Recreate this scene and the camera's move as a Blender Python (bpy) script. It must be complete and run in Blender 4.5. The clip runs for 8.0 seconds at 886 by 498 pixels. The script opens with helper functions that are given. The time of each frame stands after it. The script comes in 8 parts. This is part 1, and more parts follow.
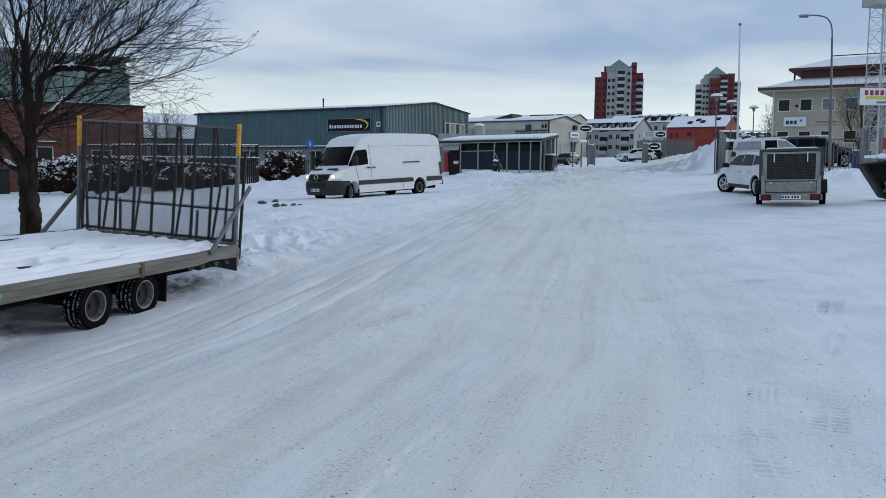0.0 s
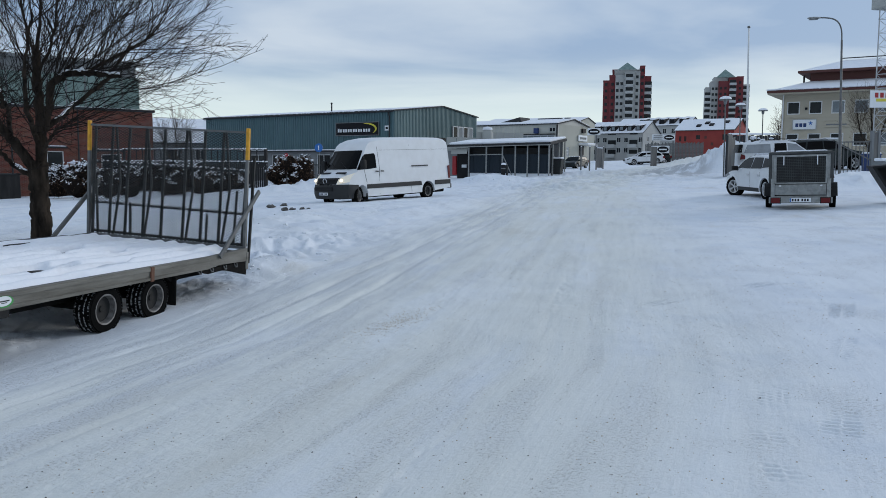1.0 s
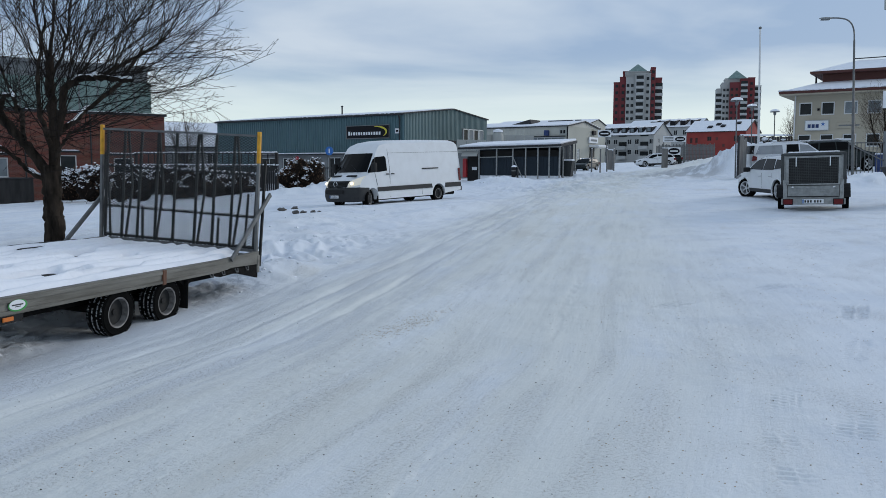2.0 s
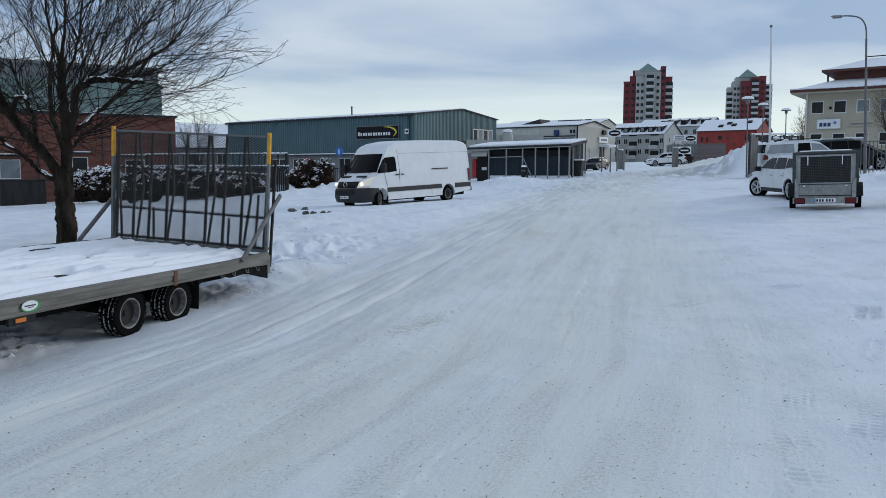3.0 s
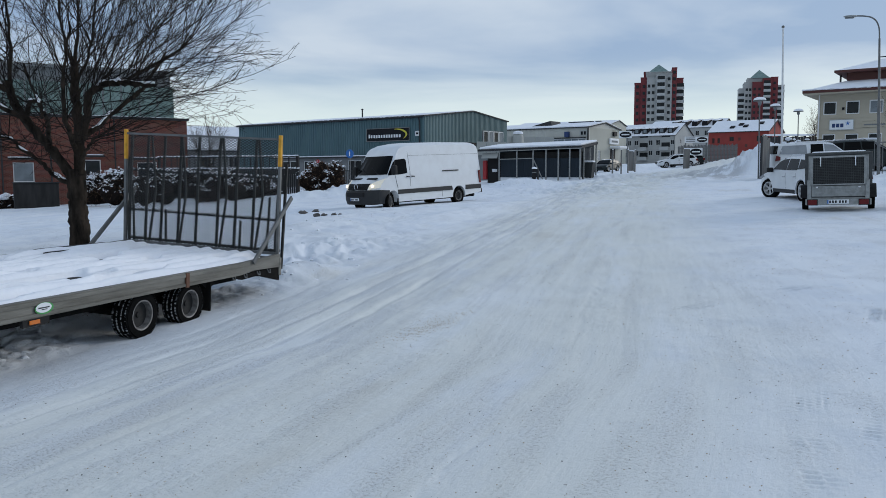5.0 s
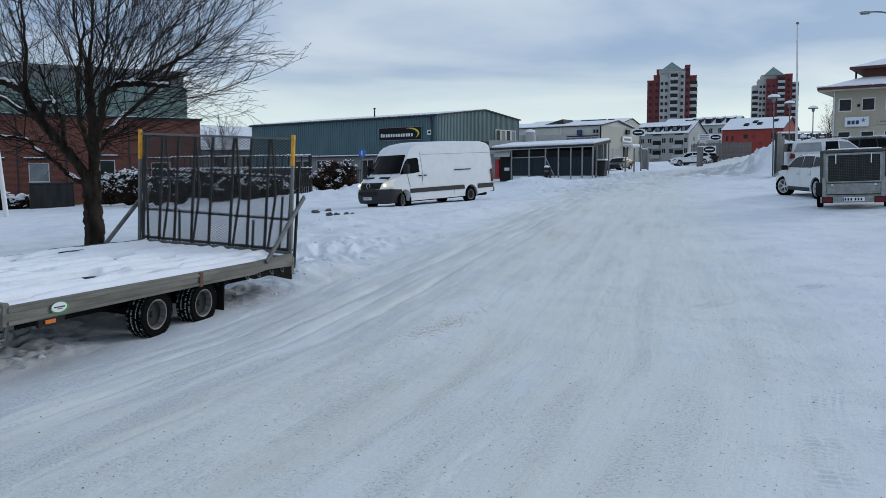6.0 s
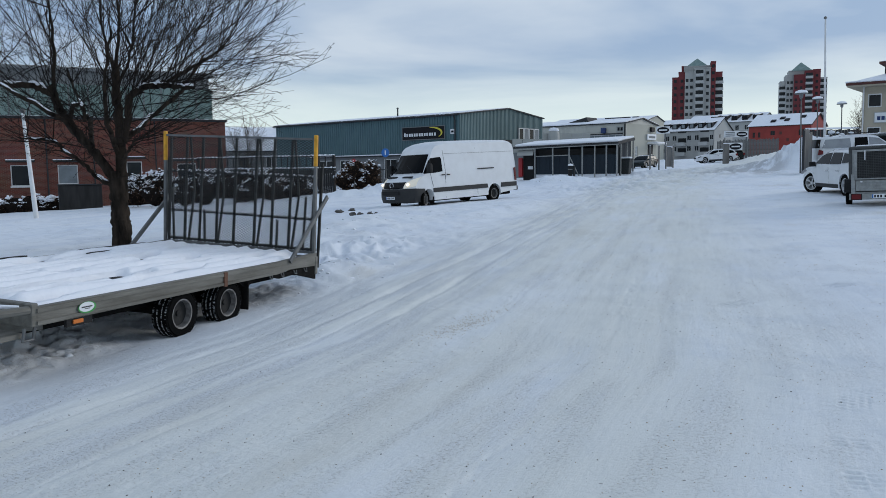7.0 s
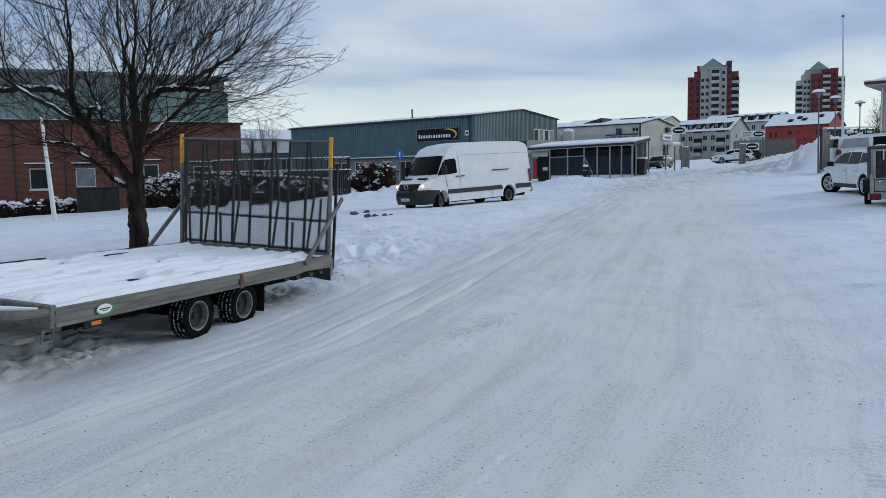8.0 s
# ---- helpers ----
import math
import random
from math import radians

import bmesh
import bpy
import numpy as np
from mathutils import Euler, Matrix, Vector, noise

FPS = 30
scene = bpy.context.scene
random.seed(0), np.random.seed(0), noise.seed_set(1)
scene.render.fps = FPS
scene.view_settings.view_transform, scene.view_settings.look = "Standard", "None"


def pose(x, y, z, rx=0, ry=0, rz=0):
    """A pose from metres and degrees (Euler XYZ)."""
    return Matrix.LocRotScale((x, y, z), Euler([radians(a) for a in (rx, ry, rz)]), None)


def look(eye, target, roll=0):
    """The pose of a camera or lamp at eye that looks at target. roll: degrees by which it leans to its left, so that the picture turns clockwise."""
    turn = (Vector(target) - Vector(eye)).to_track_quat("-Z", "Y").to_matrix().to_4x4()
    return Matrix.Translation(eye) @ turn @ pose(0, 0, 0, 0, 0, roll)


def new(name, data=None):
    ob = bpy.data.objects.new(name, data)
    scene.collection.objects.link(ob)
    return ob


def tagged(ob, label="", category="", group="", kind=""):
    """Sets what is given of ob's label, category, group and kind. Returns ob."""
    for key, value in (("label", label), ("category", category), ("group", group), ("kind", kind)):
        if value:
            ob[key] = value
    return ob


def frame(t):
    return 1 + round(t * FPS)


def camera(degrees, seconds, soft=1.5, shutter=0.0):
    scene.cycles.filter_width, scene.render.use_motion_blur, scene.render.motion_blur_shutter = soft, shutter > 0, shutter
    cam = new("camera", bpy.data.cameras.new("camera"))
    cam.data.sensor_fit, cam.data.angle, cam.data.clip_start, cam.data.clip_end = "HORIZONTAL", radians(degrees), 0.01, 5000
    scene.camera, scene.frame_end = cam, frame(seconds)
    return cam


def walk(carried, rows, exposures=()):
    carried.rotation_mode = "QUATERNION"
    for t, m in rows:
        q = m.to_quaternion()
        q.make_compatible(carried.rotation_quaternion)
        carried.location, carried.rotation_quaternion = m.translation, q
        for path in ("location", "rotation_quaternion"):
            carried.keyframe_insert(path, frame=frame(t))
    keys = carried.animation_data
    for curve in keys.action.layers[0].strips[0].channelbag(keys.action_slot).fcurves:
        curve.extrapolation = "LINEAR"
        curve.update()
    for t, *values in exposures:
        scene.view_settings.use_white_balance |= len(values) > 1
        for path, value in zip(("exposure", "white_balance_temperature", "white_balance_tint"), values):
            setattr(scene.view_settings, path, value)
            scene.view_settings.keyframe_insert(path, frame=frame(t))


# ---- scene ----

# ---------------------------------------------------------------- camera
cam = camera(58.5, 8.0, soft=0.6)
ROWS = [
    (0, 0.004, 0, 1.6, 83.966, -0.611, -2.461),
    (0.5, 0.002, 0, 1.6, 84.058, -0.561, -2.199),
    (1, -0.002, 0, 1.6, 84.223, -0.485, -1.878),
    (1.5, -0.004, 0, 1.6, 84.374, -0.384, -1.517),
    (3, -0.002, 0, 1.6, 84.416, -0.06, -0.431),
    (3.5, -0.002, 0, 1.6, 84.436, -0.022, -0.187),
    (4, -0.004, 0, 1.6, 84.5, 0, -0.016),
    (4.5, -0.007, 0, 1.6, 84.567, 0.026, 0.13),
    (6, -0.006, 0, 1.6, 84.481, 0.287, 1.199),
    (6.5, 0.006, 0, 1.6, 84.428, 0.475, 2.026),
    (7, 0.008, 0, 1.6, 84.435, 0.671, 2.887),
    (7.5, 0.008, 0, 1.6, 84.488, 0.848, 3.566),
    (8, 0.008, 0, 1.6, 84.556, 0.925, 3.939),
]
walk(cam, [(t, pose(x, y, z, rx, ry, rz)) for t, x, y, z, rx, ry, rz in ROWS])

# ---------------------------------------------------------------- sky and sun
SUN_AZ, SUN_EL = 62.0, 20.0
world = bpy.data.worlds.new("winter_sky")
scene.world = world
world.use_nodes = True
wn, wl = world.node_tree.nodes, world.node_tree.links
wn.clear()


def wnode(kind, **kw):
    n = wn.new(kind)
    for k, v in kw.items():
        n.inputs[k].default_value = v
    return n


w_out = wn.new("ShaderNodeOutputWorld")
w_bg = wnode("ShaderNodeBackground", Strength=1.0)
w_sky = wn.new("ShaderNodeTexSky")
w_sky.sky_type, w_sky.sun_disc = "NISHITA", False
w_sky.sun_elevation, w_sky.sun_rotation = radians(SUN_EL), radians(SUN_AZ)
w_skyk = wn.new("ShaderNodeMix")
w_skyk.data_type, w_skyk.blend_type = "RGBA", "MULTIPLY"
w_skyk.inputs["Factor"].default_value = 1.0
w_skyk.inputs["B"].default_value = (0.1, 0.1, 0.1, 1)
wl.new(w_sky.outputs["Color"], w_skyk.inputs["A"])
w_tc = wn.new("ShaderNodeTexCoord")
w_sep = wn.new("ShaderNodeSeparateXYZ")
wl.new(w_tc.outputs["Generated"], w_sep.inputs["Vector"])
# flat cloud deck: direction divided by its height
w_add = wn.new("ShaderNodeMath"); w_add.operation = "ADD"; w_add.inputs[1].default_value = 0.06
w_max = wn.new("ShaderNodeMath"); w_max.operation = "MAXIMUM"; w_max.inputs[1].default_value = 0.05
wl.new(w_sep.outputs["Z"], w_add.inputs[0]); wl.new(w_add.outputs[0], w_max.inputs[0])
w_dx = wn.new("ShaderNodeMath"); w_dx.operation = "DIVIDE"
w_dy = wn.new("ShaderNodeMath"); w_dy.operation = "DIVIDE"
wl.new(w_sep.outputs["X"], w_dx.inputs[0]); wl.new(w_max.outputs[0], w_dx.inputs[1])
wl.new(w_sep.outputs["Y"], w_dy.inputs[0]); wl.new(w_max.outputs[0], w_dy.inputs[1])
w_com = wn.new("ShaderNodeCombineXYZ")
wl.new(w_dx.outputs[0], w_com.inputs["X"]); wl.new(w_dy.outputs[0], w_com.inputs["Y"])
w_noise = wnode("ShaderNodeTexNoise", Scale=0.42, Detail=6.0, Roughness=0.5, Distortion=0.35)
wl.new(w_com.outputs[0], w_noise.inputs["Vector"])
w_ramp = wn.new("ShaderNodeValToRGB")
w_ramp.color_ramp.elements[0].position, w_ramp.color_ramp.elements[0].color = 0.41, (0.315, 0.44, 0.64, 1)
w_ramp.color_ramp.elements[1].position, w_ramp.color_ramp.elements[1].color = 0.59, (0.61, 0.70, 0.815, 1)
wl.new(w_noise.outputs["Fac"], w_ramp.inputs["Fac"])
# pale band near the horizon
w_hor = wn.new("ShaderNodeMapRange")
w_hor.inputs["From Min"].default_value, w_hor.inputs["From Max"].default_value = 0.045, 0.15
w_hor.inputs["To Min"].default_value, w_hor.inputs["To Max"].default_value = 1.0, 0.0
w_hor.interpolation_type = "SMOOTHSTEP"
wl.new(w_sep.outputs["Z"], w_hor.inputs["Value"])
w_mix = wn.new("ShaderNodeMix"); w_mix.data_type = "RGBA"
w_mix.inputs["B"].default_value = (0.76, 0.885, 0.90, 1)
wl.new(w_hor.outputs[0], w_mix.inputs["Factor"]); wl.new(w_ramp.outputs["Color"], w_mix.inputs["A"])
w_fin = wn.new("ShaderNodeMix"); w_fin.data_type = "RGBA"
w_fin.inputs["Factor"].default_value = 0.88
wl.new(w_skyk.outputs["Result"], w_fin.inputs["A"]); wl.new(w_mix.outputs["Result"], w_fin.inputs["B"])
wl.new(w_fin.outputs["Result"], w_bg.inputs["Color"]); wl.new(w_bg.outputs[0], w_out.inputs["Surface"])

sun = new("sun", bpy.data.lights.new("sun", "SUN"))
sun.data.energy, sun.data.angle, sun.data.color = 1.0, radians(22), (1.0, 0.97, 0.92)
sun.matrix_world = look((80 * math.sin(radians(SUN_AZ)), 80 * math.cos(radians(SUN_AZ)), 80 * math.tan(radians(SUN_EL))), (0, 0, 0))
scene.view_settings.exposure = 0.0


# ---------------------------------------------------------------- materials
def mat(name, colour, rough=0.6, metal=0.0, second=None, scale=6.0, amount=0.5, bump=0.0, fine=60.0, stretch=(1, 1, 1), coat=0.0, per_object=0.0, spec=0.5):
    """Principled surface whose colour wanders between two values at two scales, with fine relief."""
    m = bpy.data.materials.new(name)
    m.use_nodes = True
    n, l = m.node_tree.nodes, m.node_tree.links
    b = n["Principled BSDF"]
    b.inputs["Roughness"].default_value, b.inputs["Metallic"].default_value = rough, metal
    b.inputs["Coat Weight"].default_value = coat
    b.inputs["Specular IOR Level"].default_value = spec
    second = second or tuple(c * 0.72 for c in colour)
    tc, mp = n.new("ShaderNodeTexCoord"), n.new("ShaderNodeMapping")
    mp.inputs["Scale"].default_value = stretch
    l.new(tc.outputs["Object"], mp.inputs["Vector"])
    big, small = n.new("ShaderNodeTexNoise"), n.new("ShaderNodeTexNoise")
    big.inputs["Scale"].default_value, big.inputs["Detail"].default_value = scale, 5
    small.inputs["Scale"].default_value, small.inputs["Detail"].default_value = fine, 4
    l.new(mp.outputs[0], big.inputs["Vector"]); l.new(mp.outputs[0], small.inputs["Vector"])
    mr = n.new("ShaderNodeMapRange")
    mr.inputs["From Min"].default_value, mr.inputs["From Max"].default_value = 0.38, 0.68
    mr.inputs["To Max"].default_value = amount
    l.new(big.outputs["Fac"], mr.inputs["Value"])
    mr2 = n.new("ShaderNodeMath"); mr2.operation = "MULTIPLY_ADD"
    mr2.inputs[1].default_value, mr2.inputs[2].default_value = amount * 0.5, -amount * 0.25
    l.new(small.outputs["Fac"], mr2.inputs[0])
    add = n.new("ShaderNodeMath"); add.use_clamp = True
    l.new(mr.outputs[0], add.inputs[0]); l.new(mr2.outputs[0], add.inputs[1])
    fac = add
    if per_object:
        oi = n.new("ShaderNodeObjectInfo")
        pm = n.new("ShaderNodeMath"); pm.operation, pm.use_clamp = "MULTIPLY_ADD", True
        pm.inputs[1].default_value = per_object
        l.new(oi.outputs["Random"], pm.inputs[0]); l.new(add.outputs[0], pm.inputs[2])
        fac = pm
    mix = n.new("ShaderNodeMix"); mix.data_type = "RGBA"
    mix.inputs["A"].default_value, mix.inputs["B"].default_value = (*colour, 1), (*second, 1)
    l.new(fac.outputs[0], mix.inputs["Factor"]); l.new(mix.outputs["Result"], b.inputs["Base Color"])
    rr = n.new("ShaderNodeMath"); rr.operation, rr.use_clamp = "MULTIPLY_ADD", True
    rr.inputs[1].default_value, rr.inputs[2].default_value = 0.25, rough - 0.1
    l.new(big.outputs["Fac"], rr.inputs[0]); l.new(rr.outputs[0], b.inputs["Roughness"])
    if bump:
        bp = n.new("ShaderNodeBump")
        bp.inputs["Strength"].default_value, bp.inputs["Distance"].default_value = bump, 0.02
        l.new(small.outputs["Fac"], bp.inputs["Height"]); l.new(bp.outputs[0], b.inputs["Normal"])
    return m


def glow(name, colour, strength):
    m = bpy.data.materials.new(name)
    m.use_nodes = True
    b = m.node_tree.nodes["Principled BSDF"]
    b.inputs["Base Color"].default_value = (*colour, 1)
    b.inputs["Emission Color"].default_value = (*colour, 1)
    b.inputs["Emission Strength"].default_value = strength
    return m


def plain_glass(name, tint, rough=0.06, spec=0.16):
    """Dark window pane seen from outside: glossy, with a dim room behind it."""
    m = mat(name, tint, rough + 0.1, 0.0, tuple(c * 0.55 for c in tint), 1.3, 0.7, 0.0, 9.0, spec=spec)
    return m


def ground_material():
    """Packed road snow, streaked with sand along the road, whiter away from the wheels."""
    m = bpy.data.materials.new("packed_snow")
    m.use_nodes = True
    n, l = m.node_tree.nodes, m.node_tree.links
    b = n["Principled BSDF"]
    tc = n.new("ShaderNodeTexCoord")
    rot = n.new("ShaderNodeMapping"); rot.inputs["Rotation"].default_value = (0, 0, radians(24))
    l.new(tc.outputs["Object"], rot.inputs["Vector"])
    raw = n.new("ShaderNodeSeparateXYZ"); l.new(rot.outputs[0], raw.inputs[0])
    # the wheel tracks swing round to straight ahead farther out
    beyond = n.new("ShaderNodeMath"); beyond.operation = "SUBTRACT"; beyond.inputs[1].default_value = 6.0
    l.new(raw.outputs["Y"], beyond.inputs[0])
    clip = n.new("ShaderNodeClamp"); clip.inputs["Max"].default_value = 40.0
    l.new(beyond.outputs[0], clip.inputs["Value"])
    swing = n.new("ShaderNodeMath"); swing.operation = "MULTIPLY_ADD"; swing.inputs[1].default_value = 0.17
    l.new(clip.outputs[0], swing.inputs[0]); l.new(raw.outputs["X"], swing.inputs[2])
    bent = n.new("ShaderNodeCombineXYZ")
    l.new(swing.outputs[0], bent.inputs["X"]); l.new(raw.outputs["Y"], bent.inputs["Y"])
    sep = n.new("ShaderNodeSeparateXYZ"); l.new(bent.outputs[0], sep.inputs[0])

    def stretched(sx, sy, scale, detail, rough=0.6):
        mp = n.new("ShaderNodeMapping"); mp.inputs["Scale"].default_value = (sx, sy, 1)
        l.new(bent.outputs[0], mp.inputs["Vector"])
        t = n.new("ShaderNodeTexNoise")
        t.inputs["Scale"].default_value, t.inputs["Detail"].default_value, t.inputs["Roughness"].default_value = scale, detail, rough
        l.new(mp.outputs[0], t.inputs["Vector"])
        return t

    def ramp(src, a, bb, lo=0.0, hi=1.0):
        r = n.new("ShaderNodeMapRange"); r.interpolation_type = "SMOOTHSTEP"
        r.inputs["From Min"].default_value, r.inputs["From Max"].default_value = a, bb
        r.inputs["To Min"].default_value, r.inputs["To Max"].default_value = lo, hi
        l.new(src, r.inputs["Value"])
        return r.outputs[0]

    def mul(a, c):
        k = n.new("ShaderNodeMath"); k.operation = "MULTIPLY"
        l.new(a, k.inputs[0])
        if isinstance(c, float):
            k.inputs[1].default_value = c
        else:
            l.new(c, k.inputs[1])
        return k.outputs[0]

    def mixc(f, a, c):
        k = n.new("ShaderNodeMix"); k.data_type = "RGBA"
        l.new(f, k.inputs["Factor"])
        for key, v in (("A", a), ("B", c)):
            if isinstance(v, tuple):
                k.inputs[key].default_value = (*v, 1)
            else:
                l.new(v, k.inputs[key])
        return k.outputs["Result"]

    streak = stretched(1.0, 0.16, 1.3, 7)
    thin = stretched(1.0, 0.10, 3.6, 6, 0.6)
    scuff_shade = stretched(1.0, 0.8, 0.75, 7, 0.62)
    patch = stretched(1.0, 0.4, 0.40, 5)
    broad = stretched(1.0, 0.5, 0.16, 3)
    grain = stretched(1.0, 0.8, 30.0, 5, 0.75)
    dash = stretched(0.9, 1.3, 46.0, 4, 0.7)
    grit = stretched(1.0, 1.0, 24.0, 2, 0.5)
    lane = mul(ramp(sep.outputs["X"], -6.6, -4.4), ramp(sep.outputs["X"], 1.3, -1.4))
    blot = stretched(1.0, 0.8, 1.3, 5)
    wide = mul(ramp(sep.outputs["X"], -7.4, -5.6), ramp(sep.outputs["X"], 12.0, 7.0))
    sand = mul(mul(ramp(streak.outputs["Fac"], 0.16, 0.56), ramp(patch.outputs["Fac"], 0.16, 0.50)), lane)
    stain = mul(mul(ramp(patch.outputs["Fac"], 0.52, 0.68), ramp(streak.outputs["Fac"], 0.45, 0.62)), wide)
    spots = n.new("ShaderNodeMix"); spots.data_type = "FLOAT"
    l.new(lane, spots.inputs[0]); l.new(ramp(blot.outputs["Fac"], 0.46, 0.66, 0.08, 1.0), spots.inputs[2]); l.new(ramp(thin.outputs["Fac"], 0.45, 0.66, 0.10, 0.95), spots.inputs[3])
    zone = mul(mul(ramp(sep.outputs["X"], -5.9, -5.2), ramp(sep.outputs["X"], -3.2, -3.9)), ramp(thin.outputs["Fac"], 0.40, 0.58))
    both = n.new("ShaderNodeMath"); both.operation = "MAXIMUM"
    l.new(spots.outputs[0], both.inputs[0]); l.new(zone, both.inputs[1])
    track = both.outputs[0]
    col = mixc(mul(ramp(patch.outputs["Fac"], 0.40, 0.62), 0.6), (0.805, 0.84, 0.88), (0.735, 0.775, 0.83))
    col = mixc(mul(ramp(broad.outputs["Fac"], 0.45, 0.62), 0.35), col, (0.70, 0.755, 0.84))
    # scuffs, with the bluish shade of their relief put into the colour
    col = mixc(mul(ramp(scuff_shade.outputs["Fac"], 0.50, 0.60), 0.42), col, (0.64, 0.70, 0.79))
    col = mixc(mul(sand, 0.75), col, (0.728, 0.732, 0.675))
    col = mixc(mul(stain, 0.5), col, (0.56, 0.54, 0.48))
    # grey streaks up the drive: dirty tracks, plus rut shading put into the colour
    climb = stretched(1.0, 0.14, 1.1, 6, 0.65)
    on_drive = mul(mul(ramp(raw.outputs["X"], -10.0, -8.2), ramp(raw.outputs["X"], -3.0, -4.6)), mul(ramp(raw.outputs["Y"], 48.0, 55.0), ramp(raw.outputs["Y"], 92.0, 80.0)))
    col = mixc(mul(mul(ramp(climb.outputs["Fac"], 0.38, 0.54), on_drive), 0.8), col, (0.40, 0.41, 0.425))
    col = mixc(mul(mul(ramp(thin.outputs["Fac"], 0.54, 0.66), lane), 0.12), col, (0.55, 0.58, 0.62))
    col = mixc(mul(zone, 0.30), col, (0.55, 0.60, 0.68))
    # dark dashes: small shadows of the rough snow, painted as colour
    col = mixc(mul(ramp(dash.outputs["Fac"], 0.55, 0.64), mul(track, 0.5)), col, (0.42, 0.39, 0.34))
    col = mixc(mul(ramp(grit.outputs["Fac"], 0.715, 0.745), 0.7), col, (0.10, 0.085, 0.07))
    l.new(col, b.inputs["Base Color"])
    b.inputs["Roughness"].default_value = 0.66
    b.inputs["Specular IOR Level"].default_value = 0.25
    h1 = stretched(1.0, 0.10, 6.0, 6)
    hm = n.new("ShaderNodeMath"); hm.operation = "MULTIPLY_ADD"; hm.inputs[1].default_value = 0.5
    l.new(grain.outputs["Fac"], hm.inputs[0]); l.new(h1.outputs["Fac"], hm.inputs[2])
    hd = n.new("ShaderNodeMath"); hd.operation = "MULTIPLY_ADD"; hd.inputs[1].default_value = -0.55
    l.new(mul(ramp(dash.outputs["Fac"], 0.50, 0.66), track), hd.inputs[0]); l.new(hm.outputs[0], hd.inputs[2])
    bp = n.new("ShaderNodeBump"); bp.inputs["Strength"].default_value, bp.inputs["Distance"].default_value = 0.62, 0.028
    l.new(hd.outputs[0], bp.inputs["Height"]); l.new(bp.outputs[0], b.inputs["Normal"])
    return m


def brick_material():
    m = bpy.data.materials.new("red_brick")
    m.use_nodes = True
    n, l = m.node_tree.nodes, m.node_tree.links
    b = n["Principled BSDF"]
    tc, mp = n.new("ShaderNodeTexCoord"), n.new("ShaderNodeMapping")
    mp.inputs["Rotation"].default_value = (radians(90), 0, 0)
    l.new(tc.outputs["Object"], mp.inputs["Vector"])
    br = n.new("ShaderNodeTexBrick")
    br.inputs["Color1"].default_value, br.inputs["Color2"].default_value = (0.195, 0.050, 0.033, 1), (0.12, 0.034, 0.024, 1)
    br.inputs["Mortar"].default_value = (0.20, 0.14, 0.11, 1)
    br.inputs["Scale"].default_value = 1.0
    br.inputs["Brick Width"].default_value, br.inputs["Row Height"].default_value, br.inputs["Mortar Size"].default_value = 0.25, 0.075, 0.008
    l.new(mp.outputs[0], br.inputs["Vector"])
    no = n.new("ShaderNodeTexNoise"); no.inputs["Scale"].default_value = 0.8; no.inputs["Detail"].default_value = 6
    l.new(tc.outputs["Object"], no.inputs["Vector"])
    mx = n.new("ShaderNodeMix"); mx.data_type, mx.blend_type = "RGBA", "MULTIPLY"; mx.inputs["Factor"].default_value = 0.6
    l.new(br.outputs["Color"], mx.inputs["A"]); l.new(no.outputs["Color"], mx.inputs["B"])
    mx2 = n.new("ShaderNodeMix"); mx2.data_type = "RGBA"; mx2.inputs["Factor"].default_value = 0.45
    l.new(mx.outputs["Result"], mx2.inputs["A"]); l.new(br.outputs["Color"], mx2.inputs["B"])
    l.new(mx2.outputs["Result"], b.inputs["Base Color"])
    b.inputs["Roughness"].default_value = 0.9
    bp = n.new("ShaderNodeBump"); bp.inputs["Strength"].default_value, bp.inputs["Distance"].default_value = 0.5, 0.01
    l.new(br.outputs["Fac"], bp.inputs["Height"]); bp.invert = True; l.new(bp.outputs[0], b.inputs["Normal"])
    return m


M = {}
M["ground"] = ground_material()
M["brick"] = brick_material()
M["snow"] = mat("fresh_snow", (0.86, 0.88, 0.92), 0.7, 0, (0.76, 0.80, 0.87), 2.2, 0.6, 0.5, 30)
M["deck_snow"] = mat("deck_snow", (0.86, 0.88, 0.92), 0.7, 0, (0.78, 0.80, 0.85), 3.0, 0.6, 0.35, 24)
M["galv"] = mat("galvanised_steel", (0.15, 0.155, 0.155), 0.55, 0.35, (0.085, 0.085, 0.085), 7, 0.7, 0.15, 90)
M["galv_bright"] = mat("bright_galvanised_steel", (0.30, 0.31, 0.305), 0.5, 0.3, (0.17, 0.175, 0.17), 9, 0.7, 0.12, 90)
M["rail_alu"] = mat("weathered_aluminium", (0.19, 0.185, 0.165), 0.6, 0.2, (0.09, 0.085, 0.072), 4, 0.8, 0.2, 50, (0.4, 3, 3))
M["rib_steel"] = mat("dull_rib_steel", (0.075, 0.078, 0.078), 0.7, 0.2, (0.035, 0.035, 0.034), 9, 0.7, 0.15, 80)
M["mesh_steel"] = mat("dark_mesh_steel", (0.022, 0.023, 0.023), 0.75, 0.1, (0.011, 0.011, 0.011), 9, 0.6, 0.1, 80)
M["yellow"] = mat("yellow_paint", (0.68, 0.33, 0.012), 0.55, 0, (0.40, 0.20, 0.015), 14, 0.7, 0.2, 70)
M["tyre"] = mat("tyre_rubber", (0.005, 0.005, 0.005), 0.95, 0, (0.011, 0.011, 0.011), 20, 0.4, 0.3, 90, spec=0.06)
M["tyre_snow"] = mat("tread_snow", (0.8, 0.82, 0.85), 0.8, 0, (0.3, 0.3, 0.31), 40, 0.8, 0.3, 90)
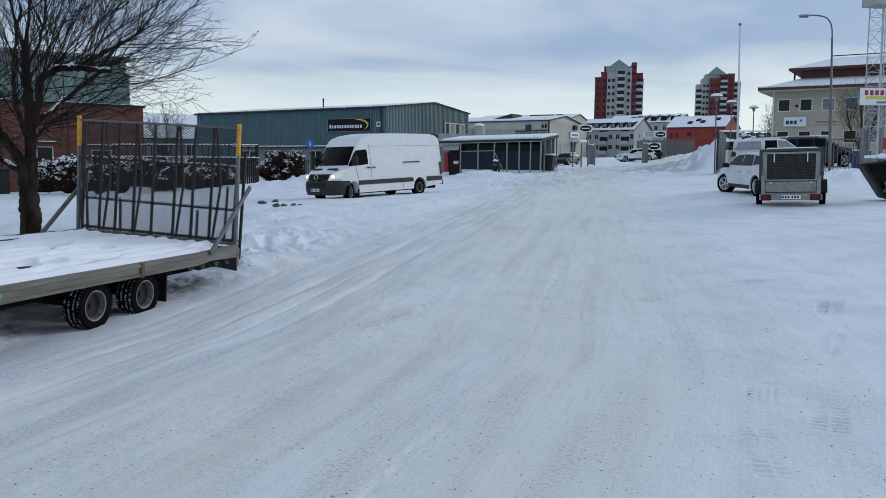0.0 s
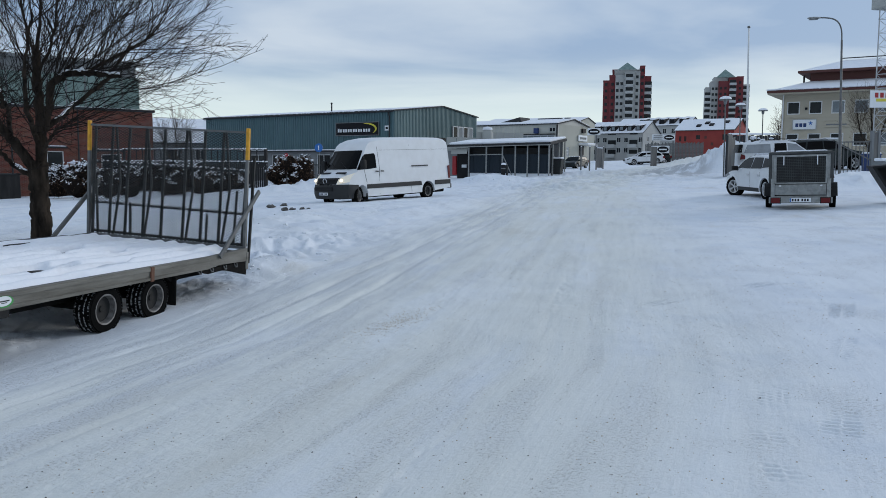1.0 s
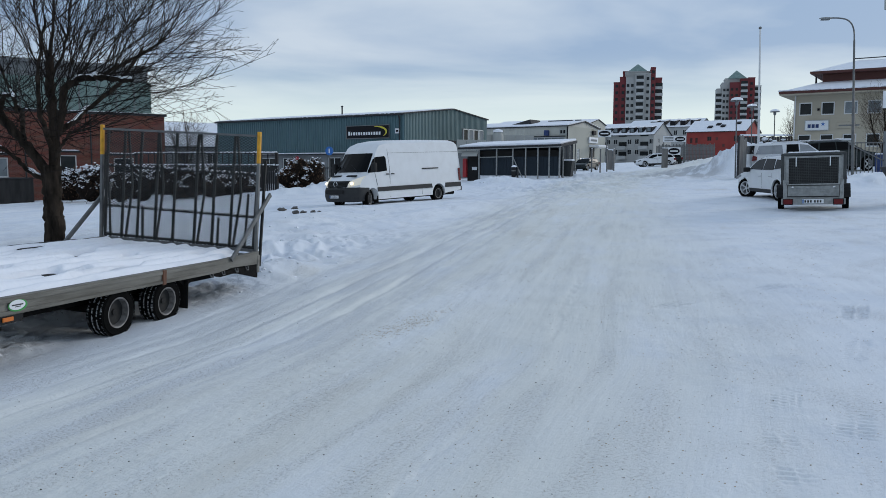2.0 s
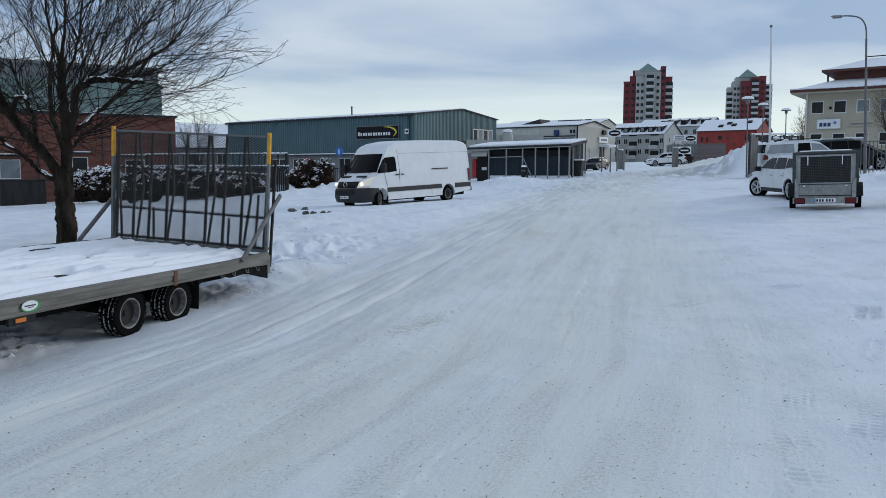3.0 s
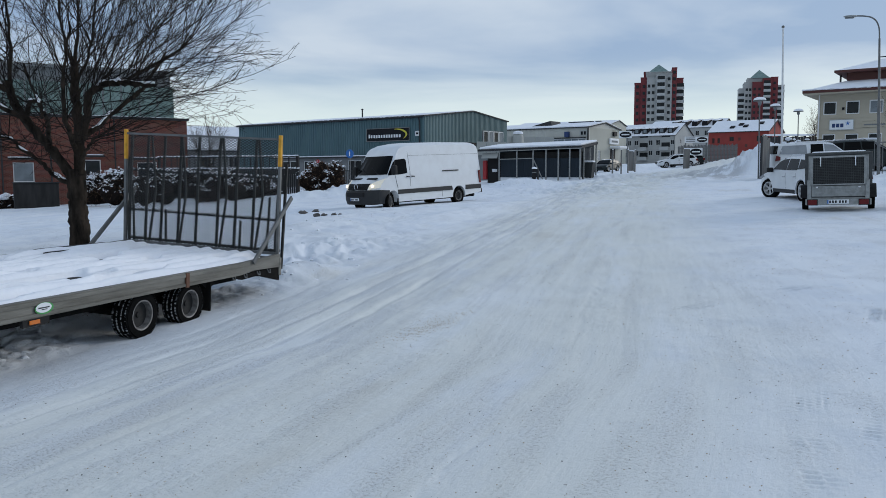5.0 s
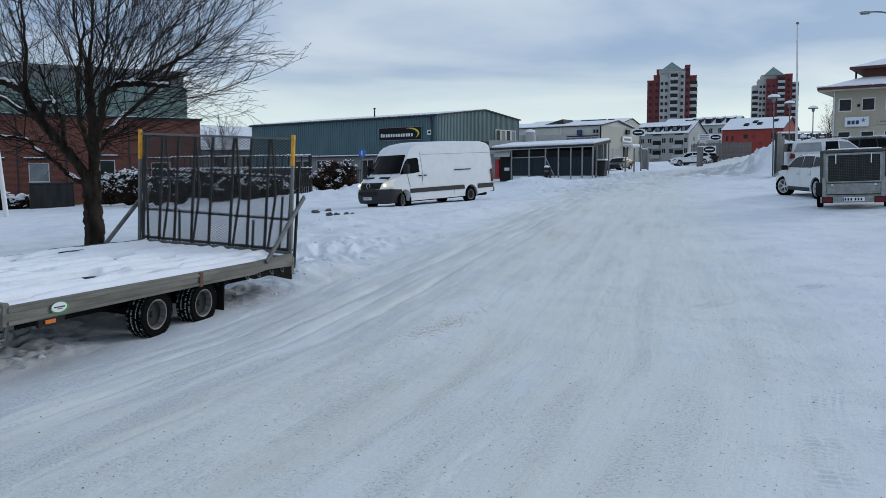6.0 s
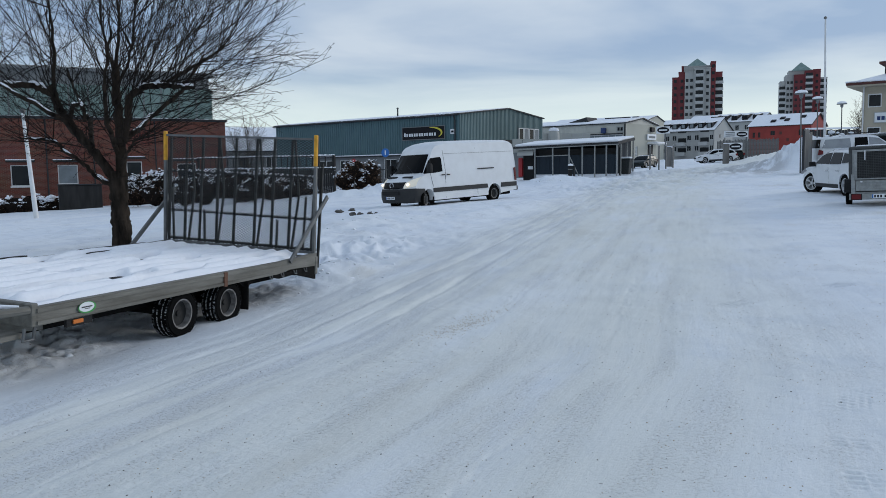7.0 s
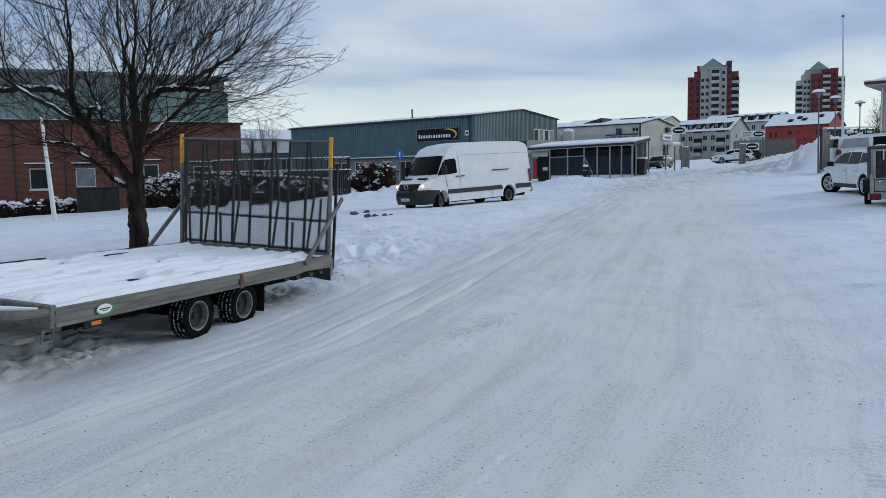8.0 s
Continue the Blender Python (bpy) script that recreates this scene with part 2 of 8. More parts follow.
# rim steel with the shade of the deep dish put into its colour
M["rim_dish"] = mat("shaded_wheel_dish", (0.020, 0.020, 0.020), 0.8, 0.1, (0.009, 0.009, 0.009), 14, 0.8, 0.2, 60)
M["rim"] = mat("grey_steel_rim", (0.24, 0.235, 0.23), 0.5, 0.3, (0.09, 0.08, 0.075), 18, 0.8, 0.2, 90)
M["black"] = mat("black_plastic", (0.010, 0.010, 0.011), 0.6, 0, (0.02, 0.02, 0.02), 12, 0.5, 0.1, 80, spec=0.25)
M["under"] = mat("underbody", (0.010, 0.010, 0.010), 0.95, 0, (0.018, 0.016, 0.014), 8, 0.6, 0.3, 50, spec=0.1)
M["rust"] = mat("rusty_brown", (0.16, 0.07, 0.04), 0.8, 0, (0.08, 0.045, 0.03), 15, 0.7, 0.3, 70)
M["orange"] = mat("orange_plastic", (0.65, 0.17, 0.02), 0.4, 0, None, 20, 0.4)
M["white_paint"] = mat("van_white", (0.72, 0.74, 0.76), 0.32, 0, (0.62, 0.63, 0.64), 2.2, 0.5, 0.0, 30, coat=0.35)
M["trim"] = mat("grey_trim", (0.018, 0.019, 0.021), 0.7, 0, (0.032, 0.032, 0.032), 6, 0.6, 0.05, 60)
M["glass"] = plain_glass("dark_glass", (0.003, 0.004, 0.005), 0.0, 0.07)
M["frosted"] = plain_glass("frosted_canopy_glass", (0.30, 0.32, 0.34), 0.3)
M["alloy"] = mat("bright_alloy", (0.55, 0.56, 0.57), 0.4, 0.35, (0.36, 0.36, 0.37), 14, 0.7, 0.1, 60)
M["window"] = plain_glass("window_glass", (0.022, 0.026, 0.029))
M["window_pale"] = plain_glass("pale_window_glass", (0.22, 0.25, 0.27))
M["chrome"] = mat("chrome", (0.62, 0.63, 0.64), 0.2, 1.0, (0.5, 0.5, 0.5), 10, 0.3)
M["lamp_lens"] = mat("clear_lamp_lens", (0.20, 0.21, 0.22), 0.25, 0.5, (0.10, 0.10, 0.11), 12, 0.6, coat=0.5)
M["head_on"] = glow("headlight_on", (1.0, 0.86, 0.60), 1.6)
M["head_lit"] = glow("lit_headlight_lens", (0.80, 0.74, 0.62), 0.16)
M["red_lens"] = mat("red_lens", (0.13, 0.004, 0.006), 0.35, 0, (0.07, 0.003, 0.004), 20, 0.4, spec=0.3)
M["bark"] = mat("dark_bark", (0.040, 0.031, 0.024), 0.97, 0, (0.007, 0.006, 0.005), 7, 1.0, 1.0, 20, (1, 1, 0.25), spec=0.1)
M["twig"] = mat("twig_bark", (0.024, 0.019, 0.016), 0.95, 0, (0.011, 0.009, 0.008), 8, 0.7, spec=0.1)
M["twig_brown"] = mat("brown_twig_bark", (0.085, 0.060, 0.042), 0.95, 0, (0.045, 0.033, 0.024), 8, 0.7, spec=0.1)
# wood colour darkened for the shade deep in the hedge
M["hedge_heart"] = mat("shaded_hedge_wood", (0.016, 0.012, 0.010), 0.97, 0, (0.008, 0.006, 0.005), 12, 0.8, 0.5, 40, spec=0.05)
M["hedge"] = mat("bare_hedge", (0.13, 0.078, 0.050), 0.95, 0, (0.022, 0.016, 0.012), 6, 0.8, 0, 40, spec=0.1)
M["timber"] = mat("dark_timber", (0.030, 0.029, 0.028), 0.92, 0, (0.015, 0.014, 0.014), 4, 0.7, 0.4, 40, (1, 1, 0.2), per_object=0.35)
M["gate"] = mat("dark_gate_paint", (0.024, 0.028, 0.029), 0.65, 0.1, (0.014, 0.016, 0.016), 10, 0.6)
M["teal"] = mat("blue_green_sheet", (0.078, 0.150, 0.170), 0.55, 0.0, (0.062, 0.122, 0.140), 0.5, 0.8, 0.03, 6)
# same sheet for the gable, with the sunlight on it put into a paler colour
M["teal_lit"] = mat("lit_blue_green_sheet", (0.135, 0.205, 0.210), 0.6, 0.0, (0.11, 0.17, 0.175), 0.4, 0.8, 0.03, 6)
M["grey_clad"] = mat("grey_cladding", (0.19, 0.20, 0.205), 0.75, 0, (0.14, 0.15, 0.155), 0.7, 0.8, 0.05, 14)
M["white_frame"] = mat("white_frame", (0.70, 0.71, 0.71), 0.55, 0, (0.55, 0.55, 0.55), 4, 0.5)
M["shed"] = mat("black_shed_boards", (0.010, 0.019, 0.029), 0.8, 0, (0.015, 0.026, 0.038), 0.6, 0.8, 0.05, 12)
M["cream"] = mat("cream_render", (0.45, 0.405, 0.32), 0.9, 0, (0.38, 0.34, 0.27), 0.35, 0.8, 0.08, 10)
M["pale_sheet"] = mat("pale_grey_sheet", (0.38, 0.39, 0.37), 0.65, 0, (0.31, 0.32, 0.31), 0.3, 0.8, 0.03, 8)
M["works_front"] = mat("pale_warm_sheet", (0.46, 0.455, 0.41), 0.65, 0, (0.40, 0.395, 0.36), 0.3, 0.8, 0.03, 8)
M["red_paint"] = mat("falu_red", (0.27, 0.040, 0.032), 0.85, 0, (0.20, 0.033, 0.028), 0.4, 0.8, 0.03, 8)
M["tower_red"] = mat("tower_red_render", (0.16, 0.030, 0.033), 0.85, 0, (0.11, 0.024, 0.028), 0.2, 0.7)
M["tower_grey"] = mat("tower_grey_render", (0.36, 0.365, 0.355), 0.85, 0, (0.29, 0.295, 0.29), 0.2, 0.7)
M["balcony"] = mat("pale_balcony", (0.40, 0.41, 0.41), 0.6, 0, (0.33, 0.34, 0.34), 0.4, 0.6)
M["green_glass"] = mat("green_copper_glass", (0.13, 0.20, 0.185), 0.45, 0.0, (0.22, 0.30, 0.28), 0.7, 0.8)
M["roof_edge"] = mat("dark_roof_edge", (0.022, 0.023, 0.026), 0.75, 0, (0.035, 0.035, 0.038), 2, 0.6)
M["roof_brown"] = mat("brown_fascia", (0.085, 0.026, 0.020), 0.7, 0, (0.09, 0.035, 0.028), 1, 0.6)
M["sign_black"] = mat("black_sign", (0.006, 0.006, 0.009), 0.6, 0, (0.01, 0.01, 0.012), 3, 0.5, spec=0.2)
M["sign_white"] = mat("white_sign", (0.74, 0.76, 0.78), 0.5, 0, (0.66, 0.68, 0.70), 2, 0.5)
M["sign_blue"] = mat("blue_sign", (0.015, 0.13, 0.42), 0.45, 0, (0.012, 0.10, 0.34), 5, 0.5)
M["sign_navy"] = mat("navy_print", (0.012, 0.035, 0.13), 0.5, 0, None, 5, 0.4)
M["sign_yellow"] = mat("yellow_print", (0.62, 0.55, 0.06), 0.5, 0, None, 5, 0.4)
M["sign_red"] = mat("red_print", (0.36, 0.02, 0.025), 0.5, 0, None, 5, 0.4)
M["sign_green"] = mat("green_print", (0.05, 0.30, 0.07), 0.5, 0, None, 5, 0.4)
M["dark_car"] = mat("dark_green_car", (0.010, 0.016, 0.016), 0.35, 0.1, (0.014, 0.02, 0.02), 3, 0.5, coat=0.1, spec=0.25)
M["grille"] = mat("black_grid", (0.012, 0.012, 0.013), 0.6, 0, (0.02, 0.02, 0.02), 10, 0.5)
M["stone"] = mat("dark_stone", (0.12, 0.115, 0.11), 0.9, 0, (0.07, 0.065, 0.06), 5, 0.8, 0.5, 30)
M["tarp"] = mat("dark_tarp", (0.055, 0.06, 0.06), 0.75, 0, (0.03, 0.03, 0.03), 5, 0.7, 0.2, 30)


# ---------------------------------------------------------------- helpers
rng = random.Random(7)


def mesh_of(bm, name, material, smooth=0):
    me = bpy.data.meshes.new(name)
    bmesh.ops.recalc_face_normals(bm, faces=bm.faces)
    bm.to_mesh(me)
    bm.free()
    me.materials.append(material)
    if smooth:
        me.shade_smooth()
        me.set_sharp_from_angle(angle=radians(smooth))
    return me


def part(name, bm, material, parent, label="", smooth=0, at=None):
    """One mesh object under a thing or a part."""
    me = bm if isinstance(bm, bpy.types.Mesh) else mesh_of(bm, name, material, smooth)
    ob = new(name, me)
    ob.parent = parent
    if at is not None:
        ob.matrix_local = at if isinstance(at, Matrix) else Matrix.Translation(at)
    return tagged(ob, label)


def thing(name, label, category, m=None, group="", kind=""):
    ob = new(name)
    ob.empty_display_size = 0.2
    if m is not None:
        ob.matrix_world = m
    return tagged(ob, label, category, group, kind)


def box(bm, x0, x1, y0, y1, z0, z1, bevel=0.0, seg=1):
    m = Matrix.LocRotScale(((x0 + x1) / 2, (y0 + y1) / 2, (z0 + z1) / 2), None, (x1 - x0, y1 - y0, z1 - z0))
    r = bmesh.ops.create_cube(bm, size=1.0, matrix=m)
    if bevel:
        es = list({e for v in r["verts"] for e in v.link_edges})
        bmesh.ops.bevel(bm, geom=es, offset=bevel, segments=seg, affect="EDGES", profile=0.6)
    return bm


def boxed(x0, x1, y0, y1, z0, z1, bevel=0.0, seg=1):
    return box(bmesh.new(), x0, x1, y0, y1, z0, z1, bevel, seg)


def beam(bm, a, b, w, h, up=(0, 0, 1)):
    """A bar of rectangular section from a to b."""
    a, b = Vector(a), Vector(b)
    d = (b - a).normalized()
    s = d.cross(Vector(up))
    s = s.normalized() if s.length > 1e-4 else Vector((1, 0, 0))
    u = s.cross(d)
    vs = []
    for p in (a, b):
        for i, j in ((-1, -1), (1, -1), (1, 1), (-1, 1)):
            vs.append(bm.verts.new(p + s * (i * w / 2) + u * (j * h / 2)))
    for f in ((0, 1, 2, 3), (7, 6, 5, 4), (0, 4, 5, 1), (1, 5, 6, 2), (2, 6, 7, 3), (3, 7, 4, 0)):
        bm.faces.new([vs[i] for i in f])
    return bm


def tube(bm, pts, radii, seg=8, cap=True):
    pts = [Vector(p) for p in pts]
    rings = []
    side = None
    for i, p in enumerate(pts):
        d = (pts[min(i + 1, len(pts) - 1)] - pts[max(i - 1, 0)]).normalized()
        ref = Vector((0, 0, 1)) if abs(d.z) < 0.9 else Vector((1, 0, 0))
        s = d.cross(ref).normalized() if side is None else (side - d * side.dot(d)).normalized()
        side = s
        u = s.cross(d)
        r = radii[i] if isinstance(radii, (list, tuple)) else radii
        rings.append([bm.verts.new(p + (s * math.cos(k * math.tau / seg) + u * math.sin(k * math.tau / seg)) * r) for k in range(seg)])
    for a, b in zip(rings, rings[1:]):
        for k in range(seg):
            bm.faces.new((a[k], a[(k + 1) % seg], b[(k + 1) % seg], b[k]))
    if cap:
        bm.faces.new(rings[0][::-1])
        bm.faces.new(rings[-1])
    return bm


def prism(bm, poly, lo, hi, axis="y"):
    """A polygon given as pairs, drawn out along an axis: y gives (x, z) pairs, x gives (y, z), z gives (x, y)."""
    def put(p, d):
        return {"y": (p[0], d, p[1]), "x": (d, p[0], p[1]), "z": (p[0], p[1], d)}[axis]
    a = [bm.verts.new(put(p, lo)) for p in poly]
    b = [bm.verts.new(put(p, hi)) for p in poly]
    bm.faces.new(a[::-1]); bm.faces.new(b)
    for i in range(len(poly)):
        j = (i + 1) % len(poly)
        bm.faces.new((a[i], a[j], b[j], b[i]))
    return bm


def lathe(bm, prof, seg=28, centre=(0, 0, 0), axis="y"):
    """Turns (radius, along) pairs round the axis; closed when the first pair equals the last."""
    cx, cy, cz = centre
    rings = []
    for r, a in prof:
        ring = []
        for k in range(seg):
            c, s = math.cos(k * math.tau / seg) * r, math.sin(k * math.tau / seg) * r
            ring.append(bm.verts.new({"y": (cx + c, cy + a, cz + s), "z": (cx + c, cy + s, cz + a), "x": (cx + a, cy + c, cz + s)}[axis]))
        rings.append(ring)
    for a, b in zip(rings, rings[1:]):
        for k in range(seg):
            bm.faces.new((a[k], a[(k + 1) % seg], b[(k + 1) % seg], b[k]))
    for ring, flip in ((rings[0], True), (rings[-1], False)):
        if prof[0] != prof[-1]:
            bm.faces.new(ring[::-1] if flip else ring)
    return bm


def ground_z(x, y):
    """The lie of the land: it falls to the left and climbs gently ahead."""
    return 0.04 * min(max(x, -80.0), 90.0) + 0.0125 * min(max(y, -60.0), 160.0)


def upright(x, y, yaw=0.0, dz=0.0):
    return pose(x, y, ground_z(x, y) + dz, 0, 0, yaw)


def on_slope(x, y, yaw, dz=0.0):
    """A pose that leans with the ground, as wheels make it."""
    tilt = Vector((0, 0, 1)).rotation_difference(Vector((-0.04, -0.0125, 1)).normalized()).to_matrix().to_4x4()
    return Matrix.Translation((x, y, ground_z(x, y) + dz)) @ tilt @ pose(0, 0, 0, 0, 0, yaw)


ICO = {}


def lump(bm, centre, r, squash=0.7, rough=0.35, sub=2):
    """An uneven clod."""
    if sub not in ICO:
        t = bmesh.new()
        bmesh.ops.create_icosphere(t, subdivisions=sub, radius=1.0)
        t.verts.index_update()
        ICO[sub] = ([v.co.copy() for v in t.verts], [[v.index for v in f.verts] for f in t.faces])
        t.free()
    cos, faces = ICO[sub]
    o = Vector((rng.random() * 50, rng.random() * 50, rng.random() * 50))
    c = Vector(centre)
    vs = []
    for p in cos:
        k = r * (1 + rough * noise.noise(p * 1.6 + o) + 0.4 * rough * noise.noise(p * 4 + o))
        vs.append(bm.verts.new((c.x + p.x * k, c.y + p.y * k, c.z + p.z * k * squash)))
    for f in faces:
        bm.faces.new([vs[i] for i in f])
    return bm


# ---------------------------------------------------------------- ground
def lattice_noise(x, y, seed):
    r = np.random.RandomState(seed).rand(256, 256)
    xi, yi = np.floor(x).astype(int), np.floor(y).astype(int)
    fx, fy = x - xi, y - yi
    fx, fy = fx * fx * (3 - 2 * fx), fy * fy * (3 - 2 * fy)
    a, b = r[yi % 256, xi % 256], r[yi % 256, (xi + 1) % 256]
    c, d = r[(yi + 1) % 256, xi % 256], r[(yi + 1) % 256, (xi + 1) % 256]
    return (a + (b - a) * fx) * (1 - fy) + (c + (d - c) * fx) * fy - 0.5


ROAD = radians(24)
# snow heaps: x, y, height, half length, half width, turn in degrees
HEAPS = (
    (-2.75, 14.6, 0.20, 2.6, 0.8, 72), (-3.4, 20.0, 0.12, 3.6, 1.0, 78), (-5.6, 45.3, 0.50, 2.2, 0.9, 5), (-8.2, 44.2, 0.28, 2.6, 1.0, 8),
    # second one: lumps behind the trailer, raised to block light from beneath it
    (-2.25, 11.4, 0.20, 1.2, 0.45, 72), (-4.5, 8.3, 0.34, 2.9, 0.6, 72),
    (4.3, 50.0, 0.55, 1.5, 0.9, 10), (6.4, 50.5, 0.16, 2.0, 0.9, 15), (24.0, 60.5, 2.1, 2.9, 2.0, 40), (18.9, 43.5, 0.55, 1.6, 1.0, 60),
    (17.0, 30.5, 0.50, 3.0, 1.2, -10), (21.5, 33.0, 0.7, 4.0, 1.8, 0), (20.0, 92.0, 0.7, 3.5, 1.4, 10), (34.0, 96.0, 0.8, 4.0, 1.6, 30), (12.5, 60.5, 0.25, 4.0, 1.2, 40),
    (26.5, 66.0, 1.3, 4.5, 2.6, 30), (15.5, 35.0, 0.35, 2.0, 1.2, 40),
)


# ruts: distance right of the eye's line along the road, depth, half width
RUTS = ((-4.68, 0.045, 0.05), (-4.1, 0.042, 0.05), (-5.02, 0.022, 0.06), (-4.4, 0.020, 0.04), (-3.75, 0.014, 0.05), (-5.5, 0.016, 0.07), (-2.85, 0.006, 0.06), (-1.68, 0.009, 0.07))
# tyre prints: x, y, turn from straight ahead, half length, half width
PRINTS = ((2.55, 4.55, 28, 0.42, 0.11), (2.40, 5.25, 24, 0.55, 0.05), (2.50, 5.22, 24, 0.50, 0.04), (4.15, 7.5, 30, 0.5, 0.12), (3.4, 6.1, 32, 0.5, 0.10), (3.3, 8.6, 60, 1.1, 0.11), (1.9, 4.0, 15, 0.4, 0.10))


HEIGHT = {}


def snow_z(x, y):
    """Height of the built snow surface ahead of the walk."""
    i = min(int(np.searchsorted(HEIGHT["rad"], math.hypot(x, y))), len(HEIGHT["rad"]) - 1)
    j = min(int(np.searchsorted(HEIGHT["ang"][:555], math.atan2(x, y))), 554)
    return float(HEIGHT["Z"][i, j])


def build_ground():
    ang = np.concatenate([np.radians(np.arange(-36, 36.01, 0.13)), np.radians(np.arange(40, 324, 6.0))])
    rad = np.concatenate([[0.0], np.geomspace(0.8, 3.0, 20), np.geomspace(3.02, 11, 560), np.geomspace(11.1, 160, 330), np.geomspace(180, 2500, 14)])
    A, R = np.meshgrid(ang, rad)
    X, Y = R * np.sin(A), R * np.cos(A)
    Z = 0.04 * np.clip(X, -80, 90) + 0.0125 * np.clip(Y, -60, 160)
    c, s = X * math.cos(ROAD) - Y * math.sin(ROAD), X * math.sin(ROAD) + Y * math.cos(ROAD)
    near = np.clip((160 - R) / 60, 0, 1)
    c = c + 0.17 * np.clip(s - 6, 0, 40)
    lane = 0.25 + 0.75 * np.clip((0.8 - c) / 2.5, 0, 1)
    Z += near * (lane * (0.012 * lattice_noise(c * 1.3, s * 0.12, 1) + 0.008 * lattice_noise(c * 4.1, s * 0.3, 2)) + 0.05 * lattice_noise(c * 0.22, s * 0.2, 3))
    Z += near * (0.014 * lattice_noise(c * 3.0, s * 2.4, 4) + (0.22 + 2.0 * np.clip(lattice_noise(c * 0.9, s * 0.25, 17) + 0.05, 0, 0.5)) * (0.007 * lattice_noise(c * 9, s * 9, 5) + 0.0042 * lattice_noise(c * 23, s * 19, 15) + 0.0035 * lattice_noise(c * 47, s * 39, 16) * np.clip(9 / (R + 1), 0, 1)) * np.clip(30 / (R + 1), 0, 1))
    # old wheel ruts along the road
    for c0, deep, half in RUTS:
        w = c0 + 0.22 * lattice_noise(s * 0.12, s * 0 + c0, 31) + 0.08 * lattice_noise(s * 0.5, s * 0 + c0, 36)
        k = np.exp(-((c - w) / half) ** 2) * np.clip(0.5 + 1.6 * lattice_noise(s * 0.35, s * 0 + c0 * 3, 32), 0, 1) * near
        Z += (-0.8 * deep - 0.016 * lattice_noise(c * 26, s * 7, 33)) * k + 0.3 * deep * np.exp(-((c - w - 2.2 * half) / half) ** 2) * np.clip(0.2 + 1.8 * lattice_noise(s * 0.6, s * 0 + c0 * 7, 34) + 0.8 * lattice_noise(c * 9, s * 2.5, 35), 0, 1) * near
    # tyre prints pressed into the softer snow
    for tx, ty, turn, length, width in PRINTS:
        t = math.radians(turn)
        u = (X - tx) * math.sin(t) + (Y - ty) * math.cos(t)
        v = (X - tx) * math.cos(t) - (Y - ty) * math.sin(t)
        inside = np.clip((length - np.abs(u)) / 0.25, 0, 1) * np.clip((width - np.abs(v)) / 0.02, 0, 1) * np.clip(0.55 + 1.8 * lattice_noise(u * 2.5, v * 5 + tx * 7, 21), 0, 1)
        Z -= inside * 0.022 * (np.sin(u * math.tau / 0.062 + np.sign(v) * 1.2) > 0.0) * (np.abs(v) > 0.012)
    # untouched snow beside the road
    c = c - 0.17 * np.clip(s - 6, 0, 40)
    lawn = np.clip((-8.6 - c + 0.5 * lattice_noise(s * 0.5, c * 0.5, 9)) / 0.9, 0, 1) * np.clip((34 - Y) / 8, 0, 1)
    Z += lawn * (0.16 + 0.06 * lattice_noise(X * 0.7, Y * 0.7, 6))
    crumb = lattice_noise(X * 1.7, Y * 1.7, 7) + 0.6 * lattice_noise(X * 4.3, Y * 4.3, 8)
    fine = lattice_noise(X * 11, Y * 9, 41) + 0.7 * lattice_noise(X * 21, Y * 14, 42)
    # churned snow between the shed and the drive, trodden lawn
    churn = np.clip((-6.2 - c) / 1.2, 0, 1) * np.clip((c + 16) / 3, 0, 1) * np.clip((Y - 33) / 5, 0, 1) * np.clip((80 - Y) / 10, 0, 1) * np.clip((X - 1) / 3, 0, 1)
    Z += churn * (0.16 * np.abs(lattice_noise(X * 0.55, Y * 0.35, 43)) + 0.15 * lattice_noise(X * 1.5, Y * 0.7, 44) + 0.16 * lattice_noise(X * 4.4, Y * 1.6, 45) + 0.08 * lattice_noise(X * 11, Y * 4, 48))
    # trodden edge beside the trailer's tail, and scuffs across the yard
    edge = np.exp(-((c + 8.0 + 0.5 * lattice_noise(s * 0.4, c * 0.3, 51)) / 0.75) ** 2) * np.clip((s - 6) / 3, 0, 1) * np.clip((17 - s) / 5, 0, 1)
    Z += edge * (0.11 * np.abs(lattice_noise(X * 2.6, Y * 1.8, 52)) + 0.15 * lattice_noise(X * 5.5, Y * 4.0, 53) + 0.09 * lattice_noise(X * 12, Y * 8, 54))
    # broken snow left under the trailer's front
    ta = math.radians(72.3)
    tu, tv = (X + 3.06) * math.cos(ta) + (Y - 7.806) * math.sin(ta), -(X + 3.06) * math.sin(ta) + (Y - 7.806) * math.cos(ta)
    under = np.clip((-0.25 - tu) / 0.5, 0, 1) * np.clip((tu + 4.2) / 0.6, 0, 1) * np.clip((tv - 0.15) / 0.35, 0, 1) * np.clip((2.3 - tv) / 0.5, 0, 1)
    Z += 0.6 * under * (0.05 + 0.20 * np.abs(lattice_noise(X * 4.2, Y * 3.6, 65)) + 0.14 * np.clip(lattice_noise(X * 8, Y * 7, 66), 0, 1) + 0.05 * lattice_noise(X * 18, Y * 14, 67))
    yard = np.clip((-4.6 - c) / 1.5, 0, 1) * np.clip((R - 9) / 6, 0, 1) * near
    Z += yard * (0.05 * lattice_noise(X * 0.9, Y * 0.45, 55) + 0.022 * lattice_noise(X * 2.7, Y * 1.0, 56) + 0.012 * lattice_noise(X * 7, Y * 2.5, 57))
    # rutted drive that climbs to the yard
    a = math.radians(22)
    du, dv = (X - 13.0) * math.sin(a) + (Y - 40.0) * math.cos(a), (X - 13.0) * math.cos(a) - (Y - 40.0) * math.sin(a)
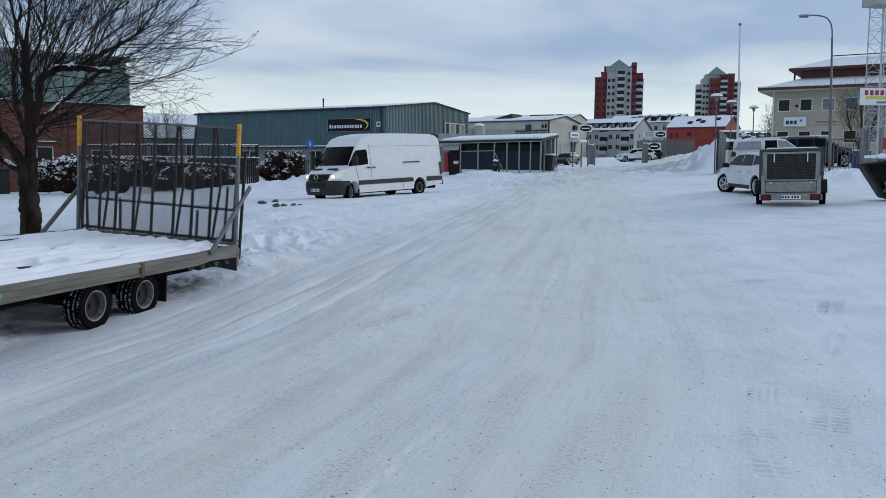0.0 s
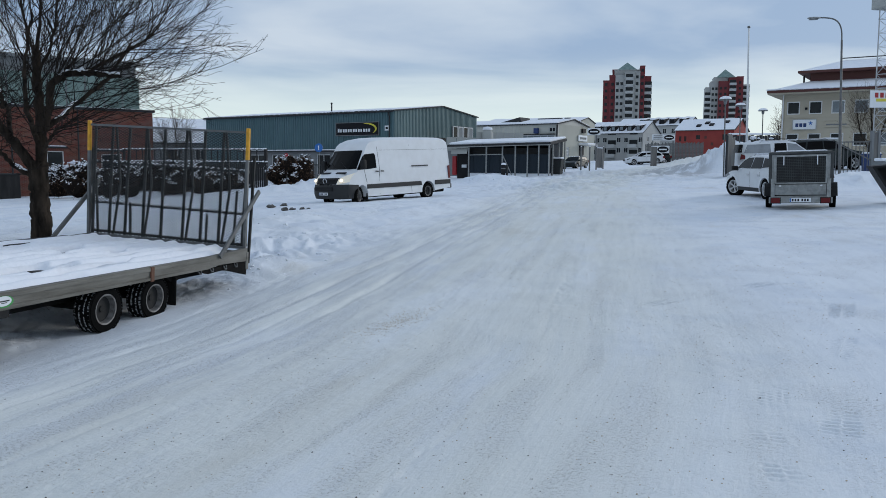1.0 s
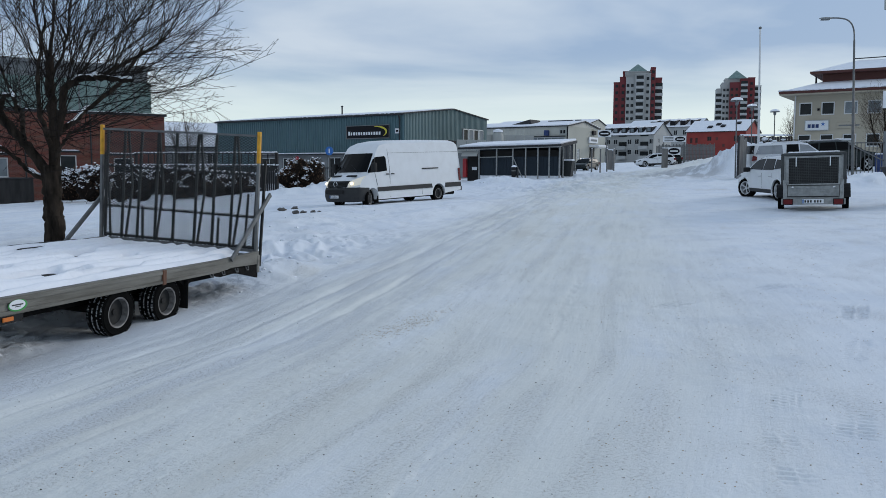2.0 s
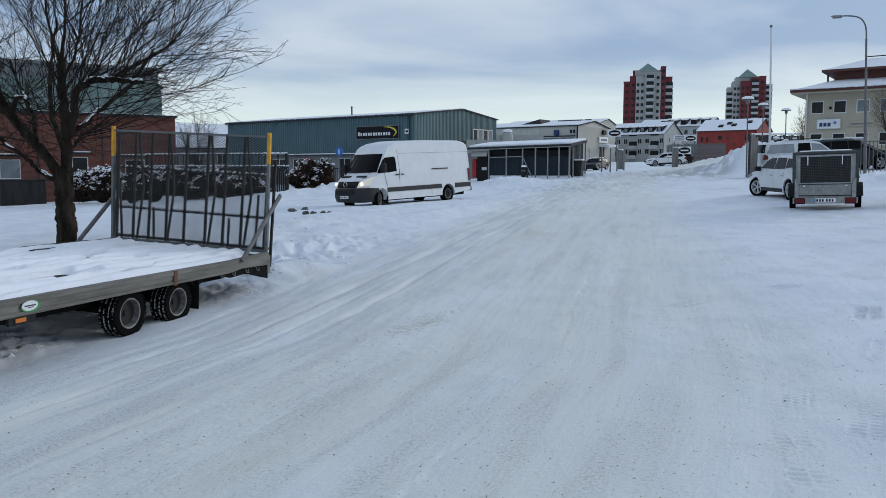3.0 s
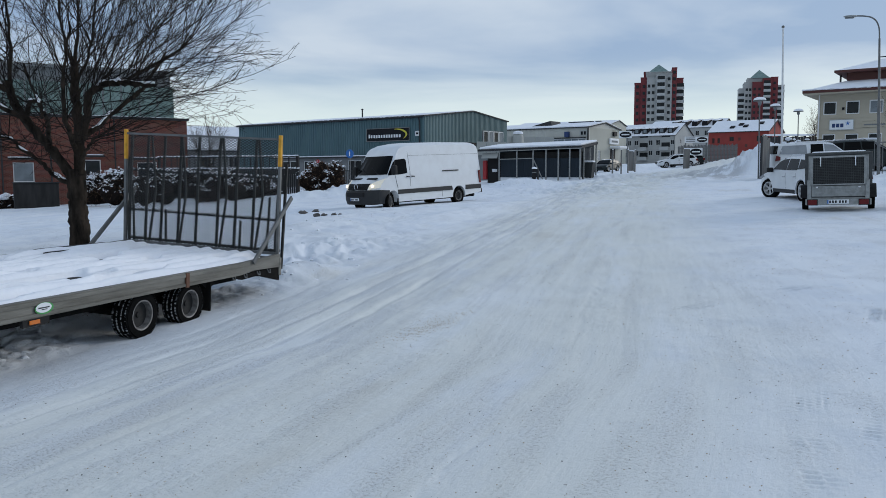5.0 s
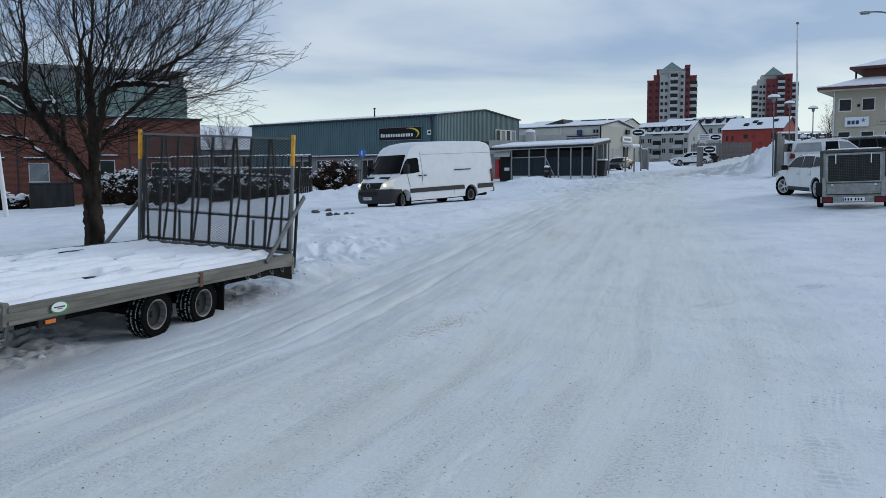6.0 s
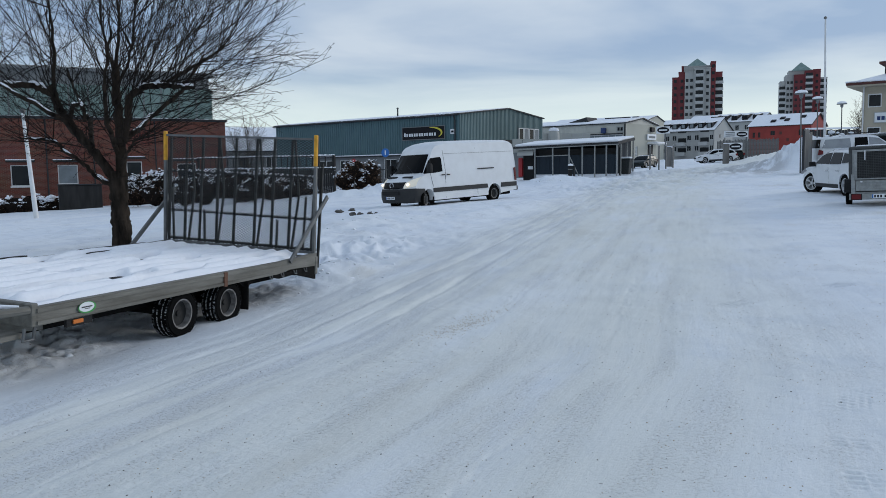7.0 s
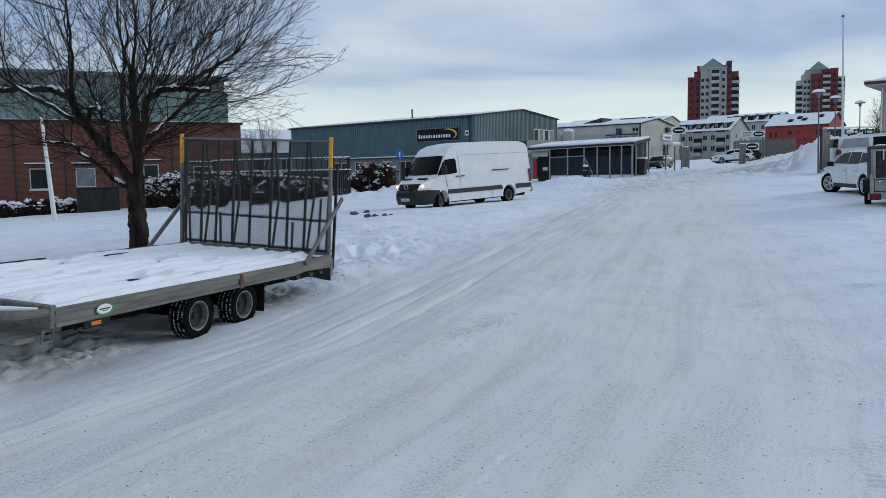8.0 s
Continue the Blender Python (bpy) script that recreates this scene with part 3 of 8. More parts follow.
    drive = np.clip((3.2 - np.abs(dv)) / 1.2, 0, 1) * np.clip(du / 5, 0, 1) * np.clip((40 - du) / 10, 0, 1)
    Z += drive * (0.16 * lattice_noise(dv * 1.6, du * 0.12, 61) + 0.12 * lattice_noise(dv * 3.6, du * 0.3, 62) + 0.06 * lattice_noise(dv * 5, du * 1.3, 63))
    Z += lawn * 0.035 * (lattice_noise(X * 2.6, Y * 2.0, 46) + 0.7 * lattice_noise(X * 6.5, Y * 5, 47))
    for hx, hy, h, a, b, turn in HEAPS:
        t = math.radians(turn)
        u = (X - hx) * math.cos(t) + (Y - hy) * math.sin(t)
        v = -(X - hx) * math.sin(t) + (Y - hy) * math.cos(t)
        k = np.exp(-((u / a) ** 2 + (v / b) ** 2))
        Z += h * k * (1 + 0.30 * crumb) + 0.10 * np.sqrt(np.clip(k, 0, 1)) * (crumb + 0.35 * fine) * min(1.0, h * 3.0)
    HEIGHT.update(ang=ang, rad=rad, Z=Z)
    nr, na = X.shape
    verts = np.stack([X, Y, Z], -1).reshape(-1, 3)
    i, j = np.meshgrid(np.arange(1, nr - 1), np.arange(na), indexing="ij")
    j2 = (j + 1) % na
    quads = np.stack([i * na + j, i * na + j2, (i + 1) * na + j2, (i + 1) * na + j], -1).reshape(-1, 4)[:, ::-1]
    me = bpy.data.meshes.new("ground")
    fan = [(0, na + (k + 1) % na, na + k) for k in range(na)]
    me.from_pydata(verts.tolist(), [], quads.tolist() + [f[::-1] for f in fan])
    me.materials.append(M["ground"])
    me.shade_smooth()
    me.flip_normals() if me.polygons[0].normal.z < 0 else None
    tagged(new("ground", me), "snow-covered road and yard, packed and sanded", "ground", kind="structure")


build_ground()


# ---------------------------------------------------------------- wheels and vehicles
WHEELS = {}


def wheel_meshes(key, r, width, rim_r, spokes, alloy, rim_mat):
    """Tyre, rim and hub meshes; the outer face looks along -y."""
    if key in WHEELS:
        return WHEELS[key]
    w = width / 2
    bm = lathe(bmesh.new(), [(rim_r, -w * 0.8), (rim_r * 1.06, -w), (r * 0.93, -w * 0.98), (r * 0.985, -w * 0.8), (r, -w * 0.4), (r, w * 0.4), (r * 0.985, w * 0.8), (r * 0.93, w * 0.98), (rim_r, w * 0.8), (rim_r, -w * 0.8)], 40)
    for k in range(44):
        a = k * math.tau / 44
        for off, y0, y1 in ((0, -w * 0.95, -w * 0.35), (0.07, -w * 0.25, w * 0.25), (0, w * 0.35, w * 0.95)):
            c, s = math.cos(a + off), math.sin(a + off)
            t = 0.03 * r / 0.24
            e = [(-t / 2, y0), (t / 2, y0), (t / 2, y1), (-t / 2, y1)]
            lo = [bm.verts.new(((r - 0.006) * c - p * s, q, (r - 0.006) * s + p * c)) for p, q in e]
            hi = [bm.verts.new(((r + 0.007) * c - p * s * 0.85, q, (r + 0.007) * s + p * c * 0.85)) for p, q in e]
            bm.faces.new(hi)
            for i in range(4):
                bm.faces.new((lo[i], lo[(i + 1) % 4], hi[(i + 1) % 4], hi[i]))
    tyre = mesh_of(bm, "tyre", M["tyre"], 40)
    bm = lathe(bmesh.new(), [(rim_r, -w * 0.82), (rim_r * 1.03, -w * 0.95), (rim_r * 0.93, -w * 0.92), (rim_r * 0.86, -w * 0.3), (rim_r * 0.84, w * 0.7), (rim_r, w * 0.8), (rim_r, -w * 0.82)], 32)
    if spokes:
        for k in range(spokes):
            a = k * math.tau / spokes
            for da in (-0.13, 0.13):
                beam(bm, (0.15 * rim_r * math.cos(a), -w * 0.62, 0.15 * rim_r * math.sin(a)), (0.93 * rim_r * math.cos(a + da), -w * 0.78, 0.93 * rim_r * math.sin(a + da)), rim_r * 0.11, w * 0.2, (0, 1, 0))
        lathe(bm, [(0.001, -w * 0.72), (rim_r * 0.25, -w * 0.7), (rim_r * 0.28, -w * 0.4)], 16)
    else:
        lathe(bm, [(rim_r * 0.86, -w * 0.30), (rim_r * 0.80, w * 0.1), (rim_r * 0.62, w * 0.22), (rim_r * 0.45, w * 0.0), (rim_r * 0.24, w * 0.0), (rim_r * 0.2, -w * 0.45), (0.001, -w * 0.5)], 28)
        for k in range(5):
            a = k * math.tau / 5
            lathe(bm, [(rim_r * 0.055, w * 0.1), (rim_r * 0.055, -w * 0.14), (0.001, -w * 0.16)], 8, (rim_r * 0.36 * math.cos(a), 0, rim_r * 0.36 * math.sin(a)))
    rim = mesh_of(bm, "rim", rim_mat, 35)
    # faces inside the recess are coloured dark for shade
    if not spokes:
        rim.materials.append(M["rim_dish"])
        for f in rim.polygons:
            f.material_index = 1 if math.hypot(f.center.x, f.center.z) < rim_r * 0.85 and f.center.y > -w * 0.62 else 0
    bm = lathe(bmesh.new(), [(0.001, w * 0.6), (rim_r * 0.82, w * 0.55), (rim_r * 0.82, w * 0.3), (0.001, w * 0.25)], 20)
    hub = mesh_of(bm, "wheel", M["under"], 40)
    WHEELS[key] = (hub, tyre, rim)
    return WHEELS[key]


def put_wheel(parent, meshes, x, y, z, steer=0.0):
    """A wheel whose outer face looks away from the middle line (y = 0)."""
    m = pose(x, y, z, 0, 0, (0 if y < 0 else 180) + steer)
    hub = part("wheel", meshes[0], None, parent, at=m)
    part("tyre", meshes[1], None, hub)
    part("rim", meshes[2], None, hub)


def arch(cx, cz, r, z0, n=9):
    """Points of a wheel arch, from its front foot over the top to its back foot."""
    a0 = math.asin(max(-1, min(1, (z0 - cz) / r)))
    return [(cx + r * math.cos(a0 + (math.pi - 2 * a0) * k / n), cz + r * math.sin(a0 + (math.pi - 2 * a0) * k / n)) for k in range(n + 1)]


SLICES = (-1.0, -0.985, -0.93, -0.8, -0.45, 0, 0.45, 0.8, 0.93, 0.985, 1.0)


class Shell:
    """A vehicle's painted skin: a side profile swept across its width, rounded at nose, tail and roof."""

    def __init__(self, prof, hw, belt, roof_hw, top, nose_x, nose_k, tail_x, tail_k, crown, warp=lambda x: x):
        self.warp = warp
        self.prof, self.hw, self.belt, self.roof_hw, self.top = prof, hw, belt, roof_hw, top
        self.nose_x, self.nose_k, self.tail_x, self.tail_k, self.crown = nose_x, nose_k, tail_x, tail_k, crown

    def half(self, z):
        if z <= self.belt:
            return self.hw - 0.05 * max(0, (0.55 - z))
        return self.hw + (self.roof_hw - self.hw) * ((z - self.belt) / (self.top - self.belt)) ** 1.3

    def spot(self, x, z, s):
        e = abs(s)
        if x > self.nose_x:
            x -= self.nose_k * (x - self.nose_x) * e ** 3
        if x < self.tail_x:
            x += self.tail_k * (self.tail_x - x) * e ** 6
        k = max(0.0, (z - self.belt) / (self.top - self.belt))
        z -= self.crown * e ** 8 * k ** 6
        return Vector((self.warp(x), s * self.half(z), z))

    def mesh(self):
        bm = bmesh.new()
        rows = [[bm.verts.new(self.spot(x, z, s)) for x, z in self.prof] for s in SLICES]
        n = len(self.prof)
        for a, b in zip(rows, rows[1:]):
            for i in range(n):
                bm.faces.new((a[i], a[(i + 1) % n], b[(i + 1) % n], b[i]))
        bm.faces.new(rows[0][::-1])
        bm.faces.new(rows[-1])
        return bm

    def side(self, bm, poly, sign, off=0.008, depth=0.03):
        """A thin panel on the flank, from (x, z) pairs."""
        o = [bm.verts.new((self.warp(x), sign * (self.half(z) + off), z)) for x, z in poly]
        i = [bm.verts.new((self.warp(x), sign * (self.half(z) - depth), z)) for x, z in poly]
        bm.faces.new(o); bm.faces.new(i[::-1])
        for k in range(len(poly)):
            j = (k + 1) % len(poly)
            bm.faces.new((o[k], o[j], i[j], i[k]))
        return bm

    def cross(self, bm, a, b, ya, yb, off=0.01, depth=0.03, n=6):
        """A panel across the vehicle between profile points a and b (windscreen, grille), half widths ya and yb (shares of the width)."""
        d = Vector((b[0] - a[0], 0, b[1] - a[1])).normalized()
        nrm = Vector((-d.z, 0, d.x))
        out, inn = [], []
        for (x, z), w in ((a, ya), (b, yb)):
            row_o, row_i = [], []
            for k in range(n + 1):
                s = -w + 2 * w * k / n
                p = self.spot(x, z, s)
                row_o.append(bm.verts.new(p + nrm * off)); row_i.append(bm.verts.new(p - nrm * depth))
            out.append(row_o); inn.append(row_i)
        for k in range(n):
            bm.faces.new((out[0][k], out[0][k + 1], out[1][k + 1], out[1][k]))
            bm.faces.new((inn[0][k], inn[1][k], inn[1][k + 1], inn[0][k + 1]))
            for q in (0, 1):
                bm.faces.new((out[q][k], inn[q][k], inn[q][k + 1], out[q][k + 1]))
        for k in (0, n):
            bm.faces.new((out[0][k], out[1][k], inn[1][k], inn[0][k]))
        return bm


def plate_bars(parent, m):
    """A white number plate with plain dark bars where the characters stand; it lies in x and z, facing -y."""
    p = part("number_plate", boxed(-0.26, 0.26, -0.006, 0.006, -0.055, 0.055, 0.003), M["sign_white"], parent, "white number plate", at=m)
    part("plate_band", boxed(-0.255, -0.222, -0.008, -0.0065, -0.05, 0.05), M["sign_blue"], p)
    bm = bmesh.new()
    for k in range(6):
        x = -0.185 + k * 0.068 + (0.03 if k > 2 else 0)
        box(bm, x - 0.02, x + 0.02, -0.008, -0.0065, -0.033, 0.033)
    part("plate_marks", bm, M["sign_black"], p)


def panel_van(name, label, m, lights_on=True, low=False):
    """Tall delivery van; x is ahead, y to its left."""
    th = thing(name, label, "van", m)
    rf, rr = 1.835, -1.835
    top = 2.72

    def far(x):
        return x + 0.33 if x > 0.3 else (x - 0.33 if x > -2.4 else x - 0.72)
    prof = [(-3.06, 0.44), (-3.08, 0.75), (-3.05, 1.5), (-2.98, 2.35), (-2.93, 2.56), (-2.80, 2.66), (-2.5, top), (-1.0, top + 0.02), (0.35, top), (0.80, 2.655), (1.10, 2.56), (1.27, 2.44),
            (1.40, 2.27), (1.72, 1.83), (2.02, 1.42), (2.10, 1.36), (2.40, 1.24), (2.62, 1.10), (2.74, 0.95), (2.80, 0.75), (2.80, 0.45), (2.70, 0.30)]
    prof += [(2.28, 0.30)] + arch(rf, 0.36, 0.43, 0.30) + [(1.0, 0.30), (-1.0, 0.30)] + arch(rr, 0.36, 0.43, 0.30) + [(-2.30, 0.34)]
    sh = Shell(prof, 0.985, 1.15, 0.86, top, 1.0, 0.22, -2.6, 0.14, 0.13, far)
    body = part("body", sh.mesh(), M["white_paint"], th, "white painted body with road dirt low down", 32)
    part("underbody", boxed(-3.6, 2.8, -0.72, 0.72, 0.24, 0.9, 0.05), M["under"], th)
    for s in (-1, 1):
        # dark rub strip in pieces between the arches, and the black sills
        bm = bmesh.new()
        sh.side(bm, [(1.38, 0.62), (1.38, 0.80), (-1.34, 0.80), (-1.40, 0.62)], s, 0.018)
        sh.side(bm, [(-2.28, 0.60), (-2.30, 0.80), (-3.0, 0.80), (-3.0, 0.60)], s, 0.018)
        part("rub_strip", bm, M["trim"], th, "dark grey plastic rub strip")
        # doors: dark seams
        bm = bmesh.new()
        for pts in ([(0.62, 0.36), (0.60, 1.5), (0.66, 2.34)], [(1.36, 0.86), (1.50, 1.42)], [(-0.72, 0.36), (-0.70, 2.4)]):
            for a, b in zip(pts, pts[1:]):
                sh.side(bm, [(a[0] - 0.006, a[1]), (a[0] + 0.006, a[1]), (b[0] + 0.006, b[1]), (b[0] - 0.006, b[1])], s, 0.0025, 0.01)
        sh.side(bm, [(0.6, 2.18), (-2.9, 2.18), (-2.9, 2.188), (0.6, 2.188)], s, 0.0025, 0.01)
        part("door_seam", bm, M["trim"], th)
        bm = bmesh.new()
        sh.side(bm, [(1.86, 1.40), (1.86, 1.46), (1.52, 1.93), (1.42, 2.02), (0.86, 2.06), (0.79, 1.98), (0.77, 1.46), (1.2, 1.42)], s, 0.004)
        part("side_window", bm, M["glass"], th, "dark cab side window")
        bm = bmesh.new()
        sh.side(bm, [(1.44, 1.42), (1.48, 1.42), (1.48, 1.96), (1.44, 1.99)], s, 0.010)
        part("window_divider", bm, M["black"], th)
        for x in (1.19, 0.88):
            part("door_handle", beam(bmesh.new(), (x, s * (sh.half(1.32) + 0.03), 1.32), (x - 0.17, s * (sh.half(1.32) + 0.03), 1.31), 0.03, 0.045), M["black"], th)
        bm = bmesh.new()
        sh.side(bm, [(-0.78, 1.455), (-0.78, 1.50), (-1.85, 1.50), (-1.85, 1.455)], s, 0.012)
        part("slide_rail", bm, M["trim"], th)
        # mirror
        bm = bmesh.new()
        box(bm, 1.95, 2.13, *(sorted((s * 1.05, s * 1.27))), 1.42, 1.80, 0.05, 2)
        mir = part("mirror", bm, M["black"], th, "black door mirror", 40)
        part("mirror_arm", beam(bmesh.new(), (2.03, s * 0.93, 1.46), (2.03, s * 1.1, 1.5), 0.10, 0.08), M["black"], mir)
        # head lamp wraps the corner
        def nose(z):
            steps = [(0.75, 2.80), (0.95, 2.74), (1.10, 2.62), (1.24, 2.40), (1.36, 2.10)]
            for (z0, x0), (z1, x1) in zip(steps, steps[1:]):
                if z <= z1:
                    return x0 + (x1 - x0) * (z - z0) / (z1 - z0)
            return 2.10
        bm = bmesh.new()
        grid_o, grid_i = [], []
        for u in range(6):
            f = u / 5
            lo, hi = 0.84 + 0.09 * f, 1.05 + 0.31 * f - 0.08 * f * f
            col_o, col_i = [], []
            for v in range(5):
                z = lo + (hi - lo) * v / 4
                p = sh.spot(nose(z), z, s * (0.62 + 0.375 * f))
                out = Vector((0.8 - 0.5 * f, s * (0.1 + 0.8 * f), 0.35)).normalized()
                col_o.append(bm.verts.new(p + out * 0.03)); col_i.append(bm.verts.new(p - out * 0.05))
            grid_o.append(col_o); grid_i.append(col_i)
        for u in range(5):
            for v in range(4):
                bm.faces.new((grid_o[u][v], grid_o[u + 1][v], grid_o[u + 1][v + 1], grid_o[u][v + 1]))
        for u in range(5):
            for v in (0, 4):
                bm.faces.new((grid_o[u][v], grid_o[u + 1][v], grid_i[u + 1][v], grid_i[u][v]))
        for v in range(4):
            for u in (0, 5):
                bm.faces.new((grid_o[u][v], grid_o[u][v + 1], grid_i[u][v + 1], grid_i[u][v]))
        hl = part("headlight", bm, M["head_lit"] if lights_on else M["lamp_lens"], th, "lit clear headlight" if lights_on else "clear headlight")
        if lights_on:
            c = sh.spot(2.74, 0.97, s * 0.76)
            part("bulb_glow", lathe(bmesh.new(), [(0.001, 0.035), (0.05, 0.025), (0.065, -0.03)], 16, c + Vector((0.03, 0, 0.03)), "x"), M["head_on"], hl)
        bm = bmesh.new()
        sh.side(bm, [(-3.0, 0.86), (-2.88, 0.86), (-2.86, 1.42), (-2.96, 1.44)], s, 0.02, 0.1)
        part("tail_light", bm, M["red_lens"], th, "red tail light")
    for s in (-1, 1):
        part("mudflap", boxed(far(rf) - 0.52, far(rf) - 0.49, *sorted((s * 0.66, s * 0.95)), 0.16, 0.45, 0.005), M["black"], th, "black rubber mudflap")
    # bumpers
    bump = Shell([(2.10, 0.34), (2.10, 0.80), (2.5, 0.82), (2.80, 0.84), (2.87, 0.70), (2.88, 0.48), (2.80, 0.27), (2.30, 0.27)], 1.0, 5, 1.0, 6, 1.0, 0.22, -9, 0, 0, far)
    bm = bump.mesh()
    part("front_bumper", bm, M["trim"], th, "dark grey plastic front bumper", 40)
    part("lower_intake", boxed(3.16, 3.215, -0.5, 0.5, 0.60, 0.76, 0.01), M["black"], th)
    part("rear_bumper", boxed(-3.92, -3.67, -0.9, 0.9, 0.40, 0.60, 0.03, 2), M["trim"], th)
    # grille with bars and a plain round badge
    gr = part("grille", sh.cross(bmesh.new(), (2.785, 0.86), (2.63, 1.09), 0.54, 0.64, 0.03), M["black"], th, "black grille with a plain round badge")
    bm = bmesh.new()
    for k in range(4):
        z = 0.89 + 0.05 * k
        x = 2.80 - (z - 0.86) * 0.68
        w = 0.47 - 0.0 * k
        bm2 = [sh.spot(x, z, s * 0.5) for s in (-1, -0.5, 0, 0.5, 1)]
        for a, b in zip(bm2, bm2[1:]):
            beam(bm, a + Vector((0.04, 0, 0)), b + Vector((0.04, 0, 0)), 0.02, 0.012)
    part("grille_bar", bm, M["grille"], gr)
    part("badge", lathe(bmesh.new(), [(0.10, 0.0), (0.115, 0.02), (0.10, 0.035), (0.085, 0.02), (0.10, 0.0)], 24, (3.10, 0, 0.985), "x"), M["chrome"], gr, "plain chrome ring")
    part("windscreen", sh.cross(bmesh.new(), (2.01, 1.44), (1.47, 2.175), 0.90, 0.89, 0.006), M["glass"], th, "dark raked windscreen")
    bm = bmesh.new()
    for a, b in (((2.03, 0.55, 1.43), (1.80, 0.0, 1.70)), ((2.03, -0.1, 1.43), (1.82, -0.6, 1.68))):
        beam(bm, Vector(a) + Vector((0.36, 0, 0.02)), Vector(b) + Vector((0.37, 0, 0.03)), 0.015, 0.02)
    part("wiper", bm, M["black"], th)
    for s in (-1, 1):
        part("bonnet_vent", sh.cross(bmesh.new(), (2.34, 1.265), (2.24, 1.305), 0.28, 0.28, 0.006), M["black"], th, at=(0, s * 0.45, -0.005))
    plate_bars(th, pose(3.225, 0, 0.48, 0, 0, 90))
    # rear doors
    bm = bmesh.new()
    box(bm, -3.805, -3.78, -0.006, 0.006, 0.62, 2.45)
    part("rear_seam", bm, M["trim"], th)
    w = wheel_meshes("van", 0.345, 0.23, 0.215, 0, False, M["rim"])
    steer = 24 if lights_on else 0
    for x, y, turn in ((rf, 0.84, steer), (rf, -0.84, steer), (rr, 0.84, 0), (rr, -0.84, 0)):
        put_wheel(th, w, far(x), y, 0.345, turn)
    return th


def road_car(name, label, category, m, style, paint, group=""):
    """Cars of three styles: crossover, estate and pickup with a canopy."""
    th = thing(name, label, category, m, group)
    P = {
        "crossover": dict(L=(2.28, -2.22), wb=1.38, r=0.36, hw=0.93, belt=0.98, top=1.60, rhw=0.70,
                          up=[(-2.24, 0.55), (-2.26, 0.95), (-2.10, 1.12), (-1.72, 1.46), (-1.45, 1.57), (-0.6, 1.605), (0.1, 1.59), (0.42, 1.52), (0.72, 1.36), (1.16, 1.06), (1.35, 1.0), (1.95, 0.92), (2.18, 0.80), (2.30, 0.62), (2.28, 0.36)],
                          win=[[(0.95, 1.11), (0.62, 1.37), (0.36, 1.47), (-0.12, 1.50), (-0.12, 1.09)], [(-0.18, 1.09), (-0.18, 1.50), (-0.9, 1.49), (-1.0, 1.10)], [(-1.08, 1.12), (-1.0, 1.47), (-1.40, 1.44), (-1.66, 1.28), (-1.58, 1.16)]],
                          ws=((1.13, 1.08), (0.44, 1.51)), rs=((-1.48, 1.54), (-2.0, 1.18))),
        "estate": dict(L=(2.25, -2.2), wb=1.32, r=0.33, hw=0.90, belt=0.90, top=1.46, rhw=0.68,
                       up=[(-2.2, 0.5), (-2.22, 0.88), (-2.1, 1.0), (-1.85, 1.34), (-1.65, 1.42), (-0.6, 1.47), (0.1, 1.45), (0.45, 1.37), (1.12, 0.97), (1.3, 0.93), (1.95, 0.82), (2.16, 0.70), (2.25, 0.52), (2.22, 0.32)],
                       win=[[(0.98, 0.96), (0.40, 1.33), (-0.1, 1.37), (-0.1, 0.93)], [(-0.16, 0.93), (-0.16, 1.37), (-0.88, 1.36), (-0.98, 0.94)], [(-1.05, 0.95), (-0.96, 1.35), (-1.6, 1.30), (-1.86, 1.02)]],
                       ws=((1.09, 1.0), (0.47, 1.36)), rs=((-1.72, 1.38), (-2.06, 1.06))),
        "pickup": dict(L=(2.65, -2.65), wb=1.60, r=0.39, hw=0.94, belt=1.12, top=1.86, rhw=0.72,
                       up=[(-2.64, 0.6), (-2.66, 1.12), (-2.60, 1.4), (-2.50, 1.76), (-2.3, 1.84), (-1.0, 1.87), (0.1, 1.85), (0.45, 1.78), (1.12, 1.20), (1.3, 1.14), (2.2, 1.06), (2.5, 0.96), (2.64, 0.7), (2.62, 0.42)],
                       win=[[(1.04, 1.18), (0.46, 1.66), (-0.02, 1.74), (-0.02, 1.14)], [(-0.08, 1.14), (-0.08, 1.74), (-0.72, 1.74), (-0.76, 1.15)], [(-0.95, 1.24), (-0.95, 1.72), (-2.2, 1.70), (-2.4, 1.26)]],
                       ws=((1.10, 1.23), (0.48, 1.76)), rs=((-2.5, 1.72), (-2.62, 1.28))),
    }[style]
    wb, r = P["wb"], P["r"]
    z0 = 0.26 if style != "pickup" else 0.38
    prof = P["up"] + [(wb + r + 0.10, z0)] + arch(wb, r, r + 0.06, z0) + [(0.4, z0), (-0.4, z0)] + arch(-wb, r, r + 0.06, z0) + [(-wb - r - 0.1, z0 + 0.02)]
    sh = Shell(prof, P["hw"], P["belt"], P["rhw"], P["top"], 1.2, 0.30, -1.5, 0.28, 0.10)
    part("body", sh.mesh(), paint, th, "", 30)
    part("underbody", boxed(-2.0, 1.95, -0.65, 0.65, 0.2, 0.75, 0.05), M["under"], th)
    for s in (-1, 1):
        for k, poly in enumerate(P["win"]):
            part("side_window", sh.side(bmesh.new(), poly, s, 0.004), M["frosted" if style == "pickup" and k != 1 else "glass"], th)
        for cx in (wb, -wb):
            bm = bmesh.new()
            a, b = arch(cx, r, r + 0.055, z0, 12), arch(cx, r, r + 0.12, z0, 12)
            sh.side(bm, a + b[::-1], s, 0.012, 0.1)
            part("arch_lip", bm, paint, th)
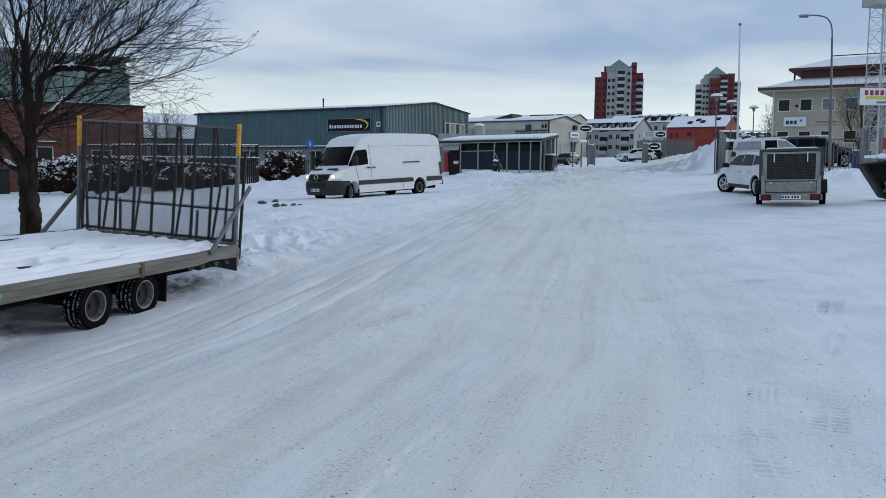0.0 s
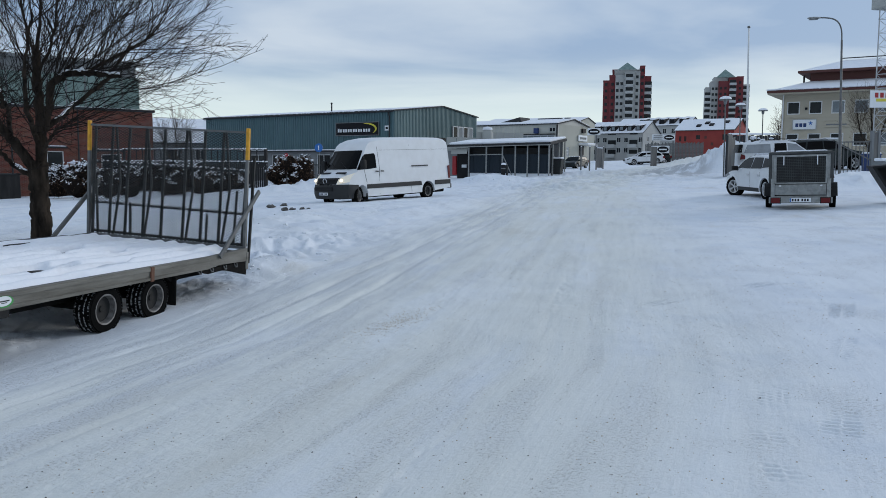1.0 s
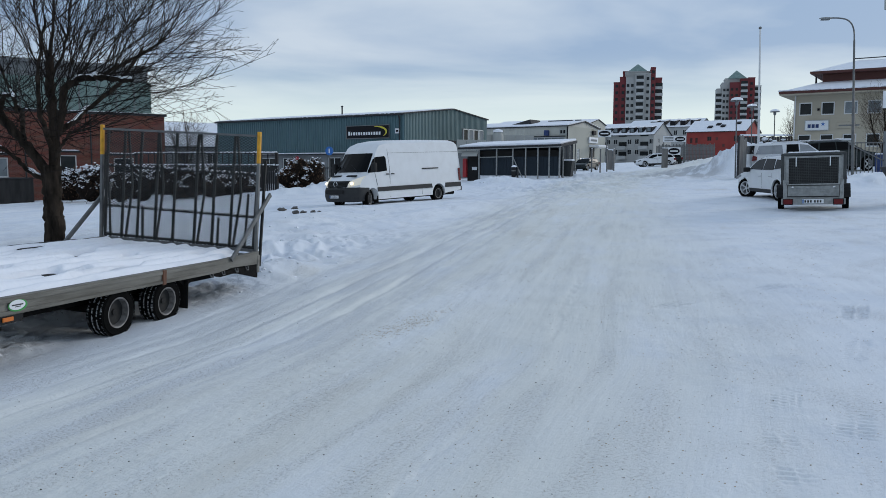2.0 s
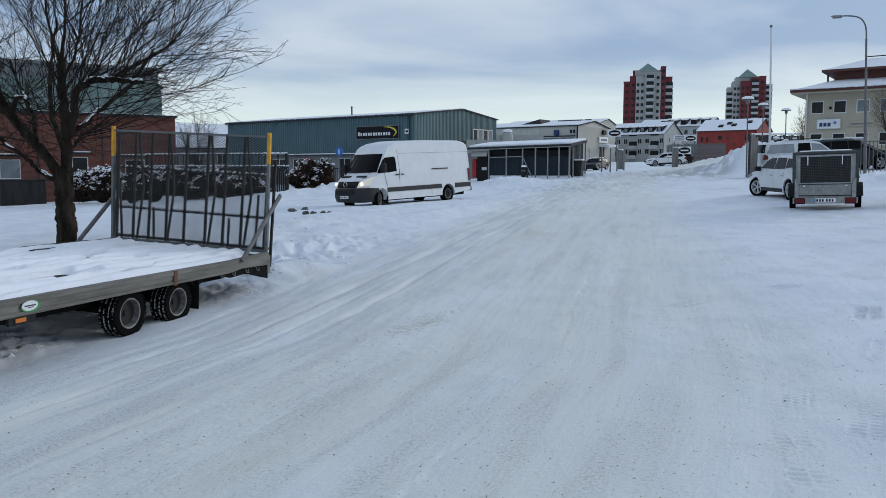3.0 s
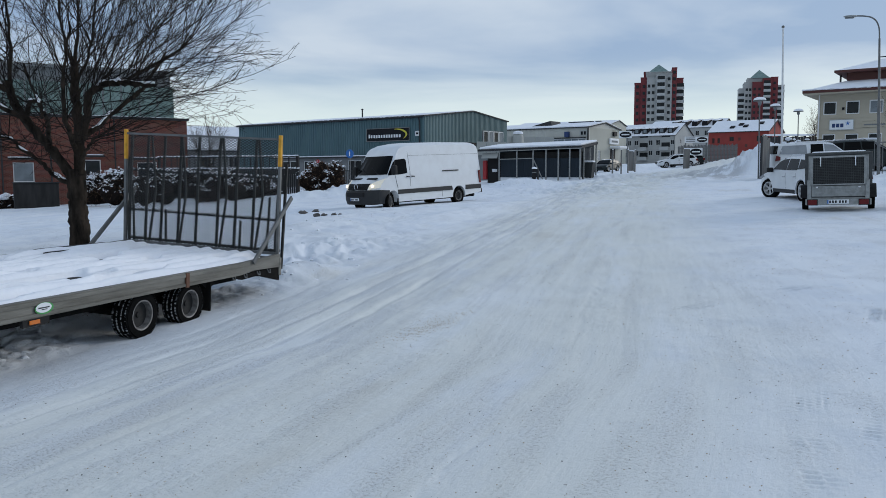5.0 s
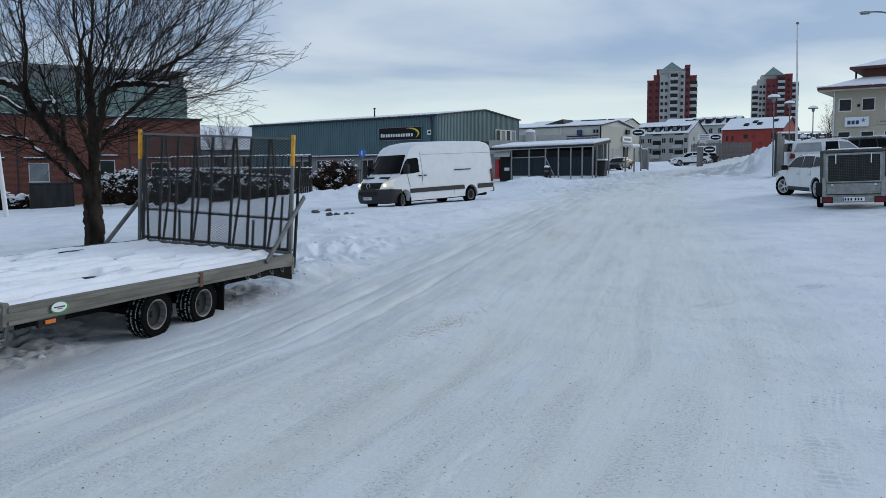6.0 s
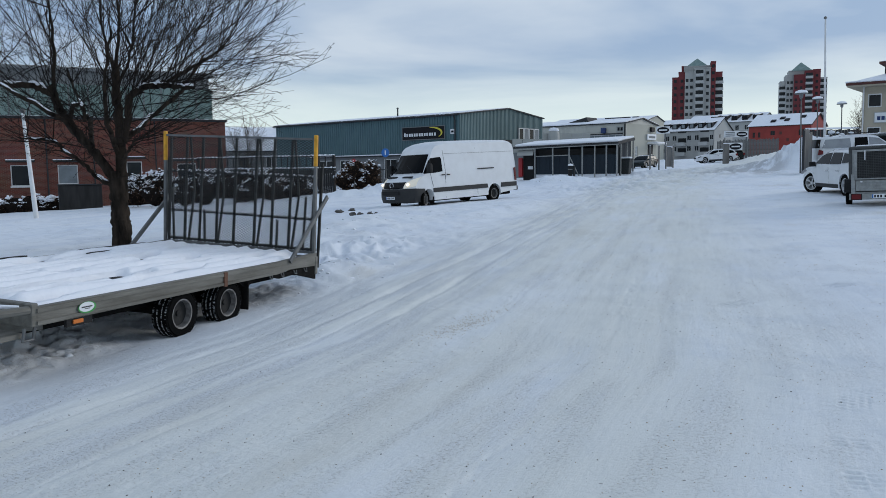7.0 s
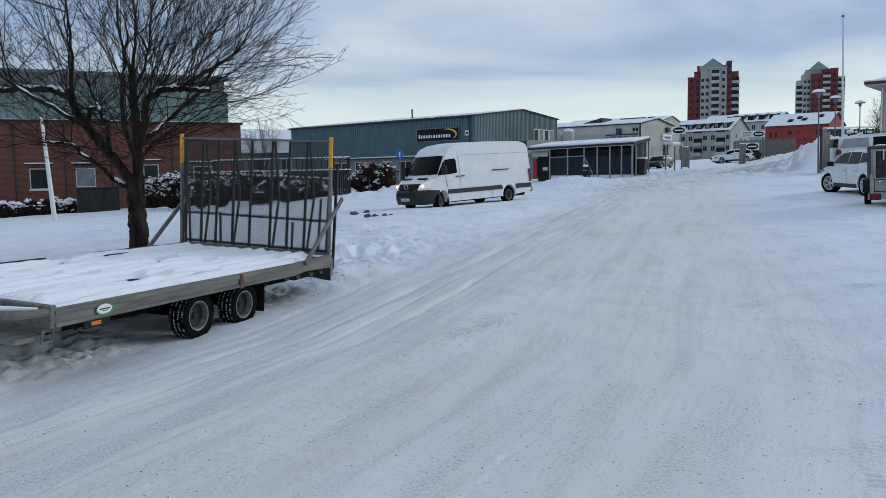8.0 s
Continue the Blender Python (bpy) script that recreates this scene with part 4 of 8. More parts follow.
        part("sill", sh.side(bmesh.new(), [(wb - r - 0.1, z0), (wb - r - 0.1, z0 + 0.13), (-wb + r + 0.1, z0 + 0.13), (-wb + r + 0.1, z0)], s, 0.012), M["trim"], th)
        bm = bmesh.new()
        for x in (-0.15, -0.98):
            sh.side(bm, [(x - 0.005, z0 + 0.15), (x + 0.005, z0 + 0.15), (x + 0.005, P["belt"]), (x - 0.005, P["belt"])], s, 0.002, 0.01)
        part("door_seam", bm, M["trim"], th)
        bm = bmesh.new()
        for x in (0.05, -0.78):
            z = P["belt"] - 0.12
            beam(bm, (x, s * (sh.half(z) + 0.02), z), (x - 0.18, s * (sh.half(z) + 0.02), z), 0.025, 0.03)
        part("door_handle", bm, M["chrome"], th)
        y = s * (P["hw"] + 0.10)
        bm = box(bmesh.new(), 0.86, 0.98, min(y - 0.11, y + 0.11), max(y - 0.11, y + 0.11), P["belt"] + 0.02, P["belt"] + 0.20, 0.04, 2)
        beam(bm, (0.92, s * (P["hw"] - 0.1), P["belt"] + 0.02), (0.92, y, P["belt"] + 0.08), 0.06, 0.05)
        part("mirror", bm, M["black"] if style == "crossover" else paint, th)
        zf, xf = P["up"][-3][1], P["up"][-3][0]
        part("headlight", sh.side(bmesh.new(), [(xf - 0.52, zf + 0.02), (xf - 0.12, zf - 0.10), (xf - 0.10, zf + 0.0), (xf - 0.40, zf + 0.10)], s, 0.012, 0.06), M["lamp_lens"], th, "clear headlight")
        xr, zr = P["up"][1]
        part("tail_light", sh.side(bmesh.new(), [(xr + 0.03, zr - 0.22), (xr + 0.30, zr - 0.18), (xr + 0.30, zr + 0.0), (xr + 0.10, zr + 0.08)], s, 0.014, 0.06), M["red_lens"], th, "red tail light")
        part("roof_rail", tube(bmesh.new(), [(-1.5, s * P["rhw"] * 0.9, P["top"] - 0.06), (-1.3, s * P["rhw"] * 0.9, P["top"] + 0.03), (0.0, s * P["rhw"] * 0.9, P["top"] + 0.03), (0.2, s * P["rhw"] * 0.9, P["top"] - 0.05)], 0.018, 6), M["chrome"], th)
    part("windscreen", sh.cross(bmesh.new(), *P["ws"], 0.9, 0.9, 0.006), M["glass"], th)
    part("rear_window", sh.cross(bmesh.new(), *P["rs"], 0.86, 0.86, 0.006), M["glass"], th)
    xf = P["L"][0]
    part("grille", boxed(xf - 0.16, xf + 0.012, -0.42, 0.42, 0.50, 0.68, 0.02), M["black"], th)
    part("roof_snow", boxed(-1.35, 0.1, -P["rhw"] * 0.78, P["rhw"] * 0.78, P["top"] - 0.02, P["top"] + 0.035, 0.03, 2), M["snow"], th, "thin snow on the roof")
    w = wheel_meshes(style, r, 0.22, r * 0.70, 5, True, M["alloy"])
    for x in (wb, -wb):
        for y in (P["hw"] - 0.12, -P["hw"] + 0.12):
            put_wheel(th, w, x, y, r, 22 if (style == "crossover" and x > 0) else 0)
    return th


# ---------------------------------------------------------------- flatbed trailer
def flatbed():
    th = thing("flatbed_trailer", "aluminium flatbed trailer with snowy deck and raised mesh ramp", "trailer", pose(-3.06, 7.806, -0.045, 2.9, 0.5, 72.3))
    W, F0, R0, H = 2.43, -1.82, 2.64, 0.596
    # side rails: hollow profile with two grooves; the tail is flatter and deeper
    for s, y, tag in ((-1, -0.03, "side_rail"), (1, W - 0.03, "side_rail")):
        bm = bmesh.new()
        prism(bm, [(F0, H - 0.155), (F0, H), (1.75, H), (R0, H + 0.03), (R0, H - 0.14), (2.0, H - 0.12), (1.75, H - 0.145)], y, y + 0.05)
        for z0, z1 in ((H - 0.045, H - 0.012), (H - 0.145, H - 0.115)):
            prism(bm, [(F0, z0), (F0, z1), (1.72, z1), (1.72, z0)], y + s * 0.012 if s < 0 else y + 0.05, y if s < 0 else y + 0.062)
        part(tag, bm, M["rail_alu"], th, "dirty aluminium side rail")
    part("front_beam", boxed(F0 - 0.05, F0 + 0.02, -0.03, W + 0.02, H - 0.16, H + 0.03, 0.008), M["rail_alu"], th)
    part("rear_beam", boxed(R0 - 0.03, R0 + 0.03, -0.035, W + 0.025, H - 0.25, H - 0.02, 0.006), M["rail_alu"], th)
    part("tail_skirt", prism(bmesh.new(), [(1.5, H - 0.15), (1.75, H - 0.21), (2.05, H - 0.20), (2.2, H - 0.22), (R0, H - 0.32), (R0, H - 0.142)], -0.02, 0.02), M["under"], th, "scuffed tail skirt plate")
    for k in range(16):
        y = 0.02 + k * (W - 0.06) / 16
        part("deck_board", boxed(F0 + 0.02, R0 - 0.04, y + 0.004, y + (W - 0.06) / 16 - 0.004, H - 0.045, H - 0.02), M["timber"], th)
    # snow with long ridges left by the deck profile, thin in places
    nx, ny = 150, 84
    vs, fs = [], []
    for i in range(nx + 1):
        for j in range(ny + 1):
            x, y = F0 + 0.03 + (R0 - 0.12 - F0) * i / nx, 0.035 + (W - 0.085) * j / ny
            e = min(1.0, min(j, ny - j) / 5, min(i, nx - i) / 4)
            z = 0.03 + 0.062 * abs(math.sin(y * math.pi / 0.205 + 0.22 * noise.noise(Vector((x * 0.5, y * 0.6, 0))))) - 0.02 + 0.03 * noise.noise(Vector((x * 0.9, y * 2.0, 3))) + 0.012 * noise.noise(Vector((x * 5, y * 5, 7)))
            hole = noise.noise(Vector((x * 1.5 + 9, y * 7.0, 1.3)))
            z -= 0.09 * max(0.0, hole - 0.22) / 0.2
            vs.append((x, y, H - 0.035 + max(-0.01, (z + 0.022) * (0.35 + 0.65 * e))))
    for i in range(nx):
        for j in range(ny):
            a = i * (ny + 1) + j
            fs.append((a, a + ny + 1, a + ny + 2, a + 1))
    me = bpy.data.meshes.new("snow_cover")
    me.from_pydata(vs, [], fs)
    me.materials.append(M["deck_snow"]); me.shade_smooth()
    part("snow_cover", me, None, th, "ridged snow lying on the deck")
    # bare dark strips where the snow has slid off by the far rail
    for x0, x1, y in ((0.9, 2.1, W - 0.12), (-0.6, 0.2, W - 0.10), (0.75, 1.25, W - 0.42)):
        part("bare_strip", prism(bmesh.new(), [(x0, y), (x0 + 0.2, y - 0.02), (x1, y - 0.01), (x1 - 0.05, y + 0.03), (x0 + 0.1, y + 0.035)], H + 0.03, H + 0.045, "z"), M["timber"], th, "wet dark board edge")
    # chassis below
    for y in (0.35, W - 0.45):
        part("chassis_beam", boxed(F0, 2.2, y, y + 0.07, H - 0.30, H - 0.05), M["under"], th)
    for k in range(7):
        x = F0 + 0.25 + k * 0.66
        part("cross_member", boxed(x, x + 0.05, 0.03, W - 0.06, H - 0.15, H - 0.05), M["under"], th)
    for x in (0.0, 0.775):
        part("axle", tube(bmesh.new(), [(x, 0.15, 0.24), (x, W - 0.2, 0.24)], 0.045, 8), M["under"], th)
    wm = wheel_meshes("flatbed", 0.2375, 0.19, 0.15, 0, False, M["rim"])
    for x in (0.0, 0.775):
        for y, turn in ((0.10, 0), (W - 0.15, 180)):
            hub = part("wheel", wm[0], None, th, at=pose(x, y, 0.2375, 0, 0, turn))
            part("tyre", wm[1], None, hub)
            part("rim", wm[2], None, hub)
            bm = bmesh.new()
            for k in range(352):
                a = (k % 88 + 0.5) * math.tau / 88 + rng.uniform(-0.01, 0.01)
                if rng.random() < 0.16:
                    continue
                r = 0.2385
                q = (-0.075, -0.025, 0.025, 0.075)[k // 88]
                c = Vector((r * math.cos(a), q, r * math.sin(a)))
                u = Vector((-math.sin(a), 0, math.cos(a)))
                n = Vector((math.cos(a), 0, math.sin(a)))
                d = 0.0042 + 0.0035 * rng.random()
                bm.faces.new([bm.verts.new(c + u * p + Vector((0, g, 0)) + n * 0.006) for p, g in ((-d, -d * 1.6), (d, -d * 1.6), (d, d * 1.6), (-d, d * 1.6))])
            tagged(part("tread_snow", bm, M["tyre_snow"], hub, "snow packed in the tread"), kind="stuff")
    part("mudflap", boxed(1.13, 1.15, 0.0, 0.26, 0.10, 0.42, 0.004), M["under"], th, "black rubber mudflap")
    part("mudguard_bracket", prism(bmesh.new(), [(1.0, H - 0.15), (1.12, 0.36), (1.2, 0.36), (1.45, H - 0.15)], 0.05, 0.09), M["under"], th)
    part("rope_hook", boxed(0.62, 0.68, -0.05, -0.028, H - 0.16, H - 0.0, 0.006), M["rust"], th, "rusty orange lashing strap")
    for x in (1.55, 1.8, 2.1, 2.35):
        part("lashing_ring", tube(bmesh.new(), [(x - 0.03, -0.03, H - 0.14), (x - 0.02, -0.045, H - 0.18), (x + 0.02, -0.045, H - 0.185), (x + 0.03, -0.03, H - 0.14)], 0.009, 6), M["galv"], th, "lashing ring with snow")
    part("side_marker", boxed(F0 + 0.36, F0 + 0.47, -0.045, -0.03, H - 0.20, H - 0.165, 0.004), M["orange"], th, "orange side marker lamp")
    part("marker_bracket", boxed(F0 + 0.30, F0 + 0.58, -0.03, 0.0, H - 0.22, H - 0.15), M["black"], th)
    # oval maker's sticker: white over green, with plain bars
    st = part("sticker", lathe(bmesh.new(), [(0.001, -0.001), (0.105, -0.001), (0.105, 0.001), (0.001, 0.001)], 28), M["sign_green"], th, "oval green and white sticker", at=Matrix.Translation((F0 + 0.51, -0.045, H - 0.078)) @ Matrix.Diagonal((0.95, 1, 0.48, 1)))
    part("sticker_face", lathe(bmesh.new(), [(0.001, -0.0012), (0.088, -0.0012), (0.088, 0.0012), (0.001, 0.0012)], 28, (-0.008, -0.0022, 0.012)), M["sign_white"], st)
    bm = bmesh.new()
    box(bm, -0.07, 0.055, -0.0052, -0.0038, 0.002, 0.025); box(bm, -0.035, 0.03, -0.0052, -0.0038, -0.025, -0.012)
    part("sticker_marks", bm, M["tarp"], st)
    # drawbar to the coupling
    for y in (0.25, W - 0.3):
        part("drawbar_beam", beam(bmesh.new(), (F0 + 0.3, y, H - 0.20), (F0 - 1.75, W / 2, H - 0.18), 0.08, 0.12), M["rail_alu"], th)
    part("coupling", boxed(F0 - 2.05, F0 - 1.7, W / 2 - 0.05, W / 2 + 0.05, H - 0.22, H - 0.10, 0.02, 2), M["black"], th)
    rail = part("front_rail", tube(bmesh.new(), [(F0 - 0.05, 0.0, H - 0.02), (F0 - 0.30, 0.05, H - 0.02), (F0 - 0.34, 0.3, H - 0.02), (F0 - 0.34, W - 0.3, H - 0.02), (F0 - 0.05, W - 0.02, H - 0.02)], 0.035, 8), M["rail_alu"], th)
    part("rail_snow", tube(bmesh.new(), [(F0 - 0.12, 0.02, H + 0.015), (F0 - 0.34, 0.3, H + 0.025), (F0 - 0.34, 1.3, H + 0.02), (F0 - 0.34, W - 0.3, H + 0.02)], [0.012, 0.028, 0.024, 0.02], 8), M["deck_snow"], rail)
    part("front_step", boxed(F0 - 0.34, F0 - 0.08, 0.02, W - 0.05, H - 0.24, H - 0.20), M["rail_alu"], th)
    part("jockey_bracket", tube(bmesh.new(), [(F0 - 0.1, -0.01, H - 0.16), (F0 - 0.12, -0.01, H - 0.26), (F0 - 0.02, -0.01, H - 0.26), (F0 + 0.0, -0.01, H - 0.16)], 0.014, 6), M["galv"], th)
    # raised ramp at the tail
    X = R0 - 0.03
    ramp = part("ramp_frame", bmesh_frame(X, W, H, 2.13), M["galv"], th, "galvanised frame of the raised mesh ramp")
    for y in (-0.005, W - 0.03):
        part("post_tip", boxed(X - 0.025, X + 0.025, y - 0.021, y + 0.021, 1.76, 2.165, 0.006), M["yellow"], ramp, "worn yellow painted post top")
    vs, fs = [], []
    cw, ch, t = 0.060, 0.0170, 0.0031
    y0, y1, z0, z1 = 0.04, W - 0.07, H + 0.05, 2.10
    rows_, cols = int((z1 - z0) / ch), int((y1 - y0) / cw * 2)
    for r in range(rows_ + 1):
        for k in range(cols):
            ya, yb = y0 + k * cw / 2, y0 + (k + 1) * cw / 2
            za = z0 + r * ch + (ch / 2 if (k % 2) else -ch / 2) * (1 if r % 2 else -1)
            zb = z0 + r * ch - (ch / 2 if (k % 2) else -ch / 2) * (1 if r % 2 else -1)
            zc = z0 + r * ch
            za, zb = zc + (za - zc) * 0.93, zc + (zb - zc) * 0.93
            n = len(vs)
            for yy, zz in ((ya, za), (yb, zb)):
                vs += [(X - 0.004, yy, zz - t), (X + 0.004, yy, zz - t), (X + 0.004, yy, zz + t), (X - 0.004, yy, zz + t)]
            for a in range(4):
                b = (a + 1) % 4
                fs.append((n + a, n + b, n + 4 + b, n + 4 + a))
    me = bpy.data.meshes.new("wire_mesh")
    me.from_pydata(vs, [], fs)
    me.materials.append(M["mesh_steel"])
    tagged(part("wire_mesh", me, None, ramp, "dark expanded steel mesh"), kind="stuff")
    # flat ramp ribs behind the mesh: straight ones, bent companions beside them, and short feet
    lo, mid, hi = 0.62, 1.36, 2.1
    runs = [((f, lo), (f + 0.02, hi)) for f in (0.005, 0.12, 0.345, 0.465, 0.605, 0.72, 0.835, 0.985)]
    runs += [((f - 0.045, lo), (f, mid), (f - 0.03, hi)) for f in (0.192, 0.40, 0.67, 0.90)]
    runs += [((0.225, lo), (0.255, hi)), ((0.045, lo), (0.03, mid)), ((0.265, lo), (0.262, 1.10)), ((0.757, lo), (0.762, 1.02)), ((0.93, lo), (0.945, mid))]
    for run in runs:
        bm = bmesh.new()
        pts = [(X + 0.034, 0.02 + (1 - f) * (W - 0.07), z) for f, z in run]
        for a, b in zip(pts, pts[1:]):
            beam(bm, a, b, 0.034 if len(run) == 2 and run[-1][1] == hi else 0.026, 0.020, (1, 0, 0))
        part("ramp_rib", bm, M["rib_steel"], ramp, "flat galvanised rib")
    for z, full in ((1.06, True), (1.61, True), (0.66, False)):
        bar = part("ramp_rail", beam(bmesh.new(), (X + 0.06, 0.0, z), (X + 0.06, W - 0.03, z + 0.01), 0.03, 0.035), M["rib_steel"], ramp)
        bm = bmesh.new()
        y = 0.05
        while y < W - 0.1 and full:
            w = 0.04 + 0.12 * rng.random()
            lump(bm, (X + 0.055, y, z + 0.02), 0.02 + 0.012 * rng.random(), 0.7, 0.3, 1)
            y += w * 0.6
        if full:
            tagged(part("rail_snow", bm, M["snow"], bar, "snow caught on the rail", 60), kind="stuff")
        else:
            bm.free()
    for y in (-0.05, W + 0.01):
        part("ramp_brace", beam(bmesh.new(), (1.95, y, H - 0.02), (2.86, y, 1.36), 0.025, 0.055), M["galv"], th, "diagonal steel brace")
        part("ramp_leg", beam(bmesh.new(), (R0 + 0.06, y + 0.04, 0.42), (R0 + 0.14, y + 0.04, 1.8), 0.03, 0.03), M["mesh_steel"], th)


def bmesh_frame(X, W, H, top):
    bm = bmesh.new()
    for y in (-0.005, W - 0.03):
        box(bm, X - 0.020, X + 0.020, y - 0.017, y + 0.017, H - 0.05, top + 0.0)
    box(bm, X - 0.02, X + 0.02, 0.02, W - 0.06, top - 0.032, top - 0.005)
    box(bm, X - 0.02, X + 0.02, 0.02, W - 0.06, H + 0.015, H + 0.05)
    return bm


flatbed()


# ---------------------------------------------------------------- bare trees
class Twigs:
    """Gathers tapered tubes into one mesh."""

    def __init__(self):
        self.v, self.f = [], []

    def add(self, pts, radii, seg, gnarl=0.0):
        n0 = len(self.v)
        side = None
        for i, p in enumerate(pts):
            d = (pts[min(i + 1, len(pts) - 1)] - pts[max(i - 1, 0)])
            d = d.normalized() if d.length > 1e-9 else Vector((0, 0, 1))
            if side is None:
                side = d.cross(Vector((0.31, 0.77, 0.2)))
            side = (side - d * side.dot(d)).normalized()
            u = side.cross(d)
            for k in range(seg):
                a = k * math.tau / seg
                g = 1 + gnarl * (noise.noise(Vector((math.cos(a) * 3, math.sin(a) * 3, p.z * 2.2))) + 0.7 * noise.noise(Vector((a * 5, 3, p.z * 6)))) if gnarl else 1
                self.v.append(tuple(p + (side * math.cos(a) + u * math.sin(a)) * radii[i] * g))
        for i in range(len(pts) - 1):
            for k in range(seg):
                a, b = n0 + i * seg + k, n0 + i * seg + (k + 1) % seg
                self.f.append((a, b, b + seg, a + seg))

    def mesh(self, name, material):
        me = bpy.data.meshes.new(name)
        me.from_pydata(self.v, [], self.f)
        me.materials.append(material)
        me.shade_smooth()
        return me


def spline(pts, n):
    """A smooth run of points through the given ones."""
    pts = [Vector(p) for p in pts]
    out = []
    for i in range(len(pts) - 1):
        p0, p1, p2, p3 = pts[max(i - 1, 0)], pts[i], pts[i + 1], pts[min(i + 2, len(pts) - 1)]
        for k in range(n):
            t = k / n
            out.append(0.5 * ((2 * p1) + (p2 - p0) * t + (2 * p0 - 5 * p1 + 4 * p2 - p3) * t * t + (3 * p1 - p0 - 3 * p2 + p3) * t ** 3))
    out.append(pts[-1])
    return out


def bare_tree(m, label, limbs, trunk, shoots, seed, crown, twig_r=1.0, snow=True, group="", twig="twig"):
    """A bare tree: trunk and limbs as drawn, then long shoots that fan out to the crown's edge, with side twigs and spurs.
    crown: its heart's height, its half width, its rise above and its drop below the heart."""
    r = random.Random(seed)
    th = thing("bare_tree", label, "tree", m, group)
    wood, fine = Twigs(), Twigs()
    heart, wide, rise, drop = crown

    def rough_run(pts, ra, rb, seg, wob, n_sub=6):
        run = spline(pts, n_sub)
        n = len(run) - 1
        run = [p + Vector((r.uniform(-wob, wob), r.uniform(-wob, wob), r.uniform(-wob, wob))) if 0 < i < n else p for i, p in enumerate(run)]
        wood.add(run, [ra + (rb - ra) * (i / n) ** 0.8 + 0.14 * ra * noise.noise(Vector((i * 0.7, ra * 50, seed))) for i in range(n + 1)], seg, 0.26 if seg > 9 else 0.2)
        return run
    trunk_run = rough_run(*trunk, 28, 0.006, 12)
    runs = [(rough_run(p, a, b, 9, 0.03 if a > 0.06 else 0.02), a, b, wgt) for p, a, b, wgt in limbs]
    part("trunk", wood.mesh("trunk", M["bark"]), None, th, "dark rough bark")

    def to_edge(p, d):
        """How far the crown's edge lies from p along d."""
        rz = rise if p.z + d.z * 2 > heart else drop
        o = Vector((p.x / wide, p.y / wide, (p.z - heart) / rz))
        v = Vector((d.x / wide, d.y / wide, d.z / rz))
        a, b, c = v.dot(v), o.dot(v), o.dot(o) - 1
        disc = b * b - a * c
        return (-b + math.sqrt(disc)) / a if disc > 0 else 0.3

    def grow(p, d, length, rad, depth, bend):
        n = (9, 5, 2)[depth]
        pts = [p.copy()]
        q, dd = p.copy(), d.normalized()
        for i in range(n):
            kink = 0.085 if depth == 0 else 0.14
            dd = (dd + Vector((r.gauss(0, kink), r.gauss(0, kink), r.gauss(0, kink) + bend))).normalized()
            q = q + dd * (length / n)
            pts.append(q.copy())
        fine.add(pts, [max(0.0036 * twig_r, rad * (1 - 0.72 * i / n)) for i in range(n + 1)], 5 if depth == 0 else 3)
        if depth == 2:
            return
        for _ in range(int(length * (2.5 if depth == 0 else 2.2) + r.random())):
            t = r.uniform(0.12, 0.97) * n
            i = min(int(t), n - 1)
            b = pts[i].lerp(pts[i + 1], t - i)
            along = (pts[i + 1] - pts[i]).normalized()
            away = along.cross(Vector((r.gauss(0, 1), r.gauss(0, 1), r.gauss(0, 1)))).normalized()
            nd = along + away * r.uniform(0.35, 0.95) + Vector((0, 0, 0.12))
            grow(b, nd, max(0.12, length * (1 - 0.75 * t / n) * r.uniform(0.25, 0.62)), max(0.0036 * twig_r, rad * 0.5), depth + 1, 0.01)
        # spurs and buds
        for _ in range(int(length * (4.0 if depth == 0 else 5.0))):
            t = r.uniform(0.1, 1.0) * n
            i = min(int(t), n - 1)
            b = pts[i].lerp(pts[i + 1], t - i)
            along = (pts[i + 1] - pts[i]).normalized()
            away = along.cross(Vector((r.gauss(0, 1), r.gauss(0, 1), r.gauss(0, 1)))).normalized()
            grow(b, along * 0.5 + away, r.uniform(0.02, 0.07), 0.0042 * twig_r, 2, 0.0)

    total = sum(w for *_, w in runs)
    for run, a, b, w in runs:
        for _ in range(int(shoots * w / total)):
            t = r.uniform(0.12, 1.0) ** 0.85 * (len(run) - 1)
            i = min(int(t), len(run) - 2)
            p = run[i].lerp(run[i + 1], t - i)
            along = (run[i + 1] - run[i]).normalized()
            fan = (p - Vector((0.0, 0.0, heart * 0.55)))
            fan = Vector((fan.x, fan.y, fan.z * 0.55)).normalized()
            d = fan * r.uniform(0.35, 1.0) + along * r.uniform(0.0, 0.3) + Vector((r.gauss(0.06, 0.50), r.gauss(0, 0.50), r.gauss(0.32, 0.44)))
            if p.z > heart * 0.68:
                d.z = max(d.z, 0.02)
            d.normalize()
            far = to_edge(p, d)
            if far > 0.3:
                grow(p, d, far * r.uniform(0.45, 1.0), r.uniform(0.007, 0.0145) * twig_r * min(1.0, 0.5 + far / 5), 0, r.uniform(-0.004, 0.028))
    # short water shoots round the forks
    low = [p for run, a, *_ in runs for p in run if p.z < heart * 0.76 and a > 0.04]
    for _ in range(shoots // 3):
        grow(r.choice(low), Vector((r.gauss(0, 1), r.gauss(0, 1), r.gauss(0.25, 0.6))), r.uniform(0.5, 1.5), r.uniform(0.006, 0.010) * twig_r, 0, 0.02)
    part("crown", fine.mesh("crown", M[twig]), None, th, "long bare dark shoots and twigs")
